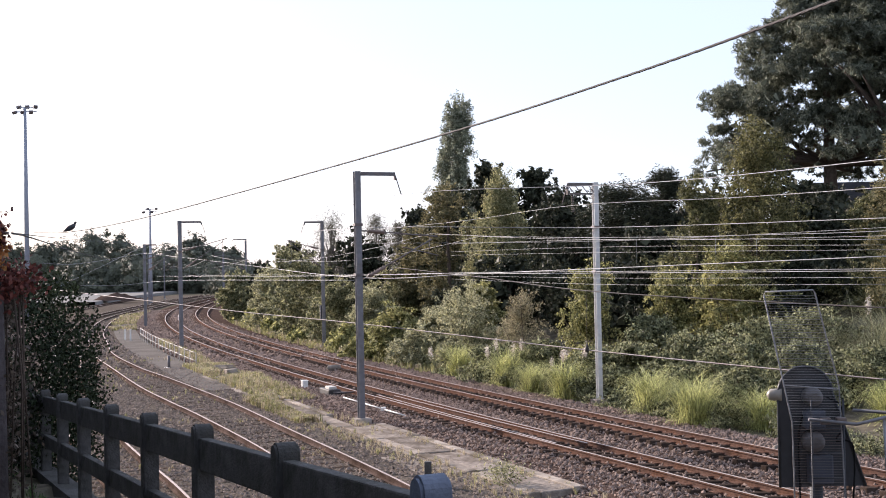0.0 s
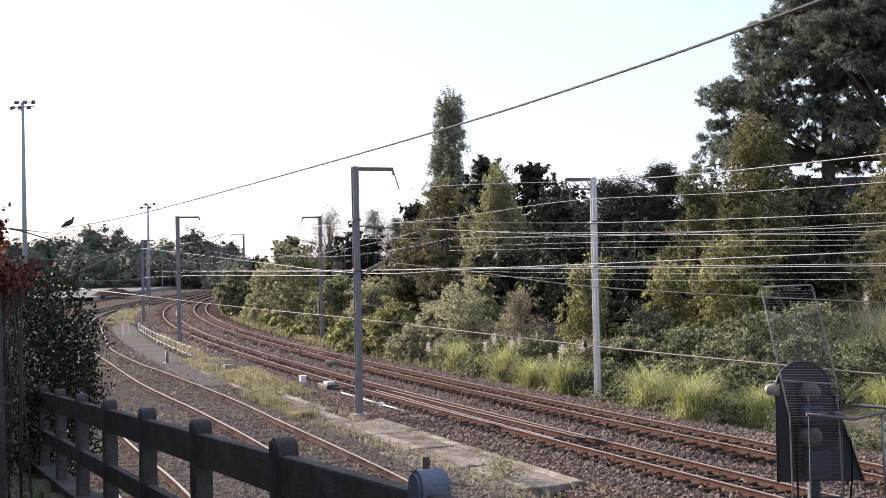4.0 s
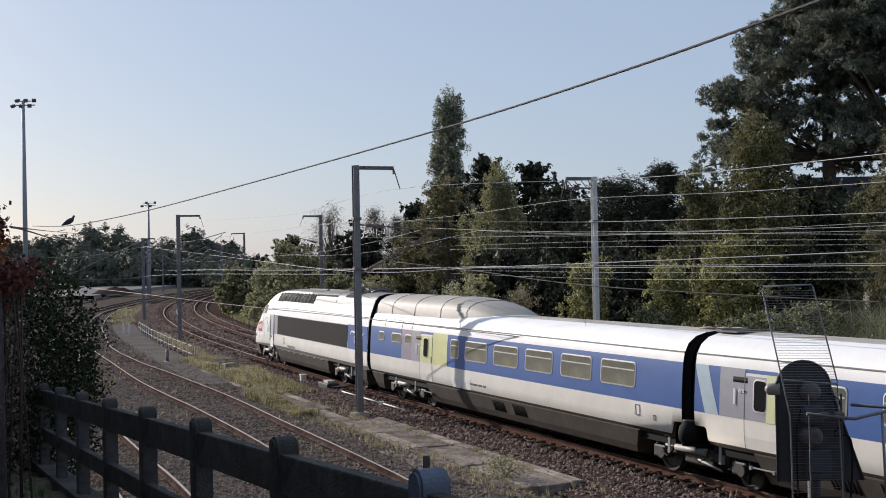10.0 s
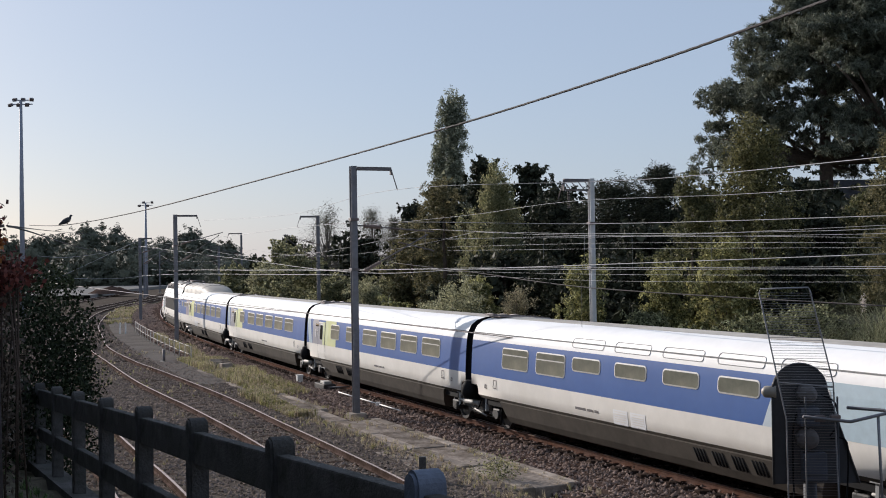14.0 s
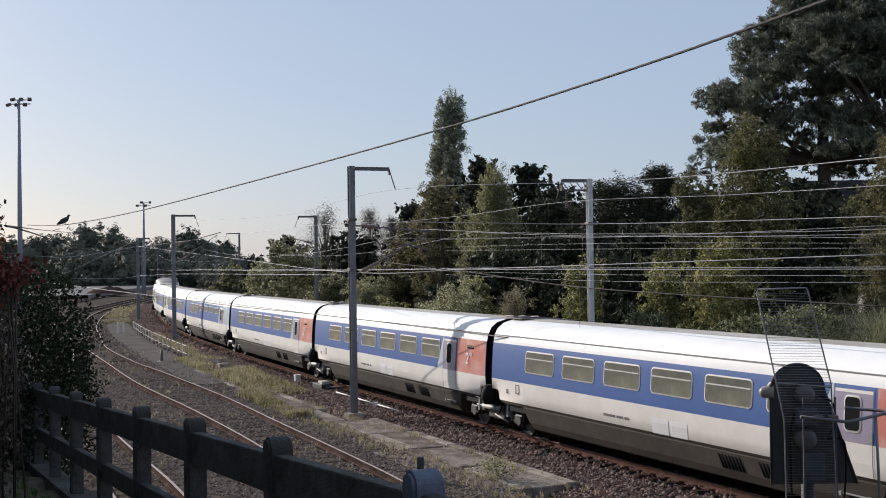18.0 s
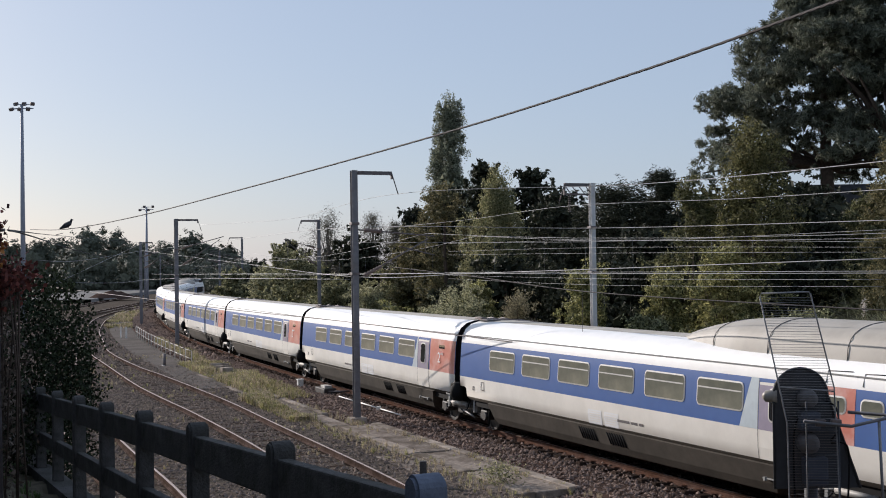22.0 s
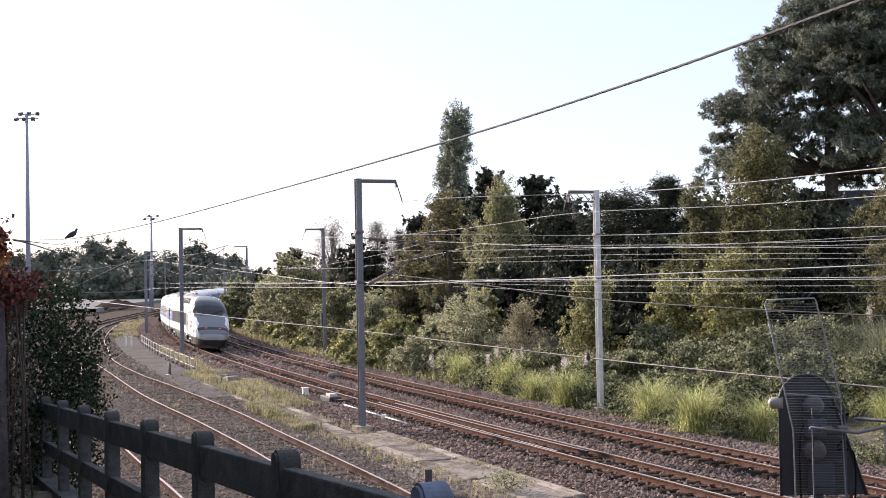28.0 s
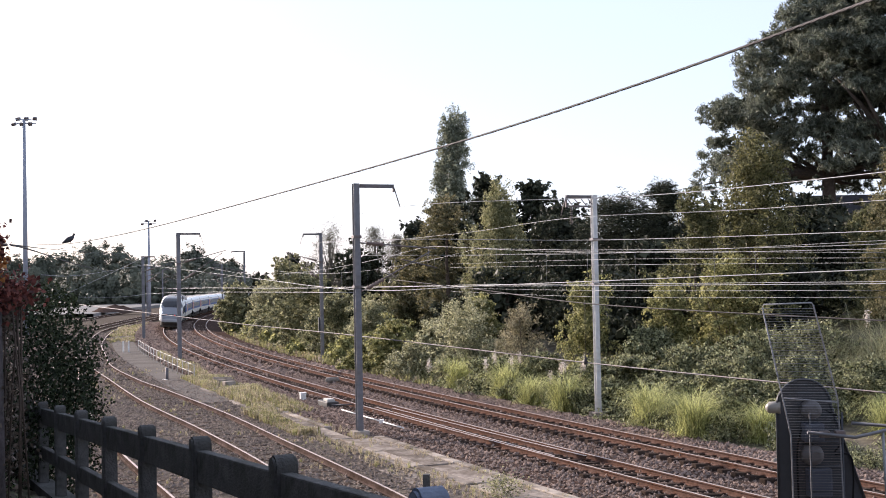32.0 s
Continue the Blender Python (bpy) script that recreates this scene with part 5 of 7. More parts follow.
            part("running_number", skin_quad([(a, 1.30 + h), (a - w, 1.30 + h), (a - w, 1.30), (a, 1.30)], side, 0.009, 2, 2), "mark_dark", car, "small dark fleet number marking")
        part("hatch", skin_line([(3.02, 1.52), (2.78, 1.52), (2.78, 1.24), (3.02, 1.24)], side, 0.006, True), "mark_dark", car)
        part("grab_plate", skin_quad([(1.30, 1.66), (1.20, 1.60), (1.18, 1.40), (1.30, 1.40)], side, 0.010, 2, 2), "frame_grey", car)
        part("seam", skin_line([(3.82, 2.58), (3.82, 1.7), (3.84, 0.95)], side, 0.007), "mark_dark", car)
        part("seam", skin_line([(1.25, 1.75), (1.15, 1.3), (1.15, 0.86)], side, 0.006), "mark_dark", car)
        part("hatch", skin_line([(4.75, 2.42), (4.18, 2.36), (4.18, 1.36), (4.75, 1.36)], side, 0.006, True), "mark_dark", car)
        # white strip in place of the sun's glint along the nose corner
        q = [skin(0.72, z, side, 0.02) for z in (1.24, 1.14, 1.04, 0.94, 0.84)]
        part("corner_rail", bm_tube(q, 0.016, 6), "mark_white", car, "white strip standing for the sun glint on the nose corner")
        # cab door between dark handrails, pale blue painted wedge towards the nose
        door_part = part("cab_door", flat_panel(5.58, 6.16, 0.92, 2.62, side, 0.006), "body_white", car, "white cab door with rounded corners")
        part("door_glass", flat_panel(5.62, 6.12, 1.55, 2.55, side, 0.010), "pale_zone", door_part, "pale blue tinted door panel")
        part("door_handle", flat_panel(5.70, 5.86, 1.40, 1.52, side, 0.016), "mark_dark", door_part)
        for u in (5.5, 6.24):
            part("handrail", flat_panel(u - 0.035, u + 0.035, 1.25, 2.60, side, 0.03), "mark_dark", car)
        part("door_foot_step", flat_panel(5.5, 6.25, 0.84, 0.96, side, 0.08), "dark_steel", car)
        part("colour_zone", skin_quad([(5.40, 2.42), (5.36, 2.40), (4.66, 1.66), (5.40, 1.66)], side, 0.005, 6, 4), "pale_zone", car, "pale blue painted wedge")
        part("colour_zone", flat_panel(6.34, 6.98, 1.62, 2.60, side, 0.004), "silver", car, "pale silver panel")
        # long black louvre panel in a thin frame
        p = part("louvre_panel", flat_panel(7.0, 19.22, 1.64, 2.58, side, 0.005), "black", car, "long matt black louvre panel")
        bm = bmesh.new()
        y = side * 1.412
        for z0, z1 in ((1.625, 1.645), (2.575, 2.597)):
            box(bm, 10.95 - 19.24, min(y, y - side * 0.02), z0, 10.95 - 6.98, max(y, y - side * 0.02), z1)
        part("panel_frame", bm, "frame_grey", p)
        part("colour_zone", flat_panel(19.26, 21.88, 1.62, 2.62, side, 0.005), "body_blue", car, "blue painted zone")
        # plain white brush-stroke emblem on the blue
        bm = bmesh.new()
        y = side * 1.418
        x0 = 10.95 - 19.5
        if side < 0:
            x0 = 10.95 - 21.5
        swirl = [(0.86 + 0.26 * math.cos(radians(a)) * (0.55 + a / 800), 2.06 + 0.20 * math.sin(radians(a)) * (0.55 + a / 800)) for a in range(40, 420, 25)]
        for pts, w in (([(0.12, 2.22), (0.18, 2.32), (0.32, 2.36), (0.62, 2.33), (0.95, 2.35), (1.25, 2.28)], 0.055), (swirl, 0.045), ([(1.32, 2.10), (1.40, 1.94), (1.46, 1.86), (1.58, 2.02), (1.76, 2.26), (1.90, 2.34)], 0.055)):
            stroke(bm, [(x0 - side * q[0], q[1]) for q in pts], w, y)
        part("emblem", bm, "mark_white", car, "white brush-stroke emblem")
        # roof grille in bays
        g = part("grille", nose_patch(6.5, 13.1, 8.55, 10.35, side, 0.02, 16, 4), "black", car, "black roof grille in slanted bays")
        for k in range(11):
            u = 6.5 + 6.6 * k / 10
            part("grille_post", bm_tube([nose_point(u - 0.05, 8.5, side, 0.03), nose_point(u, 9.4, side, 0.03), nose_point(u + 0.07, 10.4, side, 0.03)], 0.024, 5), "dark_steel", g)
        bm = bmesh.new()
        for k in range(9):
            f = 8.68 + 1.55 * k / 8
            tube(bm, [nose_point(6.55 + 6.5 * q / 6, f, side, 0.028) for q in range(7)], 0.007, 4)
        part("grille_slat", bm, "signal_grey", g)
        part("roof_slot", nose_patch(13.25, 16.6, 10.1, 10.5, side, 0.014, 4, 2), "black", car, "narrow dark roof slot")
        for u in (13.2, 16.65, 19.6):
            part("roof_joint", bm_tube([nose_point(u, f, side, 0.006) for f in (9.0, 10.0, 11.0, 12.0, 14.0)], 0.006, 4), "mark_dark", car)
        bm = bmesh.new()
        tube(bm, [nose_point(4.6 + 0.86 * q, 7.35, side, 0.006) for q in range(21)], 0.012, 5)
        part("gutter", bm, "frame_grey", car)
        for u, z in ((8.6, 1.22), (20.6, 1.25)):
            m_bm = bmesh.new()
            yy = side * 1.412
            for a, b, c, d in ((0, 0, 0.3, 0.025), (0, 0.28, 0.3, 0.305), (0, 0, 0.025, 0.3), (0.275, 0, 0.3, 0.3)):
                box(m_bm, 10.95 - u + a, min(yy, yy - 0.005 * side), z + b, 10.95 - u + c, max(yy, yy - 0.005 * side), z + d)
            part("hatch", m_bm, "frame_grey", car)
        for u, w in ((9.2, 0.24), (9.52, 0.34), (9.94, 0.5)):
            part("running_number", flat_panel(u, u + w, 1.11, 1.19, side, 0.008), "mark_dark", car, "small dark unreadable marking")
        for k in range(7):
            part("skirt_bolt", bm_box(10.95 - 8.2 - 1.2 * k, side * 1.375 - 0.02, 0.86, 10.95 - 8.0 - 1.2 * k, side * 1.375 + 0.02, 0.90), "frame_grey", car)
    # tail and marker lamps
    for y in (-0.5, 0.5):
        top = lerp_list(1.05, NOSE_U, NOSE_TOP)
        bm = bmesh.new()
        tube(bm, [(9.86, y, top - 0.06), (9.92, y, top + 0.012)], 0.06, 12)
        part("tail_lamp" if tail else "headlamp", bm, "tail_lamp" if tail else "frame_grey", car, "small round red tail lamp" if tail else "small round unlit headlamp")
    # roof: raised housings, pantograph well as a flush black patch
    part("roof_housing", bm_box(-2.2, -0.6, 3.9, 1.0, 0.6, 4.03, bevel=0.02), "ridge_paint", car)
    part("roof_housing", bm_box(-6.2, -0.6, 3.88, -2.6, 0.6, 4.03, bevel=0.02), "ridge_paint", car)
    for side in (1, -1):
        # the hollow's shade is put into a black patch on the roof skin
        part("roof_well", nose_patch(17.7, 19.35, 10.2, 14.0, side, 0.008, 6, 8, 0.25), "black", car, "flush black patch for the shade in the pantograph well")
    # the rear pantograph is raised to the wire, the leading one lies folded
    knee, head = ((-9.7, 4.26), (-8.2, 4.72)) if tail else ((-8.6, 4.10), (-6.9, 4.12))
    bm = bmesh.new()
    for y in (-0.42, 0.42):
        tube(bm, [(-8.1, y, 3.98), (knee[0], y * 0.5, knee[1])], 0.035, 6)
        tube(bm, [(knee[0], y * 0.5, knee[1]), (head[0], y * 0.9, head[1])], 0.026, 6)
    tube(bm, [(knee[0], -0.25, knee[1]), (knee[0], 0.25, knee[1])], 0.05, 8)
    for dx in (-0.14, 0.14):
        tube(bm, [(head[0] + dx, -0.95, head[1] - 0.12), (head[0] + dx, -0.72, head[1] + 0.04), (head[0] + dx, 0.72, head[1] + 0.04), (head[0] + dx, 0.95, head[1] - 0.12)], 0.03, 6)
    for x in (-7.6, -8.5):
        for y in (-0.6, 0.6):
            tube(bm, [(x, y, 3.93), (x, y, 4.12)], 0.07, 8)
    tube(bm, [(-7.6, 0.5, 4.1), (-7.3, 0.45, 4.28), (-7.0, 0.4, 4.2), (-6.8, 0.4, 4.0)], 0.03, 6)
    part("pantograph", bm, "dark_steel", car, "dark raised pantograph" if tail else "dark folded pantograph")
    x = -10.95
    bm = bmesh.new()
    prof = [nose_point(21.0, f, 1) * 0.985 for f in range(n + 1)] + [nose_point(21.0, f, -1) * 0.985 for f in range(n - 1, -1, -1)]
    grid_mesh([[(x + dx, p.y * q, p.z * q + 0.05) for p in prof] for dx, q in ((0, 1), (-0.06, 0.96), (-0.12, 1), (-0.18, 0.96), (-0.25, 1))], smooth=False, bm=bm)
    part("bellows", bm, "rubber", car, "black ribbed gangway bellows")
    bogie(car, 10.95 - 4.7, "own")
    bogie(car, 10.95 - 18.5, "own")
    return car


def lamp_material():
    m = material("tail_lamp", (0.5, 0.02, 0.02), 0.2)
    b = m.node_tree.nodes["Principled BSDF"]
    b.inputs["Emission Color"].default_value, b.inputs["Emission Strength"].default_value = (1, 0.06, 0.08, 1), 0.45
    return m


M["tail_lamp"] = lamp_material()
# the middle of each vehicle, in metres behind the train's tip
TRAIN = []
power = power_car(False)
TRAIN.append((power, 10.95, 0))
firsts = {}
places = [("end_first", 33.07), ("first", 53.345), ("first", 72.045), ("bar", 90.745), ("second", 109.445), ("second", 128.145), ("second", 146.845), ("second", 165.545), ("second", 184.245), ("end_second", 204.52)]
for kind, back in places:
    if kind in firsts:
        car = copy_thing(firsts[kind], Matrix())
    else:
        car = firsts[kind] = trailer(kind)
    TRAIN.append((car, back, 0))
TRAIN.append((power_car(True), 226.64, 180))


# ---- further wires and cables ----
def through_points(pts, n=8):
    """A smooth line through a few supports."""
    out, c = [], len(pts)
    for i in range(c - 1):
        p0, p1, p2, p3 = (Vector(pts[min(max(i + k, 0), c - 1)]) for k in (-1, 0, 1, 2))
        for k in range(n):
            u = k / n
            out.append(0.5 * ((2 * p1) + (p2 - p0) * u + (2 * p0 - 5 * p1 + 4 * p2 - p3) * u * u + (3 * p1 - p0 - 3 * p2 + p3) * u ** 3))
    return out + [Vector(pts[-1])]


wire(through_points([(-17.86, 90, 8.63), (-8.04, 66, 7.98), (-1.7, 44, 7.88), (5.35, 33, 7.39), (8.3, 21, 6.98)]), 0.013, "bare feeder wire hung from the arms of the masts")
wire(through_points([(-4.97, 75, 7.58), (1.33, 60, 7.55), (5.14, 48, 7.57), (9.15, 38, 7.22), (11.31, 29, 6.95)]), 0.013, "bare feeder wire hung from the arms of the far masts")
wire(through_points([(-26.98, 110, 7.1), (-11.94, 75, 7.2), (-3.2, 44.9, 6.74), (4.48, 35, 6.28), (9.34, 24, 6.02)]), 0.014, "pale stranded wire clamped to the masts")
wire(through_points([(-30.49, 125, 7.42), (-12.77, 80, 5.66), (-3.3, 44.9, 4.94), (1.27, 36, 5.03), (8.3, 21.4, 5.26)]), 0.017, "thick pale stranded cable clamped to the masts")
wire(through_points([(-22.4, 70, 4.44), (-15.17, 60, 3.99), (-8.46, 52, 3.5), (-3.3, 44.9, 3.25), (4.14, 33, 2.87), (8.9, 23.5, 2.83)]), 0.027, "low grey cable sagging between the masts", "dark_steel")
wire(through_points([(-1.71, 44, 5.26), (1.16, 38, 4.9), (3.93, 31, 4.52), (8.2, 21.5, 4.31)]), 0.021, "low dark cable between the masts", "cable")
wire(through_points([(-19.74, 60, 5.87), (-23.53, 80, 6.04), (-30.49, 125, 7.42)]), 0.02, "pale wire running to the mast at the bend")
wire([(-30.47, 125, 8.2), (-22.24, 70, 4.54)], 0.02, "straight stay wire of the mast at the bend")
wire(through_points([(-6.02, 17, 5.82), (-18.19, 60, 7.01), (-30.47, 125, 8.23)]), 0.018, "dark insulated cable running to the mast at the bend", "cable")
wire(through_points([(-6.0, 17, 5.81), (-7.38, 22, 5.89), (-11.95, 40, 5.96), (-18.96, 70, 6.03)]), 0.02, "dark insulated cable leaving the wooden pole", "cable")
wire(through_points([(-19.48, 60, 4.78), (-21.14, 80, 4.54), (-26.77, 110, 4.5)]), 0.02, "pale wire low over the sidings")
wire(through_points([(-26.77, 110, 4.5), (-19.4, 92, 4.7), (-3.3, 44.9, 4.83)]), 0.017, "pale wire between two masts")
wire(through_points([(-3.2, 44.9, 6.19), (4.37, 34, 5.87), (9.33, 24, 5.84)]), 0.008, "thin wire beside the carrier wire")


for pts in (((10.92, 30.0, 5.68), (5.89, 46.0, 6.16), (0.56, 76.0, 6.71)), ((10.92, 30.0, 5.55), (5.89, 46.0, 5.88), (0.56, 76.0, 6.22)), ((10.92, 30.0, 5.43), (5.89, 46.0, 5.67), (0.56, 76.0, 6.0)),
            ((10.92, 30.0, 4.75), (5.89, 46.0, 4.71), (0.56, 76.0, 4.73)), ((10.92, 30.0, 4.58), (5.89, 46.0, 4.47), (0.56, 76.0, 4.52))):
    wire(through_points(pts), 0.008, "thin bare wire strung along the line")


def wire_hanger():
    t = thing("wire_hanger", "thin hanger wire with a dark cone clamp on the low cable", "wire clamp", "", pose(3.90, 33.38, 2.86))
    part("rod", bm_tube([(0, 0, 0.1), (0.01, 0, 1.75)], 0.006, 5), "cable", t)
    part("clamp", bm_tube([(0, 0, -0.03), (0, 0, 0.06), (0, 0, 0.24)], [0.055, 0.05, 0.010], 8), "cable", t)


wire_hanger()


def twisted_cable():
    path = through_points([(2.18, 5.2, 6.48), (2.07, 6.3, 6.55), (1.35, 8.2, 6.5), (0.03, 11, 6.41), (-2.38, 15.5, 6.27), (-4.94, 20, 6.125), (-7.31, 24, 6.075), (-9.39, 28, 6.225)], 40)
    t = thing("overhead_cable", "thick twisted grey cable sagging across the sky", "cable")
    for k in range(3):
        pts = []
        for i, p in enumerate(path):
            a = i * 0.9 + k * 2.094
            pts.append(p + Vector((0.35 * math.cos(a), 0.2 * math.cos(a), math.sin(a))) * 0.0036)
        part("strand", bm_tube(pts, 0.006, 6), "cable", t)


twisted_cable()


def pigeon():
    t = thing("pigeon", "dark grey pigeon perched on the twisted cable", "bird", m=pose(-7.3, 23.95, 6.095, 0, 0, 10) @ Matrix.Scale(0.8, 4))
    bm = bmesh.new()
    pts = [(-0.19, 0, -0.02), (-0.12, 0, 0.015), (-0.04, 0, 0.06), (0.05, 0, 0.11), (0.09, 0, 0.155)]
    tube(bm, pts, [0.012, 0.04, 0.068, 0.06, 0.026], 12)
    part("body", bm, "bird", t)
    part("head", tube(bmesh.new(), [(0.075, 0, 0.14), (0.09, 0, 0.18), (0.10, 0, 0.205), (0.115, 0, 0.22)], [0.026, 0.03, 0.028, 0.008], 10), "bird", t)
    part("beak", tube(bmesh.new(), [(0.115, 0, 0.203), (0.15, 0, 0.196)], [0.009, 0.002], 6), "bird", t)
    part("tail", bm_box(-0.30, -0.025, -0.075, -0.13, 0.025, -0.062, m=pose(0.0, 0, -0.03, 0, -14, 0)), "bird", t)
    for y in (-0.03, 0.03):
        part("leg", bm_tube([(0.02, y, 0.05), (0.02, y, -0.005)], 0.005, 5), "rust", t)


pigeon()


# ---- plants ----
def unit(rng, n):
    v = rng.normal(size=(n, 3))
    return v / np.linalg.norm(v, axis=1, keepdims=True)


def leaf_verts(P, size, rng, aspect=0.6, hang=0.0, flat=0.0, corners=4):
    """The corners of a leaf at each point."""
    n = len(P)
    t = unit(rng, n)
    t[:, 2] = t[:, 2] * (1 - flat) - hang
    t /= np.linalg.norm(t, axis=1, keepdims=True)
    b = np.cross(t, unit(rng, n))
    b /= np.linalg.norm(b, axis=1, keepdims=True) + 1e-9
    s = (size * rng.uniform(0.6, 1.3, n))[:, None]
    if corners == 3:
        v = np.stack([P - t * s * 0.5 - b * s * aspect * 0.4, P - t * s * 0.3 + b * s * aspect * 0.6, P + t * s * 0.55], axis=1)
    else:
        v = np.stack([P - t * s * 0.5, P + b * s * aspect * 0.5, P + t * s * 0.5, P - b * s * aspect * 0.5], axis=1)
    return v.reshape(-1, 3)


SHAPES = {
    "round": lambda h: np.sin(np.pi * np.clip(0.08 + 0.92 * h, 0, 1)) ** 0.6,
    "column": lambda h: np.clip(0.29 + 1.3 * (1 - h), 0, 0.85) * np.clip((1.04 - h) * 7, 0, 1) ** 0.5,
    "taper": lambda h: np.clip((1.05 - h) * 1.12, 0.05, 1) ** 0.8 * np.clip(0.55 + h * 2, 0, 1),
    "dome": lambda h: np.sqrt(np.clip(1 - (h * 0.97) ** 2, 0, 1)),
    "spread": lambda h: np.sqrt(np.clip(1 - ((h - 0.40) / 0.64) ** 2, 0.05, 1)),
}


def crown_points(rng, x, y, z0, z1, width, shape, clumps, per, clump, squash=0.75, lean=0.0, inner=0.25, lobes=None, lobe=0.22):
    """Leaf positions: limbs end in lobes, lobes hold twigs, twigs hold leaves; sky shows between them."""
    lobes = lobes or max(9, clumps // 9)
    lobe = lobe * width * (1.0 if z1 - z0 > width * 0.6 else 0.8)
    h = (np.arange(lobes) + rng.uniform(0, 1, lobes)) / lobes
    a = rng.uniform(0, 2 * np.pi, lobes)
    env = SHAPES[shape](h) * width / 2
    r = np.maximum(env * rng.uniform(inner, 1.0, lobes) ** 0.5 * rng.uniform(0.6, 1.22, lobes) - lobe * 0.5, 0)
    L = np.stack([r * np.cos(a) + lean * h, r * np.sin(a), z0 + h * (z1 - z0 - lobe * squash * 0.7)], axis=1)
    size = lobe * rng.uniform(0.55, 1.25, lobes)
    q = rng.integers(0, lobes, clumps)
    C = L[q] + unit(rng, clumps) * (size[q] * rng.uniform(0.1, 1, clumps) ** 0.5)[:, None] * np.array([1, 1, squash])
    k = np.repeat(np.arange(clumps), per)
    n = len(k)
    twig = unit(rng, clumps)
    twig[:, 2] += 0.25
    P = C[k] + twig[k] * (clump * rng.uniform(-0.8, 1.3, n))[:, None] + rng.normal(0, 0.34, (n, 3)) * clump * np.array([1, 1, squash])
    C = np.concatenate([L, C]) + np.array([x, y, 0])
    return C, P + np.array([x, y, 0])


def outward(P, L, height):
    """At each leaf the way out of its lobe and of the whole crown."""
    near = L[np.argmin(((P[:, None] - L[None]) ** 2).sum(axis=2), axis=1)]
    n = 0.0
    for c, k in ((near, 0.6), (np.array([0, 0, height * 0.4]), 0.6)):
        d = P - c
        n = n + k * d / (np.linalg.norm(d, axis=1, keepdims=True) + 1e-6)
    return n / (np.linalg.norm(n, axis=1, keepdims=True) + 1e-6)


def facing_leaves(P, n, size, rng):
    """Small leaf sprays that lie along the crown's surface."""
    n = n + 0.3 * unit(rng, len(P))
    n /= np.linalg.norm(n, axis=1, keepdims=True)
    a = np.cross(n, unit(rng, len(P)))
    a /= np.linalg.norm(a, axis=1, keepdims=True) + 1e-9
    b = np.cross(n, a)
    s = (size * rng.uniform(0.7, 1.3, len(P)))[:, None]
    return np.stack([P - a * s * 0.5 - b * s * 0.4, P + a * s * 0.5 - b * s * 0.4, P + b * s * 0.6], axis=1).reshape(-1, 3)


def plant(name, label, category, group, x, y, top, width, shape, leaf, clumps, per, size, clump, crown_from=0.0, trunk=0.15, bark="bark", limbs=10, lean=0.0, hang=0.0, aspect=0.6, squash=0.75, flat=0.0, extra=None, seed=0, stems=0, base=None, lobes=None, fork=0.12, lobe=0.22, core=0, soft=False):
    rng = np.random.default_rng(seed)
    z = ground_height(x, y) if base is None else base
    t = thing(name, label, category, group, pose(x, y, z - 0.05))
    height = top - z
    z0 = height * crown_from
    C, P = crown_points(rng, 0, 0, z0, height, width, shape, clumps, per, clump, squash, lean, 0.25, lobes, lobe)
    P[:, 2] = np.maximum(P[:, 2], 0.02)
    V = leaf_verts(P, size, rng, aspect, hang, flat, 3)
    if core:
        # inner foliage that closes the heart of the crown
        L = C[:(lobes or max(9, clumps // 9))]
        k = rng.integers(0, len(L), core)
        Q = L[k] * np.array([0.9, 0.9, 1.0]) + unit(rng, core) * (lobe * width * 0.55 * rng.uniform(0, 1, core) ** 0.4)[:, None] * np.array([1, 1, squash])
        Q[:, 2] = np.maximum(Q[:, 2], 0.1)
        V = np.concatenate([V, leaf_verts(Q, size * (1.2 if soft else 1.5 if aspect < 0.2 else 2.4), rng, max(aspect, 0.5), 0, 0, 3)])
        P = np.concatenate([P, Q])
    index, mats = None, [leaf]
    if extra:
        mats = [leaf, extra]
        index = (P[:, 2] + rng.normal(0, 0.15 * height, len(P)) > height * 0.72).astype(np.int32)
    if soft:
        V = facing_leaves(P, outward(P, C[:lobes], height), size * 1.1, rng)
    part("crown", quads_mesh("crown", V, mats, 3, index), None, t)
    bm = bmesh.new()
    if trunk:
        pts = [Vector((lean * k * 0.2, 0, height * 0.86 * k / 5 - (0.4 if k == 0 else 0))) + Vector((rng.normal(0, 0.04), rng.normal(0, 0.04), 0)) * height * 0.1 for k in range(6)]
        tube(bm, pts, [trunk * (1.25 - 0.2 * k) for k in range(6)], 9)
        for c in C[:limbs]:
            c = Vector(c)
            f = max(fork, min(0.8, (c.z / height) * 0.75 - 0.06))
            s = Vector((lean * f, 0, height * 0.86 * f))
            mid = s.lerp(c, 0.5) + Vector((0, 0, 0.08 * height * rng.uniform(-0.3, 0.6)))
            tube(bm, [s, mid, c], [trunk * 0.42, trunk * 0.26, trunk * 0.08], 6)
        part("trunk", bm, bark, t)
    elif stems:
        for c in C[rng.permutation(len(C))[:min(stems, 9)]]:
            c = Vector(c)
            part("stem", bm_tube([(c.x * 0.15, c.y * 0.15, -0.1), (c.x * 0.6, c.y * 0.6, c.z * 0.55), c], [0.03, 0.02, 0.008], 5), bark, t)
    return t


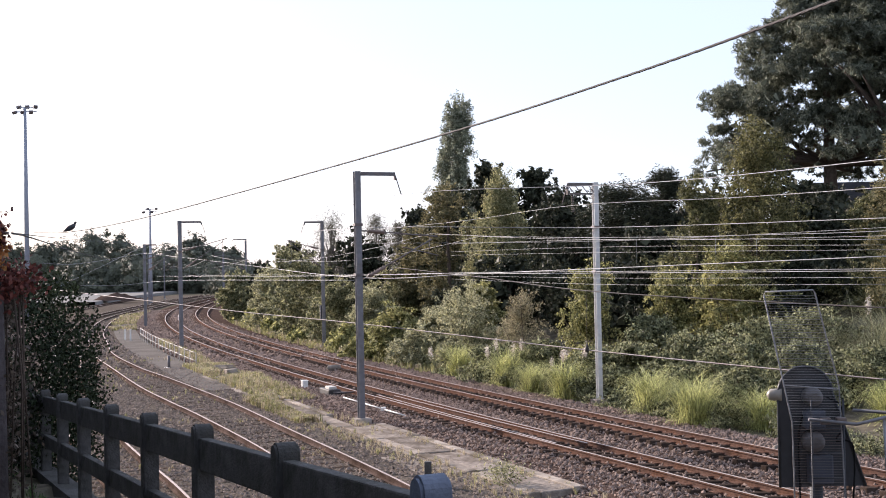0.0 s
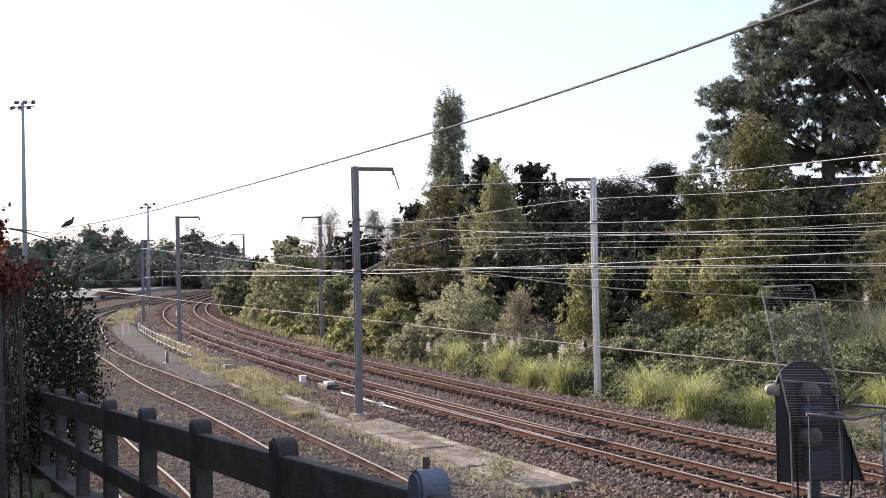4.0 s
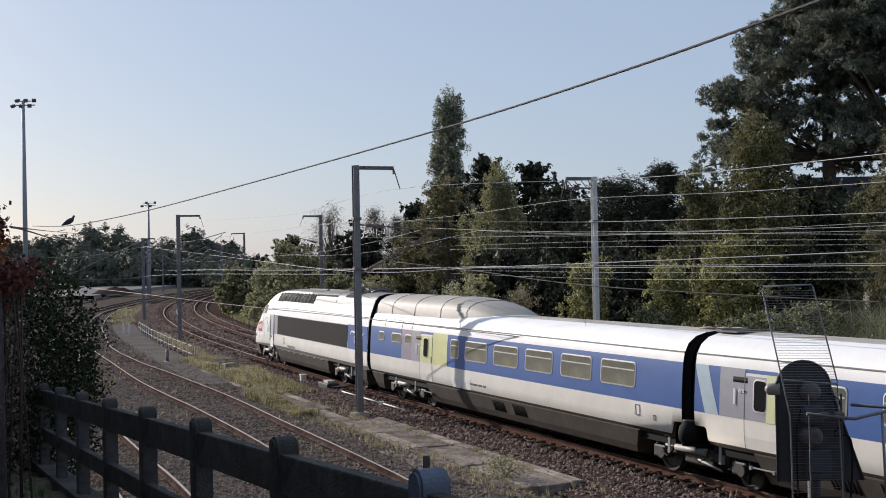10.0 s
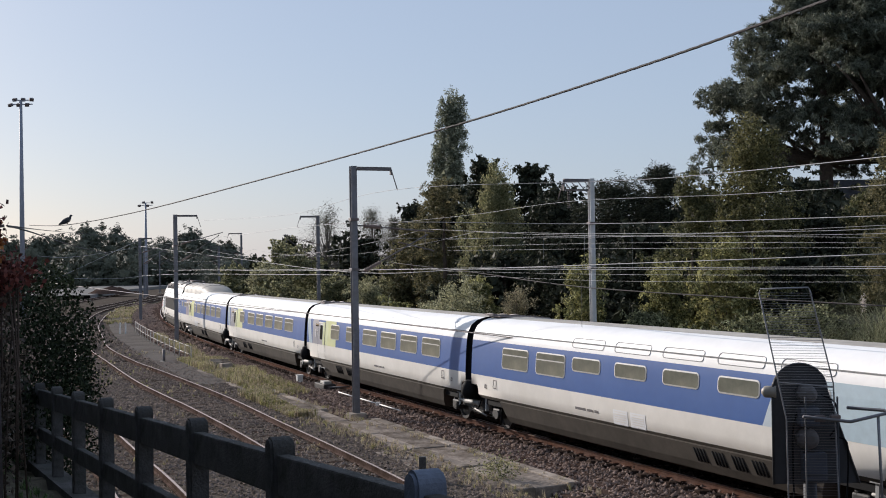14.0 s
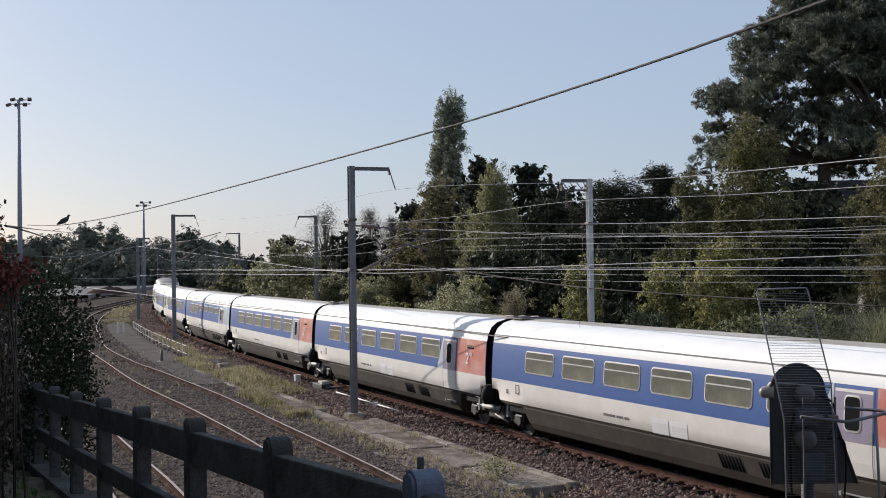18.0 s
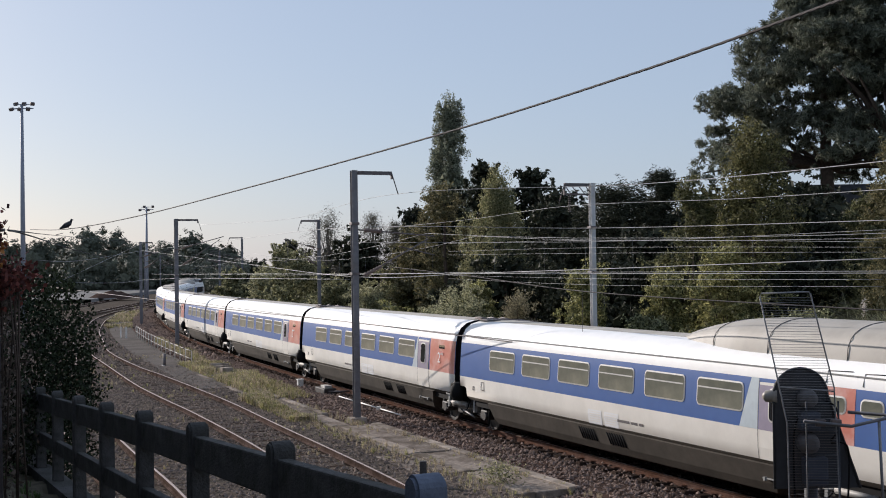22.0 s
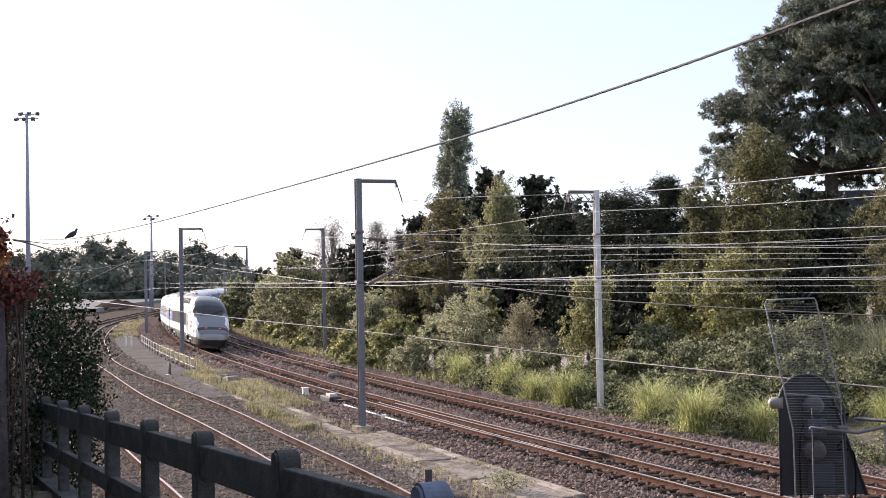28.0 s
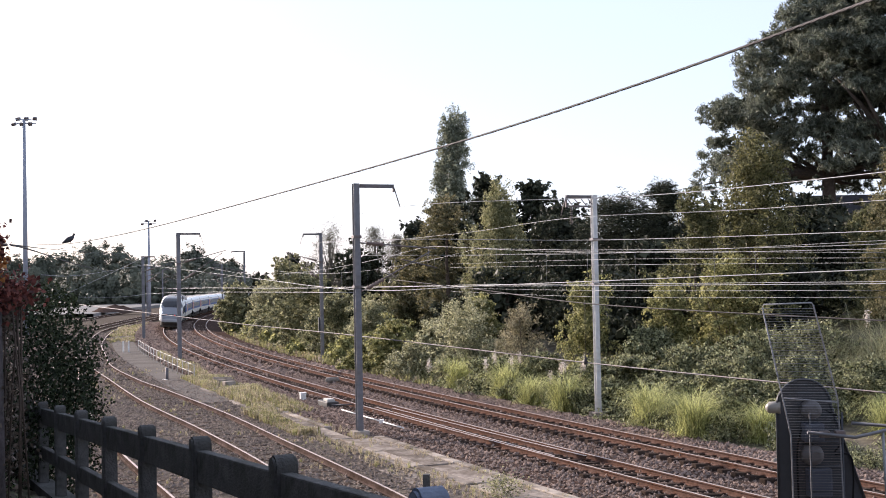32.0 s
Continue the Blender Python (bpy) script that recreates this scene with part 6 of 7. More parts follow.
KINDS = {
    # leaf, shape, clumps, per, leaf size per metre of distance, twig length in metres, words
    "pine": dict(name="pine_tree", label="large dark pine with dense layered needle clumps", category="tree", shape="dome", leaf="leaf_pine", clumps=3700, per=40, size=0.0054, clump=0.30, crown_from=0.45, trunk=0.5, limbs=46, aspect=0.15, squash=0.5, lobes=210, lobe=0.085, fork=0.40, hang=-0.5, core=4500),
    "poplar": dict(name="poplar_tree", label="tall slender poplar with grey-green leaves against the sky", category="tree", shape="column", leaf="leaf_poplar", clumps=1000, per=40, size=0.0027, clump=0.34, crown_from=0.03, trunk=0.3, limbs=16, squash=1.9, hang=-0.3, lobes=60, lobe=0.2, core=1500),
    "dark": dict(name="evergreen_tree", label="dense dark evergreen tree on the bank", category="tree", shape="round", leaf="leaf_dark", clumps=330, per=26, size=0.0054, clump=0.34, crown_from=0.0, trunk=0.2, limbs=8, lobes=34, lobe=0.27),
    "cedar": dict(name="cypress_tree", label="broad dark cypress with flat feathery sprays", category="tree", shape="dome", leaf="leaf_dark", clumps=800, per=36, size=0.0040, clump=0.5, crown_from=0.02, trunk=0.3, limbs=24, squash=0.35, aspect=0.3, flat=0.6, lobes=70, lobe=0.2),
    "birch": dict(name="birch_tree", label="pale green birch with hanging twigs", category="tree", shape="round", leaf="leaf_birch", clumps=620, per=34, size=0.0029, clump=0.30, crown_from=0.05, trunk=0.14, bark="pale_bark", limbs=18, hang=0.9, squash=1.8, lobes=34),
    "autumn": dict(name="autumn_tree", label="broadleaf tree turning brown and orange", category="tree", shape="round", leaf="leaf_autumn", clumps=620, per=31, size=0.0031, clump=0.26, crown_from=0.03, trunk=0.18, limbs=16, lobes=36),
    "yellow_tall": dict(name="hornbeam_tree", label="tall yellow-green tree with small leaves behind the bank", category="tree", shape="taper", leaf="leaf_hornbeam", clumps=1150, per=30, size=0.0030, clump=0.28, crown_from=0.03, trunk=0.16, limbs=34, squash=1.2, lobes=64),
    "yellow": dict(name="yellow_shrub", label="yellow-green leafy shrub on the railway bank", category="shrub", shape="dome", leaf="leaf_yellow", clumps=420, per=31, size=0.0032, clump=0.24, trunk=0, stems=14, lobes=24),
    "green": dict(name="green_shrub", label="green leafy shrub on the railway bank", category="shrub", shape="round", leaf="leaf_green", clumps=450, per=31, size=0.0031, clump=0.26, trunk=0, stems=14, lobes=26),
    "grey": dict(name="willow_shrub", label="grey-green bushy shrub on the railway bank", category="shrub", shape="dome", leaf="leaf_grey", clumps=480, per=34, size=0.0028, clump=0.24, trunk=0, stems=22, aspect=0.4, lobes=30),
    "brown": dict(name="dry_shrub", label="brownish half-bare shrub on the railway bank", category="shrub", shape="dome", leaf="leaf_brown", clumps=280, per=36, size=0.0025, clump=0.28, trunk=0, stems=50, aspect=0.35, lobes=22),
    "ivy": dict(name="bramble_patch", label="tangled green brambles covering the bank", category="shrub", shape="dome", leaf="leaf_bramble", clumps=410, per=28, size=0.0029, clump=0.20, squash=0.6, lobe=0.12, trunk=0, stems=16, lobes=80),
    "airy": dict(name="bare_tree", label="airy half-bare tree with pale twigs against the sky", category="tree", shape="round", leaf="leaf_airy", clumps=620, per=12, size=0.0016, clump=0.5, crown_from=0.25, trunk=0.12, bark="twig_bark", limbs=110, lobes=110, lobe=0.16),
    "far": dict(name="distant_tree", label="distant tree beyond the goods yard, haze in its leaf colour", category="tree", shape="dome", leaf="leaf_far_hazed", clumps=290, per=34, size=0.00145, clump=1.0, trunk=0.3, limbs=3, lobes=40, lobe=0.24, core=3200, soft=True),
}
PLANTS = [
    ('pine', 27.2, 85.0, 25.0, 19.4),
    ('pine', 30.2, 80.0, 26.5, 11.5),
    ('poplar', 1.5, 130.0, 24.3, 8.2),
    ('dark', 4.1, 108.0, 14.7, 4.0),
    ('dark', 7.9, 105.0, 13.9, 4.1),
    ('dark', -1.8, 104.0, 10.6, 3.9),
    ('dark', 0.9, 104.0, 12.6, 5.3),
    ('dark', 10.2, 100.0, 11.7, 5.6),
    ('birch', 4.0, 82.0, 11.9, 3.8),
    ('autumn', 0.4, 88.0, 11.6, 5.5),
    ('autumn', -2.0, 92.0, 8.5, 3.8),
    ('cedar', 11.7, 80.0, 10.7, 9.3),
    ('cedar', 15.4, 84.0, 11.7, 4.3),
    ('dark', 8.3, 86.0, 10.0, 6.0),
    ('dark', 11.9, 70.0, 7.4, 6.5),
    ('dark', 7.9, 72.0, 6.9, 5.0),
    ('yellow_tall', 15.6, 60.0, 12.5, 6.0),
    ('green', 12.9, 62.0, 9.6, 3.4),
    ('dark', 18.6, 62.0, 8.8, 4.4),
    ('dark', 22.7, 68.0, 7.7, 7.0),
    ('dark', 18.4, 65.0, 7.6, 7.0),
    ('dark', 14.6, 67.0, 7.2, 7.0),
    ('dark', 9.6, 66.0, 5.6, 6.5),
    ('dark', 4.2, 78.0, 6.4, 7.0),
    ('dark', 16.9, 57.0, 5.6, 5.0),
    ('green', 19.4, 54.0, 5.6, 4.2),
    ('dark', 33.0, 90.0, 10.5, 9.0),
    ('yellow', 13.4, 57.0, 6.4, 5.8),
    ('yellow', 10.5, 57.0, 5.1, 2.9),
    ('autumn', 18.9, 50.0, 10.6, 2.4),
    ('green', 22.0, 62.0, 8.9, 3.2),
    ('yellow', 6.9, 57.0, 5.4, 3.4),
    ('brown', 4.2, 63.0, 3.9, 3.8),
    ('grey', 1.3, 69.0, 4.4, 6.1),
    ('yellow', 2.2, 73.0, 4.5, 3.1),
    ('grey', -0.5, 72.0, 3.0, 4.0),
    ('yellow', -3.0, 75.0, 3.0, 4.5),
    ('grey', -1.7, 71.0, 1.6, 4.0),
    ('yellow', -4.5, 77.0, 1.7, 3.2),
    ('grey', -5.1, 88.0, 4.2, 5.0),
    ('green', -4.0, 92.0, 5.1, 6.0),
    ('green', -8.0, 93.0, 4.7, 4.7),
    ('green', -12.0, 104.0, 7.2, 6.8),
    ('green', -11.2, 108.0, 6.2, 5.0),
    ('grey', -17.2, 120.0, 5.6, 5.0),
    ('green', -23.0, 138.0, 5.4, 4.5),
    ('dark', -6.9, 104.0, 8.5, 5.8),
    ('green', -16.1, 125.0, 8.0, 4.6),
    ('airy', -10.4, 114.0, 10.9, 6.4),
    ('airy', -6.4, 118.0, 10.7, 4.4),
    ('airy', -4.3, 120.0, 9.9, 3.3),
    ('dark', -18.3, 150.0, 8.7, 2.8),
    ('ivy', 8.0, 52.0, 2.0, 3.4),
    ('ivy', 10.0, 50.5, 2.4, 3.5),
    ('ivy', 11.7, 47.5, 2.3, 3.3),
    ('ivy', 13.2, 45.0, 2.3, 3.1),
    ('ivy', 6.7, 53.0, 1.7, 3.0),
    ('ivy', 4.7, 58.0, 1.7, 3.0),
    ('ivy', 9.0, 48.6, 1.2, 3.0),
    ('ivy', 11.2, 45.6, 1.3, 3.0),
    ('ivy', 13.0, 43.2, 1.4, 3.0),
    ('ivy', 6.9, 50.8, 1.0, 2.6),
    ('ivy', 14.9, 43.0, 2.2, 3.2),
    ('ivy', 12.6, 49.5, 3.0, 4.0),
    ('ivy', 15.0, 50.0, 3.4, 4.0),
    ('ivy', 2.6, 61.0, 1.4, 3.2),
    ('ivy', 9.4, 55.0, 3.0, 3.6),
    ('dark', 18.2, 80.0, 10.2, 9.7),
    ('dark', 21.6, 75.0, 10.9, 8.4),
    ('dark', 5.5, 100.0, 8.6, 10.2),
    ('dark', -1.1, 105.0, 7.4, 9.7),
    ('dark', 13.6, 92.0, 9.0, 9.4),
    ('dark', 29.6, 85.0, 9.5, 7.9),
    ('dark', -11.5, 128.0, 7.5, 11.9),
    ('dark', -21.9, 150.0, 6.0, 8.4),
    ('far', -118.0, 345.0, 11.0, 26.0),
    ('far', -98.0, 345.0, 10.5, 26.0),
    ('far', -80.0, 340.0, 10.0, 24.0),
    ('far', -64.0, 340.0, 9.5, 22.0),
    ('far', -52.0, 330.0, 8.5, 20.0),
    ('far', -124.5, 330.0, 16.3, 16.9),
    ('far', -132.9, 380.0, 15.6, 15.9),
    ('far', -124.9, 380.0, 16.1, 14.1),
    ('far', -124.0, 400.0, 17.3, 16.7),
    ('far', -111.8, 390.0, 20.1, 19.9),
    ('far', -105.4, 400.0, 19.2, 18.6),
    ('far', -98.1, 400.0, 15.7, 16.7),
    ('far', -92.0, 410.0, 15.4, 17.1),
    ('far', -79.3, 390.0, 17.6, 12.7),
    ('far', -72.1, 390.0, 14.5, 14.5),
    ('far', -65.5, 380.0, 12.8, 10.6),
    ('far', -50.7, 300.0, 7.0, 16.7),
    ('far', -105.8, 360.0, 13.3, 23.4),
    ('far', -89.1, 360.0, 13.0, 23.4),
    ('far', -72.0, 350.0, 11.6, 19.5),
]


SWAYING = {}


def plants():
    for i, (kind, x, y, top, width) in enumerate(PLANTS):
        k = dict(KINDS[kind])
        if kind == "green" and y > 80:
            k["leaf"] = "leaf_bank"
        if kind == "dark":
            k["size"], k["per"], k["core"] = k["size"] * 0.78, int(k["per"] * 1.1), 320
        if kind == "ivy":
            k["size"], k["per"] = k["size"] * 0.85, int(k["per"] * 1.1)
        if kind not in ("far", "dark", "pine", "ivy"):
            k["size"], k["per"] = k["size"] * 0.72, int(k["per"] * 1.25)
            if kind not in ("airy", "brown", "poplar"):
                k["core"] = 260 if y > 40 else 0
        if y > 80 and kind not in ("far", "pine"):
            k["size"], k["per"] = k["size"] * 0.8, int(k["per"] * 1.2)
        k["size"] = k["size"] * y
        if kind == "pine":
            g = ground_height(x, y)
            k["crown_from"] = ((11.6 if x < 30 else 16.5) - g) / (top - g)
        width *= {"birch": 1.25, "autumn": 1.3, "green": 1.3, "yellow": 1.25, "grey": 1.2, "ivy": 1.5, "yellow_tall": 1.2, "far": 1.25, "dark": 1.25, "cedar": 1.15}.get(kind, 1.0)
        SWAYING[kind] = plant(group="trees and shrubs of the bank" if kind != "far" else "distant tree line", x=x, y=y, top=top, width=width, seed=i + 11, **k)
    # low bushes at the foot of the bank round the bend
    rng = np.random.default_rng(5)
    for i in range(26):
        s = 26 + i * 4.6
        p = along(s, -7.7 - rng.uniform(0, 1.1))
        k = dict(KINDS["yellow" if i % 3 else "grey"])
        k.update(label="low yellow-green bush at the foot of the bank", clumps=110, per=36, lobes=14, size=0.0030 * p.y, leaf="leaf_low" if i % 3 else "leaf_grey")
        w = rng.uniform(2.0, 3.4)
        plant(group="low bushes along the track", x=p.x, y=p.y, top=ground_height(p.x, p.y) + rng.uniform(0.9, 2.0), width=w, seed=400 + i, **k)


def low_brambles():
    rng = np.random.default_rng(6)
    for i in range(13):
        p = along(-13 + i * 3.0 + rng.uniform(-0.8, 0.8), -7.9 - rng.uniform(0, 0.7))
        k = dict(KINDS["ivy"])
        k.update(label="low dark brambles beside the far track", clumps=150, per=28, lobes=22, size=0.0023 * p.y)
        plant(group="low bushes along the track", x=p.x, y=p.y, top=ground_height(p.x, p.y) + rng.uniform(0.45, 0.95), width=rng.uniform(2.6, 3.6), seed=500 + i, **k)


def blades(rng, n, height, spread, width, droop, segments=4):
    """Arching grass blades from one root, as strips of quads."""
    a = rng.uniform(0, 2 * np.pi, n)
    ln = height * rng.uniform(0.6, 1.15, n)
    out = spread * rng.uniform(0.15, 1.0, n)
    root = rng.normal(0, 0.12 * spread, (n, 2))
    rows = []
    d = np.stack([np.cos(a), np.sin(a)], axis=1)
    side = np.stack([-np.sin(a), np.cos(a), np.zeros(n)], axis=1)
    for k in range(segments + 1):
        u = k / segments
        r = out * u ** 1.5
        z = ln * (1 - (1 - u) ** 1.7) - droop * ln * u ** 3 * rng.uniform(0.7, 1.2, n)
        c = np.concatenate([root + d * r[:, None], z[:, None]], axis=1)
        w = width * (1 - u * 0.85)
        rows.append((c - side * w / 2, c + side * w / 2))
    V = []
    for (l0, r0), (l1, r1) in zip(rows, rows[1:]):
        V.append(np.stack([l0, r0, r1, l1], axis=1))
    return np.concatenate(V).reshape(-1, 3)


def fountain(rng, n, length, width, segments=6):
    """A dome of blades that rise from one root and arch over to the ground."""
    a = rng.uniform(0, 2 * np.pi, n)
    ln = length * rng.uniform(0.65, 1.12, n)
    skirt = rng.uniform(0, 1, n) < 0.38
    ln = np.where(skirt, ln * 0.55, ln)
    tilt = np.radians(np.where(skirt, rng.uniform(25, 70, n), rng.uniform(2, 32, n)))
    bend = np.radians(rng.uniform(110, 170, n))
    root = rng.normal(0, 0.08 * length, (n, 2))
    d = np.stack([np.cos(a), np.sin(a)], axis=1)
    side = np.stack([-np.sin(a), np.cos(a), np.zeros(n)], axis=1)
    r, z, rows = np.zeros(n), np.zeros(n), []
    for k in range(segments + 1):
        u = k / segments
        c = np.concatenate([root + d * r[:, None], np.maximum(z, 0.02)[:, None]], axis=1)
        w = width * (1 - u * 0.8)
        rows.append((c - side * w / 2, c + side * w / 2))
        phi = tilt + bend * u ** 1.75
        r, z = r + np.sin(phi) * ln / segments, z + np.cos(phi) * ln / segments
    V = [np.stack([l0, r0, r1, l1], axis=1) for (l0, r0), (l1, r1) in zip(rows, rows[1:])]
    return np.concatenate(V).reshape(-1, 3)


def pampas_grass():
    spots = [(0.8, 64.0, 2.5, 2.4, 0), (2.97, 57.8, 2.7, 2.1, 5), (5.1, 51.6, 2.5, 1.7, 3), (7.75, 46.0, 2.5, 1.9, 0), (8.65, 42.4, 2.6, 2.0, 0), (10.7, 41.0, 2.0, 1.5, 0), (17.4, 47.5, 5.8, 3.0, 2), (16.3, 45.5, 4.0, 2.6, 0), (17.4, 44.5, 2.6, 2.4, 0), (-0.4, 70, 1.7, 1.4, 0), (3.9, 54.5, 2.0, 1.4, 2), (14.6, 40.0, 2.2, 1.8, 0)]
    for i, (x, y, h, w, plumes) in enumerate(spots):
        rng = np.random.default_rng(70 + i)
        t = thing("pampas_grass", "arching yellow-green pampas grass " + ("clump with pale plumes" if plumes else "clump beside the far track"), "grass clump", "pampas grass clumps", pose(x, y, min(ground_height(x, y), -0.2)))
        part("blades", quads_mesh("blades", fountain(rng, 1000 if h < 3 else 1500, h, 0.022, 5), "pampas" if h < 3 else "pampas_grey"), None, t)
        for k in range(plumes):
            q = Vector((rng.normal(0, 0.3), rng.normal(0, 0.3), 0))
            top = Vector((q.x * 3.2, q.y * 3.2, h * 0.62 + rng.uniform(0, 0.4)))
            bm = bm_tube([q, q.lerp(top, 0.6) + Vector((0, 0, 0.1)), top], 0.008, 5)
            s = part("stalk", bm, "dry", t)
            P = np.array(top) + rng.normal(0, 1, (190, 3)) * np.array([0.055, 0.055, 0.15])
            part("plume", quads_mesh("plume", leaf_verts(P, 0.075, rng, 0.3, -0.8), "plume"), None, s, "pale feathery plume")


def weeds_on(name, label, mats, count, place, height, seed, width=0.012):
    """Tufts of grass over a stretch: place(rng) gives each tuft's spot."""
    rng = np.random.default_rng(seed)
    V, idx = [], []
    for k in range(count):
        p, size = place(rng)
        b = blades(rng, 14, height * size, height * size * 0.7, width, 0.4, 2)
        V.append(b + np.array(p))
        idx.append(np.full(len(b) // 4, rng.integers(len(mats))))
    ob = part(name, quads_mesh(name, np.concatenate(V), list(mats), 4, np.concatenate(idx)), None)
    tagged(ob, label, "grass", kind="stuff")


def grass():
    def verge(rng):
        s = rng.uniform(5, 34) if rng.uniform() < 0.88 else rng.uniform(34, 60)
        o = rng.uniform(4.6, 5.4) if s < 13 else rng.uniform(2.3, 4.6) if s < 34 else rng.uniform(2.7, 3.3)
        p = along(s, o)
        dens = noise.noise((p.x * 0.25, p.y * 0.25, 7.0))
        return (p.x, p.y, -0.25 if s > 13 else -0.2), max(0.25, 0.9 + 1.2 * dens)
    weeds_on("verge_weeds", "yellow-green weeds and dry grass between the tracks", ("weeds", "dry", "weeds", "dry"), 1900, verge, 0.5, 21, 0.02)

    def kerb(rng):
        s = rng.uniform(-14, 14)
        p = along(s, rng.choice([4.6, 4.9, 5.2, 3.2] if s < 1 else [4.8, 4.9, 5.2, 3.6]) + rng.normal(0, 0.15))
        return (p.x, p.y, -0.22), rng.uniform(0.3, 1.0)
    weeds_on("kerb_weeds", "dry grass along the concrete strip", ("dry", "dry", "weeds", "dry"), 800, kerb, 0.30, 22, 0.008)

    def siding(rng):
        s = rng.uniform(-6, 45)
        p = along(s, rng.uniform(4.3, 12.0))
        return (p.x, p.y, -0.22), rng.uniform(0.2, 0.7) * (1 if noise.noise((p.x * 0.2, p.y * 0.2, 3.0)) > 0 else 0.2)
    weeds_on("siding_weeds", "sparse dry weeds among the siding rails", ("dry", "weeds"), 800, siding, 0.4, 23, 0.014)

    def foot(rng):
        s = rng.uniform(-14, 130)
        p = along(s, rng.uniform(-9.5, -6.7))
        return (p.x, p.y, ground_height(p.x, p.y) - 0.03), rng.uniform(0.4, 1.2) * (0.55 if s < 24 else 1.0)
    weeds_on("bank_grass", "rough yellow-green grass at the foot of the bank", ("bank_blades", "bank_blades", "dry"), 1200, foot, 0.30, 24, 0.024)

    def bend(rng):
        p = along(rng.uniform(24, 130), rng.uniform(-8.6, -6.4))
        return (p.x, p.y, ground_height(p.x, p.y) - 0.03), rng.uniform(0.5, 1.3)
    weeds_on("bend_grass", "bright yellow-green grass between far track and shrubs", ("weeds", "weeds", "dry"), 1150, bend, 0.6, 27, 0.045)

    def island(rng):
        p = along(rng.uniform(84, 150), rng.uniform(3.9, 6.6))
        return (p.x, p.y, -0.3), rng.uniform(0.5, 1.3) * (1 if noise.noise((p.x * 0.12, p.y * 0.12, 5.0)) > -0.1 else 0.2)
    weeds_on("path_weeds", "pale yellow-green weeds beside the service path", ("weeds", "dry"), 700, island, 0.5, 28, 0.05)

    def lawn(rng):
        l = rng.uniform(-1, 16)
        d = -rng.uniform(0.32, 2.6)
        q = FENCE_START + FENCE_WAY * l + Vector((0.913, 0.409)) * d
        return (q.x, q.y, ground_height(q.x, q.y)), rng.uniform(0.4, 1.0)
    weeds_on("lawn", "dark green grass verge behind the fence", ("lawn", "lawn"), 1000, lawn, 0.16, 25, 0.006)

    rng = np.random.default_rng(9)
    t = thing("weed_bush", "small green weed bush growing through the concrete strip", "weed", "", pose(1.4, 30.4, -0.2))
    P = rng.normal(0, 1, (900, 3)) * np.array([0.26, 0.26, 0.16]) + np.array([0, 0, 0.25])
    P[:, 2] = np.abs(P[:, 2])
    part("leaves", quads_mesh("leaves", leaf_verts(P, 0.06, rng), "leaf_bank"), None, t)


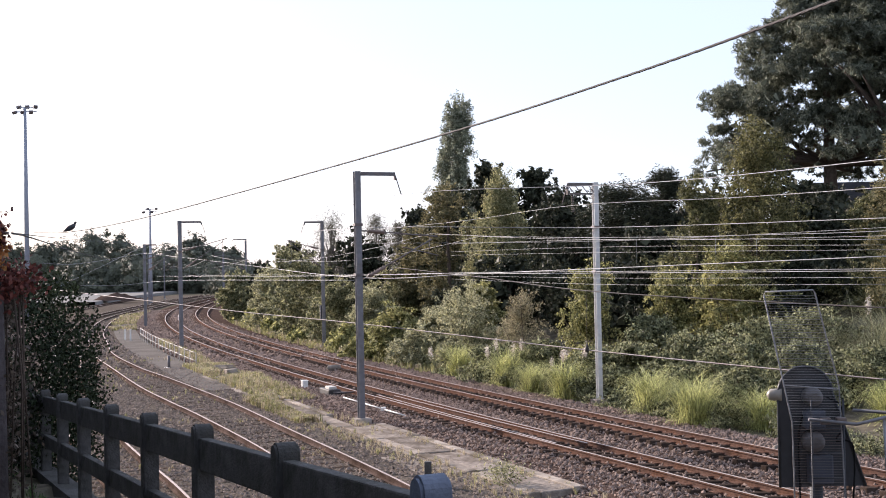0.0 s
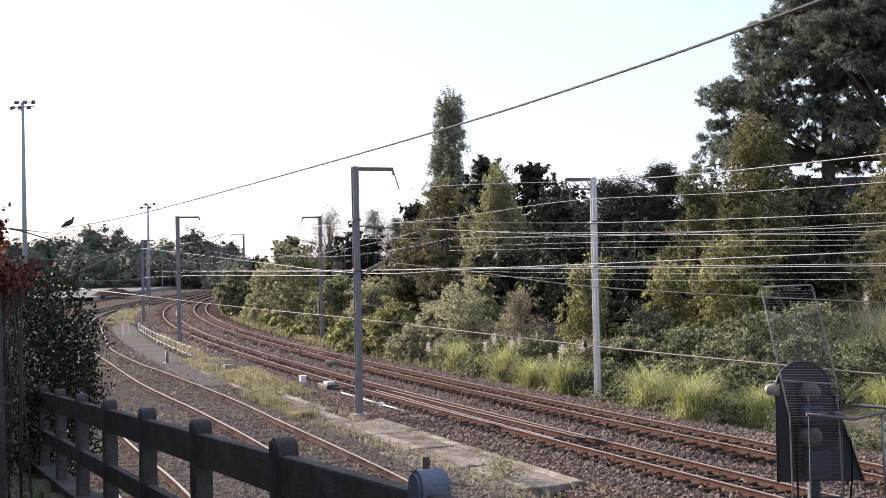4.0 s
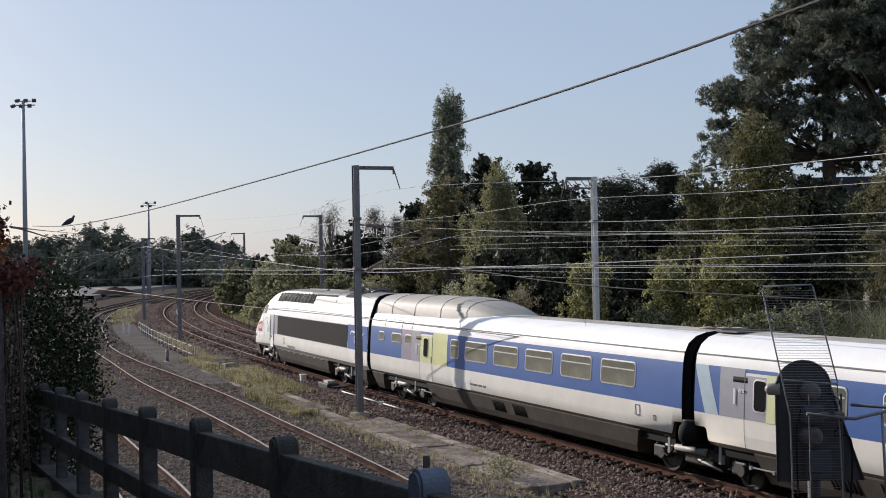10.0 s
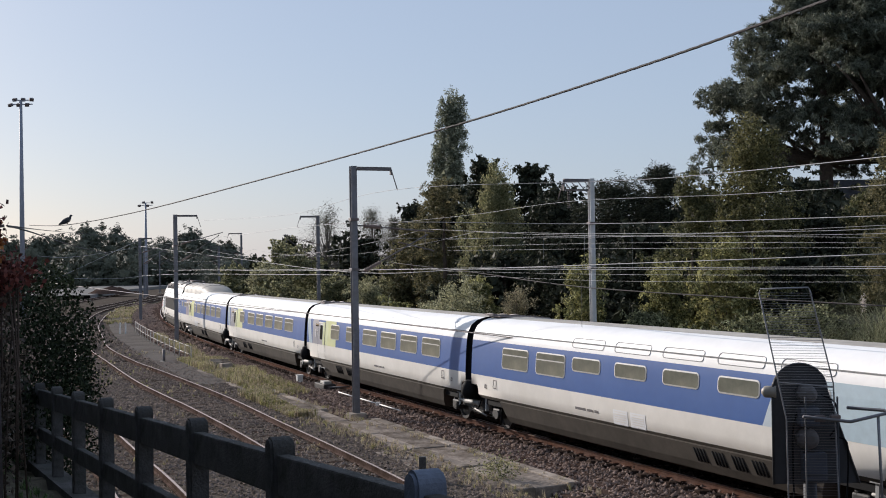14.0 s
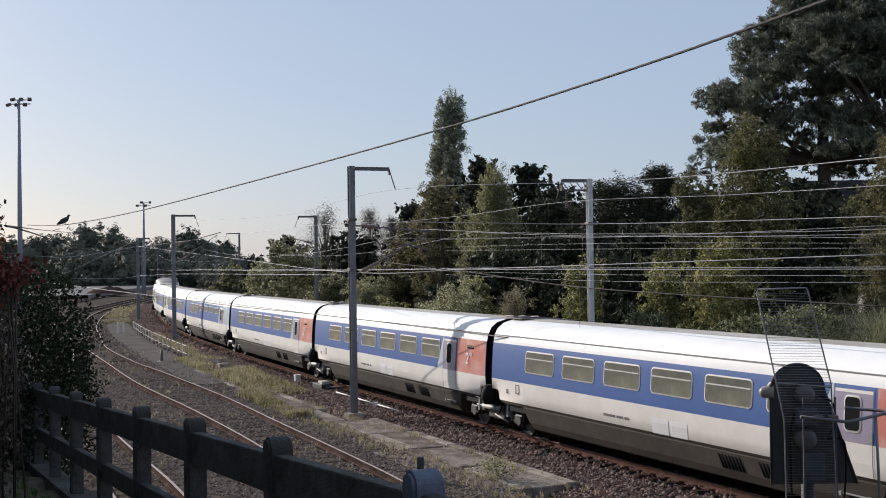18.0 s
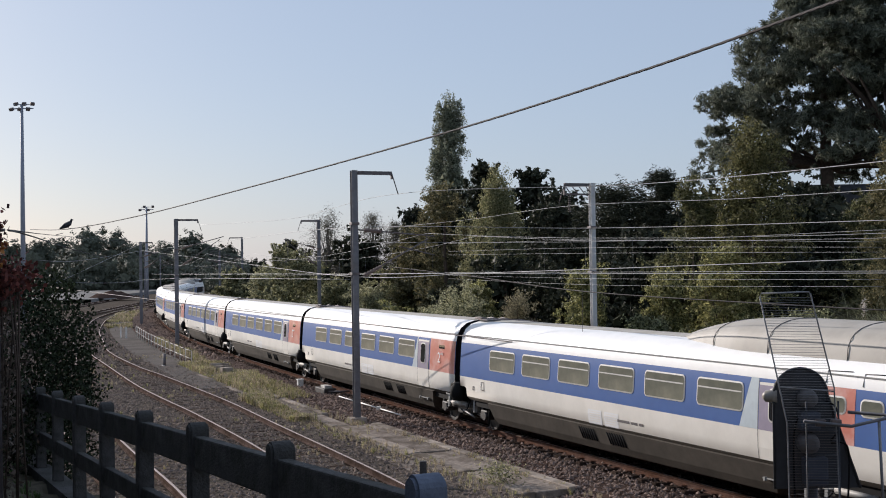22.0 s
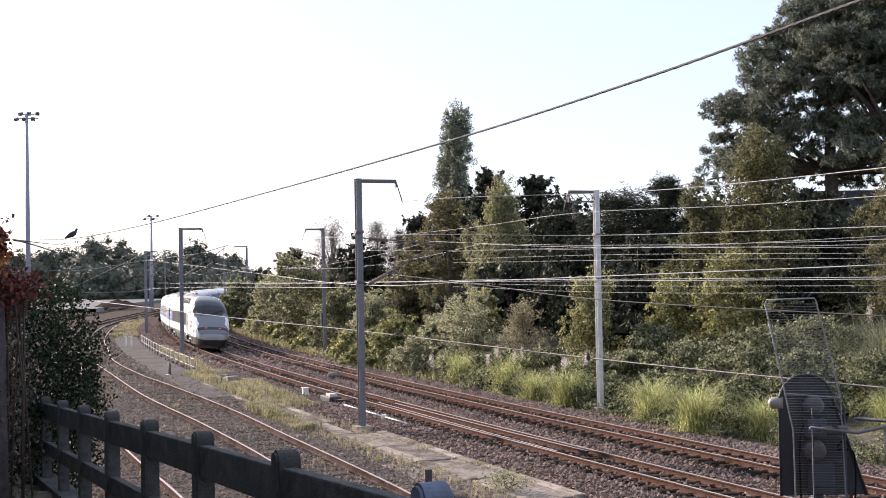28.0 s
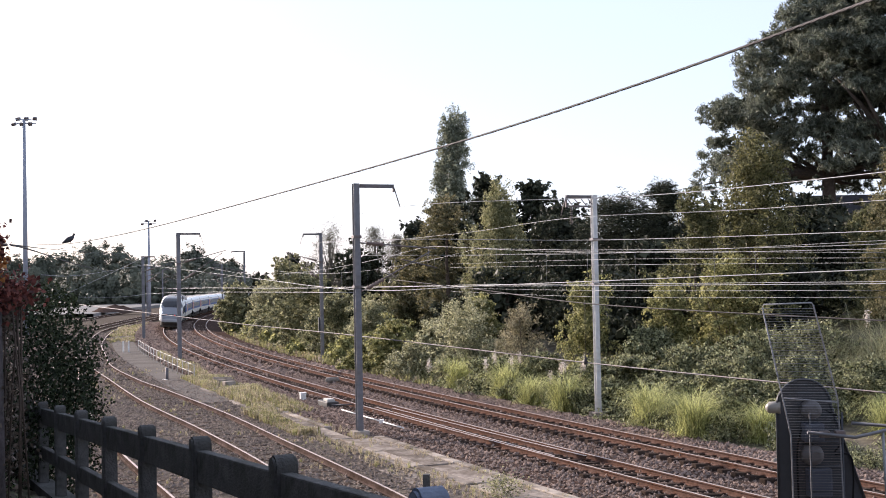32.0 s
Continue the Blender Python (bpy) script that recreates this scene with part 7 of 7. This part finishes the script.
def ballast_stones():
    """Loose stones where the camera looks down on the beds."""
    rng = np.random.default_rng(31)

    def stones(name, label, mat, n, spot, size):
        S, O, Z = spot(n)
        a = A0 - S / RADIUS
        x, y = CX + (RADIUS + O) * np.cos(a), CY + (RADIUS + O) * np.sin(a)
        c = np.stack([x, y, Z], axis=1)
        s = size * rng.uniform(0.5, 1.3, (n, 1, 1)) * rng.uniform(0.65, 1.25, (n, 6, 1))
        d = np.array([[1, 0, 0], [0, 1, 0], [-1, 0, 0], [0, -1, 0], [0, 0, 1], [0, 0, -1]], dtype=float)[None] + rng.normal(0, 0.25, (n, 6, 3))
        ang = rng.uniform(0, 6.28, n)
        ca, sa = np.cos(ang)[:, None], np.sin(ang)[:, None]
        d = np.stack([d[:, :, 0] * ca - d[:, :, 1] * sa, d[:, :, 0] * sa + d[:, :, 1] * ca, d[:, :, 2]], axis=2)
        v = (c[:, None] + d * s).reshape(-1, 3)
        tri = np.array([[0, 1, 4], [1, 2, 4], [2, 3, 4], [3, 0, 4]])
        f = (np.arange(n)[:, None, None] * 6 + tri[None]).reshape(-1)
        me = bpy.data.meshes.new(name)
        me.vertices.add(len(v))
        me.vertices.foreach_set("co", v.astype(np.float32).ravel())
        me.loops.add(len(f))
        me.loops.foreach_set("vertex_index", f.astype(np.int32))
        me.polygons.add(len(f) // 3)
        me.polygons.foreach_set("loop_start", np.arange(0, len(f), 3, dtype=np.int32))
        me.materials.append(M[mat])
        me.update(calc_edges=True)
        tagged(part(name, me, None), label, "stones", kind="stuff")

    px = np.array([b[0] for b in BED[::-1]])
    pz = np.array([b[1] for b in BED[::-1]])

    def bed(n):
        S = rng.uniform(-19, 34, n)
        O = rng.uniform(-7.1, 3.55, n)
        inside = (np.abs(O) < 0.7) | (np.abs(O + SPACING) < 0.7)
        return S, O, np.interp(O, px, pz) + rng.normal(0.006, 0.028, n) - 0.035 * inside

    def yard(n):
        S = rng.uniform(-14, 34, n)
        O = rng.uniform(4.75, 15.5, n)
        return S, O, np.full(n, -0.2) + rng.normal(0.0, 0.015, n)
    def bend(n):
        S = 34 + 116 * rng.uniform(0, 1, n) ** 1.35
        O = rng.uniform(-6.1, 3.6, n)
        inside = (np.abs(O) < 0.7) | (np.abs(O + SPACING) < 0.7)
        return S, O, np.interp(O, px, pz) + rng.normal(0.01, 0.03, n) - 0.06 * inside
    stones("bend_stones", "dark brown ballast stones round the bend", "stone", 17000, bend, 0.11)
    def sidings(n):
        S = rng.uniform(34, 110, n)
        O = rng.uniform(5.9, 20.0, n)
        return S, O, np.full(n, -0.2) + rng.normal(0.0, 0.02, n)
    stones("gravel_stones", "coarse brown gravel of the far sidings", "stone_grey", 13000, sidings, 0.10)
    stones("ballast_stones", "brown and grey crushed ballast stones", "stone", 62000, bed, 0.052)
    stones("siding_stones", "grey-brown gravel stones of the sidings", "stone_grey", 38000, yard, 0.046)


plants()
low_brambles()
pampas_grass()
grass()
ballast_stones()


# ---- hedge, creeper and pole beside the path ----
def hedge():
    rng = np.random.default_rng(61)
    t = thing("hedge", "dark green leafy hedge overhanging the concrete fence", "hedge", "", pose(-6.85, 17.2, 3.6))
    n = 50000
    d = unit(rng, n)
    d = d / (np.abs(d) ** 2.6).sum(axis=1, keepdims=True) ** (1 / 2.6)
    wob = np.array([0.94 + 0.16 * noise.noise((v[0] * 3.1, v[1] * 3.1, v[2] * 3.1)) + 0.06 * noise.noise((v[0] * 9, v[1] * 9, v[2] * 9)) for v in d])
    P = d * wob[:, None] * (1 - 0.30 * rng.uniform(0, 1, n) ** 1.6)[:, None] * np.array([1.95, 2.5, 1.85])
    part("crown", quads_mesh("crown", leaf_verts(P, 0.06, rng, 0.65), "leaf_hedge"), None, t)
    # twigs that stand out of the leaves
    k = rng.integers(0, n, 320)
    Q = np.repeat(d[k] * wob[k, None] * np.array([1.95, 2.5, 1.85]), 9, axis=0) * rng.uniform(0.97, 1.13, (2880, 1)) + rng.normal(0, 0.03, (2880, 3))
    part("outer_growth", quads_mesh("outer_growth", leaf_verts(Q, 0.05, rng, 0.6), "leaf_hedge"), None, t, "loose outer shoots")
    bm = bmesh.new()
    for c in P[:26]:
        tube(bm, [(c[0] * 0.3, c[1] * 0.3, -2.6), (c[0] * 0.6, c[1] * 0.6, c[2] * 0.4 - 0.5), tuple(c * 0.9)], [0.04, 0.028, 0.01], 6)
    part("branchwork", bm, "bark", t)


hedge()


def pole_with_creeper():
    t = thing("utility_pole", "old dark wooden pole overgrown with creeper", "pole", "", pose(-3.58, 9.6, ground_height(-3.58, 9.6)))
    zt = 5.64 - ground_height(-3.58, 9.6)
    part("shaft", bm_tube([(0, 0, -0.4), (0.0, 0, zt * 0.5), (0, 0, zt)], [0.13, 0.115, 0.10], 14), "old_wood", t)
    part("bracket", bm_tube([(0.05, 0, zt - 0.1), (0.16, 0, zt - 0.09)], 0.012, 8), "dark_steel", t)
    rng = np.random.default_rng(62)
    c = thing("creeper", "creeper with red and orange autumn leaves on the pole", "climbing plant", "", pose(-3.5, 9.7, 5.0))
    P = rng.normal(0, 1, (760, 3)) * np.array([0.11, 0.15, 0.085]) + np.array([0.06, -0.05, 0.16])
    part("red_leaves", quads_mesh("red_leaves", leaf_verts(P, 0.05, rng, 0.7), "leaf_red"), None, c, "dark red leaves")
    P = rng.normal(0, 1, (420, 3)) * np.array([0.055, 0.05, 0.07]) + np.array([-0.04, -0.16, 0.40])
    part("orange_leaves", quads_mesh("orange_leaves", leaf_verts(P, 0.05, rng, 0.7), "leaf_orange"), None, c, "orange leaves")
    P = rng.normal(0, 1, (420, 3)) * np.array([0.06, 0.05, 0.07]) + np.array([-0.03, -0.16, 0.54])
    part("red_leaves", quads_mesh("red_leaves", leaf_verts(P, 0.05, rng, 0.7), "leaf_red"), None, c, "dark red leaves")
    P = rng.normal(0, 1, (1500, 3)) * np.array([0.075, 0.12, 0.55]) + np.array([-0.02, 0.1, -0.7])
    P[:, 2] = np.minimum(P[:, 2], 0.15 - 0.3 * rng.uniform(0, 1, len(P)))
    part("dark_leaves", quads_mesh("dark_leaves", leaf_verts(P, 0.05, rng, 0.5, 0.8), "withered"), None, c, "withered brown leaves")
    bm = bmesh.new()
    for k in range(14):
        a = rng.uniform(-0.14, 0.16)
        tube(bm, [(a, rng.uniform(-0.12, 0.1), 0.2), (a + rng.normal(0, 0.05), rng.uniform(-0.15, 0.1), -0.6), (a + rng.normal(0, 0.06), 0, -1.7)], 0.008, 5)
    part("vine_growth", bm, "bark", c)


pole_with_creeper()


# ---- the railway signal seen from behind, with its guarded ladder ----
def signal():
    t = thing("railway_signal", "back of a black railway signal with wire guard and platform", "railway signal", "", pose(4.45, 14.8, 0.0))
    z1, w, c = 3.92, 0.33, -0.09
    bm = bmesh.new()
    out = [(c - w, 2.46), (c - w, z1 - w)] + [(c - w * math.cos(math.pi * k / 14), z1 - w + w * math.sin(math.pi * k / 14)) for k in range(1, 14)] + [(c + w, z1 - w), (0.62, 2.46)]
    f = bm.faces.new([bm.verts.new((x, 0.0, z)) for x, z in out])
    e = bmesh.ops.extrude_face_region(bm, geom=[f])
    bmesh.ops.translate(bm, vec=(0, 0.05, 0), verts=[v for v in e["geom"] if isinstance(v, bmesh.types.BMVert)])
    bmesh.ops.recalc_face_normals(bm, faces=bm.faces[:])
    part("target_board", bm, "signal_black", t, "black board with a rounded top")
    rim = bmesh.new()
    tube(rim, [(x, -0.01, z) for x, z in out], 0.016, 6)
    part("rim", rim, "signal_grey", t)
    for x, z, r in ((-0.03, 3.56, 0.115), (-0.03, 3.02, 0.13)):
        bm = tube(bmesh.new(), [(x, -0.02, z), (x, -0.12, z), (x, -0.20, z), (x, -0.235, z)], [r, r, r * 0.86, r * 0.4], 18)
        part("lamp_housing", bm, "lamp_pod", t, "pale grey-brown round lamp housing")
    part("junction_box", bm_box(-0.14, -0.20, 3.18, 0.10, -0.01, 3.40, bevel=0.025), "pod_blue", t, "blue-grey connection box under the lamp")
    part("junction_box", bm_box(-0.10, -0.20, 2.52, 0.18, -0.01, 2.86, bevel=0.025), "pod_blue", t, "blue-grey connection box under the lamp")
    for pts in ([(0.14, -0.1, 3.55), (0.30, -0.12, 3.45), (0.33, -0.12, 3.2), (0.24, -0.1, 3.05)], [(0.24, -0.1, 3.02), (0.42, -0.12, 3.0), (0.45, -0.12, 2.7), (0.42, -0.1, 2.2)], [(-0.1, -0.05, 3.4), (-0.2, -0.08, 3.1), (-0.2, -0.08, 2.3)]):
        part("signal_cable", bm_tube(through_points(pts, 5), 0.012, 6), "rubber", t)
    for x in (0.02, 0.20):
        part("clamp", bm_box(x - 0.07, -0.50, 3.27, x + 0.05, -0.42, 3.35, bevel=0.015), "dark_steel", t)
    part("lamp_hood", tube(bmesh.new(), [(-0.53, 0.06, z1 - 0.34), (-0.50, 0.04, z1 - 0.34), (-0.43, 0.02, z1 - 0.34), (-0.37, 0.0, z1 - 0.34)], [0.03, 0.07, 0.075, 0.075], 14), "lamp_hood", t, "beige round lamp hood")
    part("column", bm_tube([(0.08, 0.2, -0.4), (0.08, 0.2, 3.3)], 0.08, 14), "signal_grey", t)
    for x in (-0.12, 0.26):
        part("ladder_rail", bm_tube([(x, -0.34, -0.3), (x, -0.34, 3.55)], 0.012, 8), "signal_grey", t)
    rung = finish(bm_tube([(-0.12, -0.34, 0), (0.26, -0.34, 0)], 0.012, 6), "rung", "signal_grey")
    for k in range(11):
        part("rung", rung, None, t, m=pose(0, 0, 0.3 + 0.29 * k))
    # leaning wire guard
    g = part("guard_frame", tube(bmesh.new(), [(-0.36, -0.42, 1.9), (-0.38, -0.45, 3.3), (-0.69, -0.5, 4.80), (-0.675, -0.5, 4.845), (-0.11, -0.5, 4.855), (-0.09, -0.5, 4.82), (0.18, -0.45, 3.72), (0.21, -0.42, 3.1), (0.24, -0.42, 1.9)], 0.009, 8, caps=False), "guard", t, "grey steel wire guard frame")

    def edge(z, left):
        zs = [1.9, 3.3, 4.80] if left else [1.9, 3.1, 3.72, 4.82]
        xs = [-0.36, -0.38, -0.69] if left else [0.24, 0.21, 0.18, -0.09]
        return float(np.interp(z, zs, xs))
    for k in range(78):
        z = 4.80 - 0.031 * k
        part("guard_wire", bm_tube([(edge(z, True), -0.46, z), (edge(z, False), -0.46, z - 0.015)], 0.0024, 5), "guard" if z > 3.25 else "dark_steel", g)
    part("guard_bar", bm_tube([(edge(3.72, True), -0.47, 3.74), (edge(3.72, False), -0.47, 3.68)], 0.009, 6), "guard", g)
    bm = tube(bmesh.new(), [(-0.2, -0.5, 3.34), (0.36, -0.5, 3.27), (0.82, -0.45, 3.36)], 0.02, 8)
    tube(bm, [(0.42, -0.2, 3.40), (0.86, -0.2, 3.36), (0.84, -0.5, 3.36)], 0.02, 8)
    part("handrail", bm, "galvanised", t, "grey steel platform handrail")
    part("rail_post", bm_tube([(0.70, -0.45, 3.35), (0.74, -0.45, 2.1)], 0.018, 8), "guard", t)
    part("platform", bm_box(-0.35, -1.0, 2.13, 0.8, -0.1, 2.17), "dark_steel", t, "dark steel service platform")


signal()


# ---- small railway furniture ----
def railing():
    t = thing("railing", "dirty white-painted steel railing beside the service path", "railing", "", None)
    post = finish(bm_tube([(0, 0, -0.3), (0, 0, 1.02)], 0.026, 8), "post", "railing_paint")
    line = [along(s, 4.2, -0.28) for s in np.arange(32, 69, 2.2)]
    for p in line:
        part("post", post, None, t, m=Matrix.Translation(p))
    for z in (1.0, 0.55):
        for a, b in zip(line, line[1:]):
            part("rail", bm_tube([a + Vector((0, 0, z)), b + Vector((0, 0, z))], 0.018, 6), "railing_paint", t)


railing()


def bollards():
    for x, y in ((-25.75, 100.0), (-26.3, 100.4)):
        t = thing("marker_post", "short white marker post on the service path", "marker post", "marker posts", pose(x, y, -0.2))
        part("shaft", bm_box(-0.06, -0.06, -0.2, 0.06, 0.06, 0.95, bevel=0.02), "white_paint", t)
    t = thing("stake", "dark weathered stake behind the fence", "stake", "", pose(-0.48, 30.6, -0.25))
    part("shaft", bm_box(-0.09, -0.09, -0.2, 0.09, 0.09, 0.62, bevel=0.02), "fence", t)
    t = thing("low_post", "dark steel post at the end of the railing", "post", "", pose(-15.9, 70.2, -0.3))
    part("shaft", bm_tube([(0, 0, -0.2), (0, 0, 0.8)], 0.09, 8), "dark_steel", t)
    part("cap", bm_box(-0.28, -0.16, 0.0, 0.05, 0.16, 0.14, bevel=0.03), "white_paint", t)


bollards()


def point_machine():
    p = along(14.6, 2.0)
    t = thing("point_machine", "dark point machine with a white cover beside the near track", "point machine", "", Matrix.Translation((p.x + 0.6, p.y, -0.14)) @ pose(0, 0, 0, 0, 0, heading(14)))
    part("casing", bm_box(-0.9, -0.25, -0.1, 0.55, 0.3, 0.22, bevel=0.04), "running_gear", t)
    part("cover", bm_box(-0.65, -0.14, 0.18, 0.0, 0.2, 0.33, bevel=0.03), "railing_paint", t, "pale painted cover")
    part("crank", bm_tube([(-0.9, 0.1, 0.1), (-1.3, -0.4, 0.12), (-1.5, -0.9, 0.14)], 0.035, 8), "dark_steel", t)
    p = along(18.0, 2.55)
    t = thing("cable_box", "small white cable box in the weeds", "cable box", "", Matrix.Translation((p.x + 0.95, p.y, -0.28)) @ pose(0, 0, 0, 0, 0, heading(17)))
    part("casing", bm_box(-0.13, -0.13, -0.1, 0.13, 0.13, 0.42, bevel=0.03), "white_paint", t)
    part("lid", bm_box(-0.15, -0.15, 0.42, 0.15, 0.15, 0.46, bevel=0.01), "white_paint", t)
    a, b = along(11.4, 1.75, -0.03), along(4.0, 1.75, -0.03)
    t = thing("point_rod", "white-painted point rod lying beside the near rail", "point rod")
    for k in range(3):
        part("rod", bm_tube([a.lerp(b, k / 3 + 0.01), a.lerp(b, (k + 1) / 3 - 0.012)], 0.024, 8), "white_paint", t)
    part("joint", bm_box(-0.09, -0.09, -0.07, 0.09, 0.09, 0.07, bevel=0.02, m=Matrix.Translation(a.lerp(b, 0.67))), "white_paint", t)
    for k in range(3):
        p = along(27.0 + k * 1.5, 3.2 - 0.1 * k)
        t = thing("concrete_block", "pale concrete cable-trough block in the weeds", "concrete block", "concrete blocks", Matrix.Translation((p.x, p.y, -0.08)) @ pose(0, 0, 0, 4 * k - 3, 3, heading(27) + 20 * k))
        part("block", bm_box(-0.45, -0.28, -0.15, 0.45, 0.28, 0.2, bevel=0.03), "concrete", t)
    p = along(26.5, -2.3)
    t = thing("track_magnet", "pale round signal balise between the two tracks", "track device", "", Matrix.Translation((p.x, p.y, -0.2)))
    part("casing", tube(bmesh.new(), [(-0.35, 0, 0.08), (-0.3, 0, 0.15), (0.3, 0, 0.15), (0.36, 0, 0.08)], [0.1, 0.17, 0.17, 0.08], 10), "concrete", t)
    t = thing("marker_stone", "pale rounded marker stone at the ballast edge", "marker stone", "", pose(9.65, 35.7, -0.42))
    part("stone", bm_tube([(0, 0, -0.1), (0, 0, 0.06), (0, 0, 0.16), (0, 0, 0.23), (0, 0, 0.26)], [0.11, 0.13, 0.125, 0.085, 0.02], 12), "concrete", t)
    # flangeway plates of the points between the near rails
    for off in (0.55, -0.5):
        pts = [along(-5 + k * 2, off - 0.02 * k * (1 if off > 0 else -1), 0.03 if off > 0 else -0.05) for k in range(9)]
        part("switch_blade", rail_mesh(pts, "polished"), None, NEAR_TRACK, "worn steel switch blade")


point_machine()


def floodlight_mast(x, y, height, label, heads):
    t = thing("floodlight_mast", label, "floodlight mast", "floodlight masts", pose(x, y, ground_height(x, y)))
    part("shaft", bm_tube([(0, 0, -0.5), (0, 0, height * 0.5), (0, 0, height)], [0.32, 0.26, 0.17], 12), "blue_steel", t)
    part("crossbar", bm_box(-1.35, -0.06, height - 0.5, 1.35, 0.06, height - 0.38), "blue_steel", t)
    part("crossbar", bm_box(-0.9, -0.06, height - 0.02, 0.9, 0.06, height + 0.08), "blue_steel", t)
    head = finish(bm_box(-0.24, -0.18, -0.2, 0.24, 0.22, 0.16, bevel=0.05), "lamp_head", "dark_steel")
    for k in range(heads):
        a = (k - (heads - 1) / 2)
        part("lamp_head", head, None, t, m=pose(a * 2.4 / (heads - 1), 0.1 * (k % 2), height + (0.12 if k % 2 else -0.5), 25, 0, a * 12))


floodlight_mast(-47.8, 140.0, 25.0, "tall grey floodlight mast over the goods yard", 6)
floodlight_mast(-55.2, 230.0, 17.8, "distant grey floodlight mast over the goods yard", 4)


def house():
    z = 7.0
    t = thing("house", "rendered house with a dark roof glimpsed behind the pines", "house", "", pose(33.0, 97, z))
    part("wall", bm_box(-3.5, -3, -3, 3.5, 3, 2.4), "render_wall", t)
    bm = bmesh.new()
    bm.faces.new([bm.verts.new(p) for p in ((-3.8, -3.3, 2.4), (3.8, -3.3, 2.4), (3.8, 0, 4.4), (-3.8, 0, 4.4))])
    bm.faces.new([bm.verts.new(p) for p in ((-3.8, 0, 4.4), (3.8, 0, 4.4), (3.8, 3.3, 2.4), (-3.8, 3.3, 2.4))])
    bmesh.ops.solidify(bm, geom=bm.faces[:], thickness=0.15)
    part("roof", bm, "brick_red", t)
    part("window", bm_box(-1.2, -3.04, 0.2, -0.2, -2.98, 1.4), "windscreen", t)


house()


def spoil_heap():
    rng = np.random.default_rng(77)
    rows = [[(-63 + 4.6 * math.cos(math.radians(15 * j)) * (1 - i / 6), 235 + 3.6 * math.sin(math.radians(15 * j)) * (1 - i / 6), 0.4 + 1.4 * (i / 6) ** 0.8 + rng.normal(0, 0.08)) for j in range(25)] for i in range(7)]
    tagged(part("gravel_mound", grid_mesh(rows), "ballast"), "dark heap of gravel on the yard apron", "heap")


spoil_heap()


# ---- motion ----
# seconds and how far the train's tip has come along the line
TIP = [(0, -78), (1, -67.2), (2, -56.4), (3, -45.6), (4, -34.8), (5, -24.1), (6, -13.5), (7, -2.75), (8, 8.0), (9, 19.42), (10, 31.05), (11, 43.05), (12, 55.2), (13, 67.65), (14, 80.3), (15, 93.4), (16, 106.95), (17, 120.75), (18, 134.75), (19, 148.95), (20, 163.4), (21, 178.3), (22, 193.4), (23, 208.84), (24, 224.7), (25, 241.1), (26, 257.4), (27, 273.7), (28, 289.8), (29, 305.0), (30, 320.0), (31, 335.2), (32, 350.6)]


def car_pose(s, turn):
    p = (along(s - 7.0, 0.0) + along(s + 7.0, 0.0)) / 2
    return Matrix.Translation(p) @ pose(0, 0, 0, 0, 0, heading(s)) @ pose(0, 0, 0, 3.2, 0, 0) @ pose(0, 0, 0, 0, 0, turn)


# seconds and how far the wind leans the tall poplar, in degrees
WIND = [(0, 1.5), (2, 0.2), (4, -0.9), (6, -2.0), (8, -0.3), (10, -1.3), (12, 0.8), (14, 0.6), (17, 0.9), (19, 0.3), (21, -0.8), (23, -0.5), (25, -1.0), (26.5, 0.1), (28, 0.6), (29, 0.9), (30, -0.3), (31, 0.1), (32, 0.4)]


def motions():
    tree = SWAYING["poplar"]
    walk(tree, [(t, tree.matrix_basis @ pose(0, 0, 0, 0, a, 0)) for t, a in WIND])
    for car, back, turn in TRAIN:
        walk(car, [(t, car_pose(s - back, turn)) for t, s in TIP])


motions()
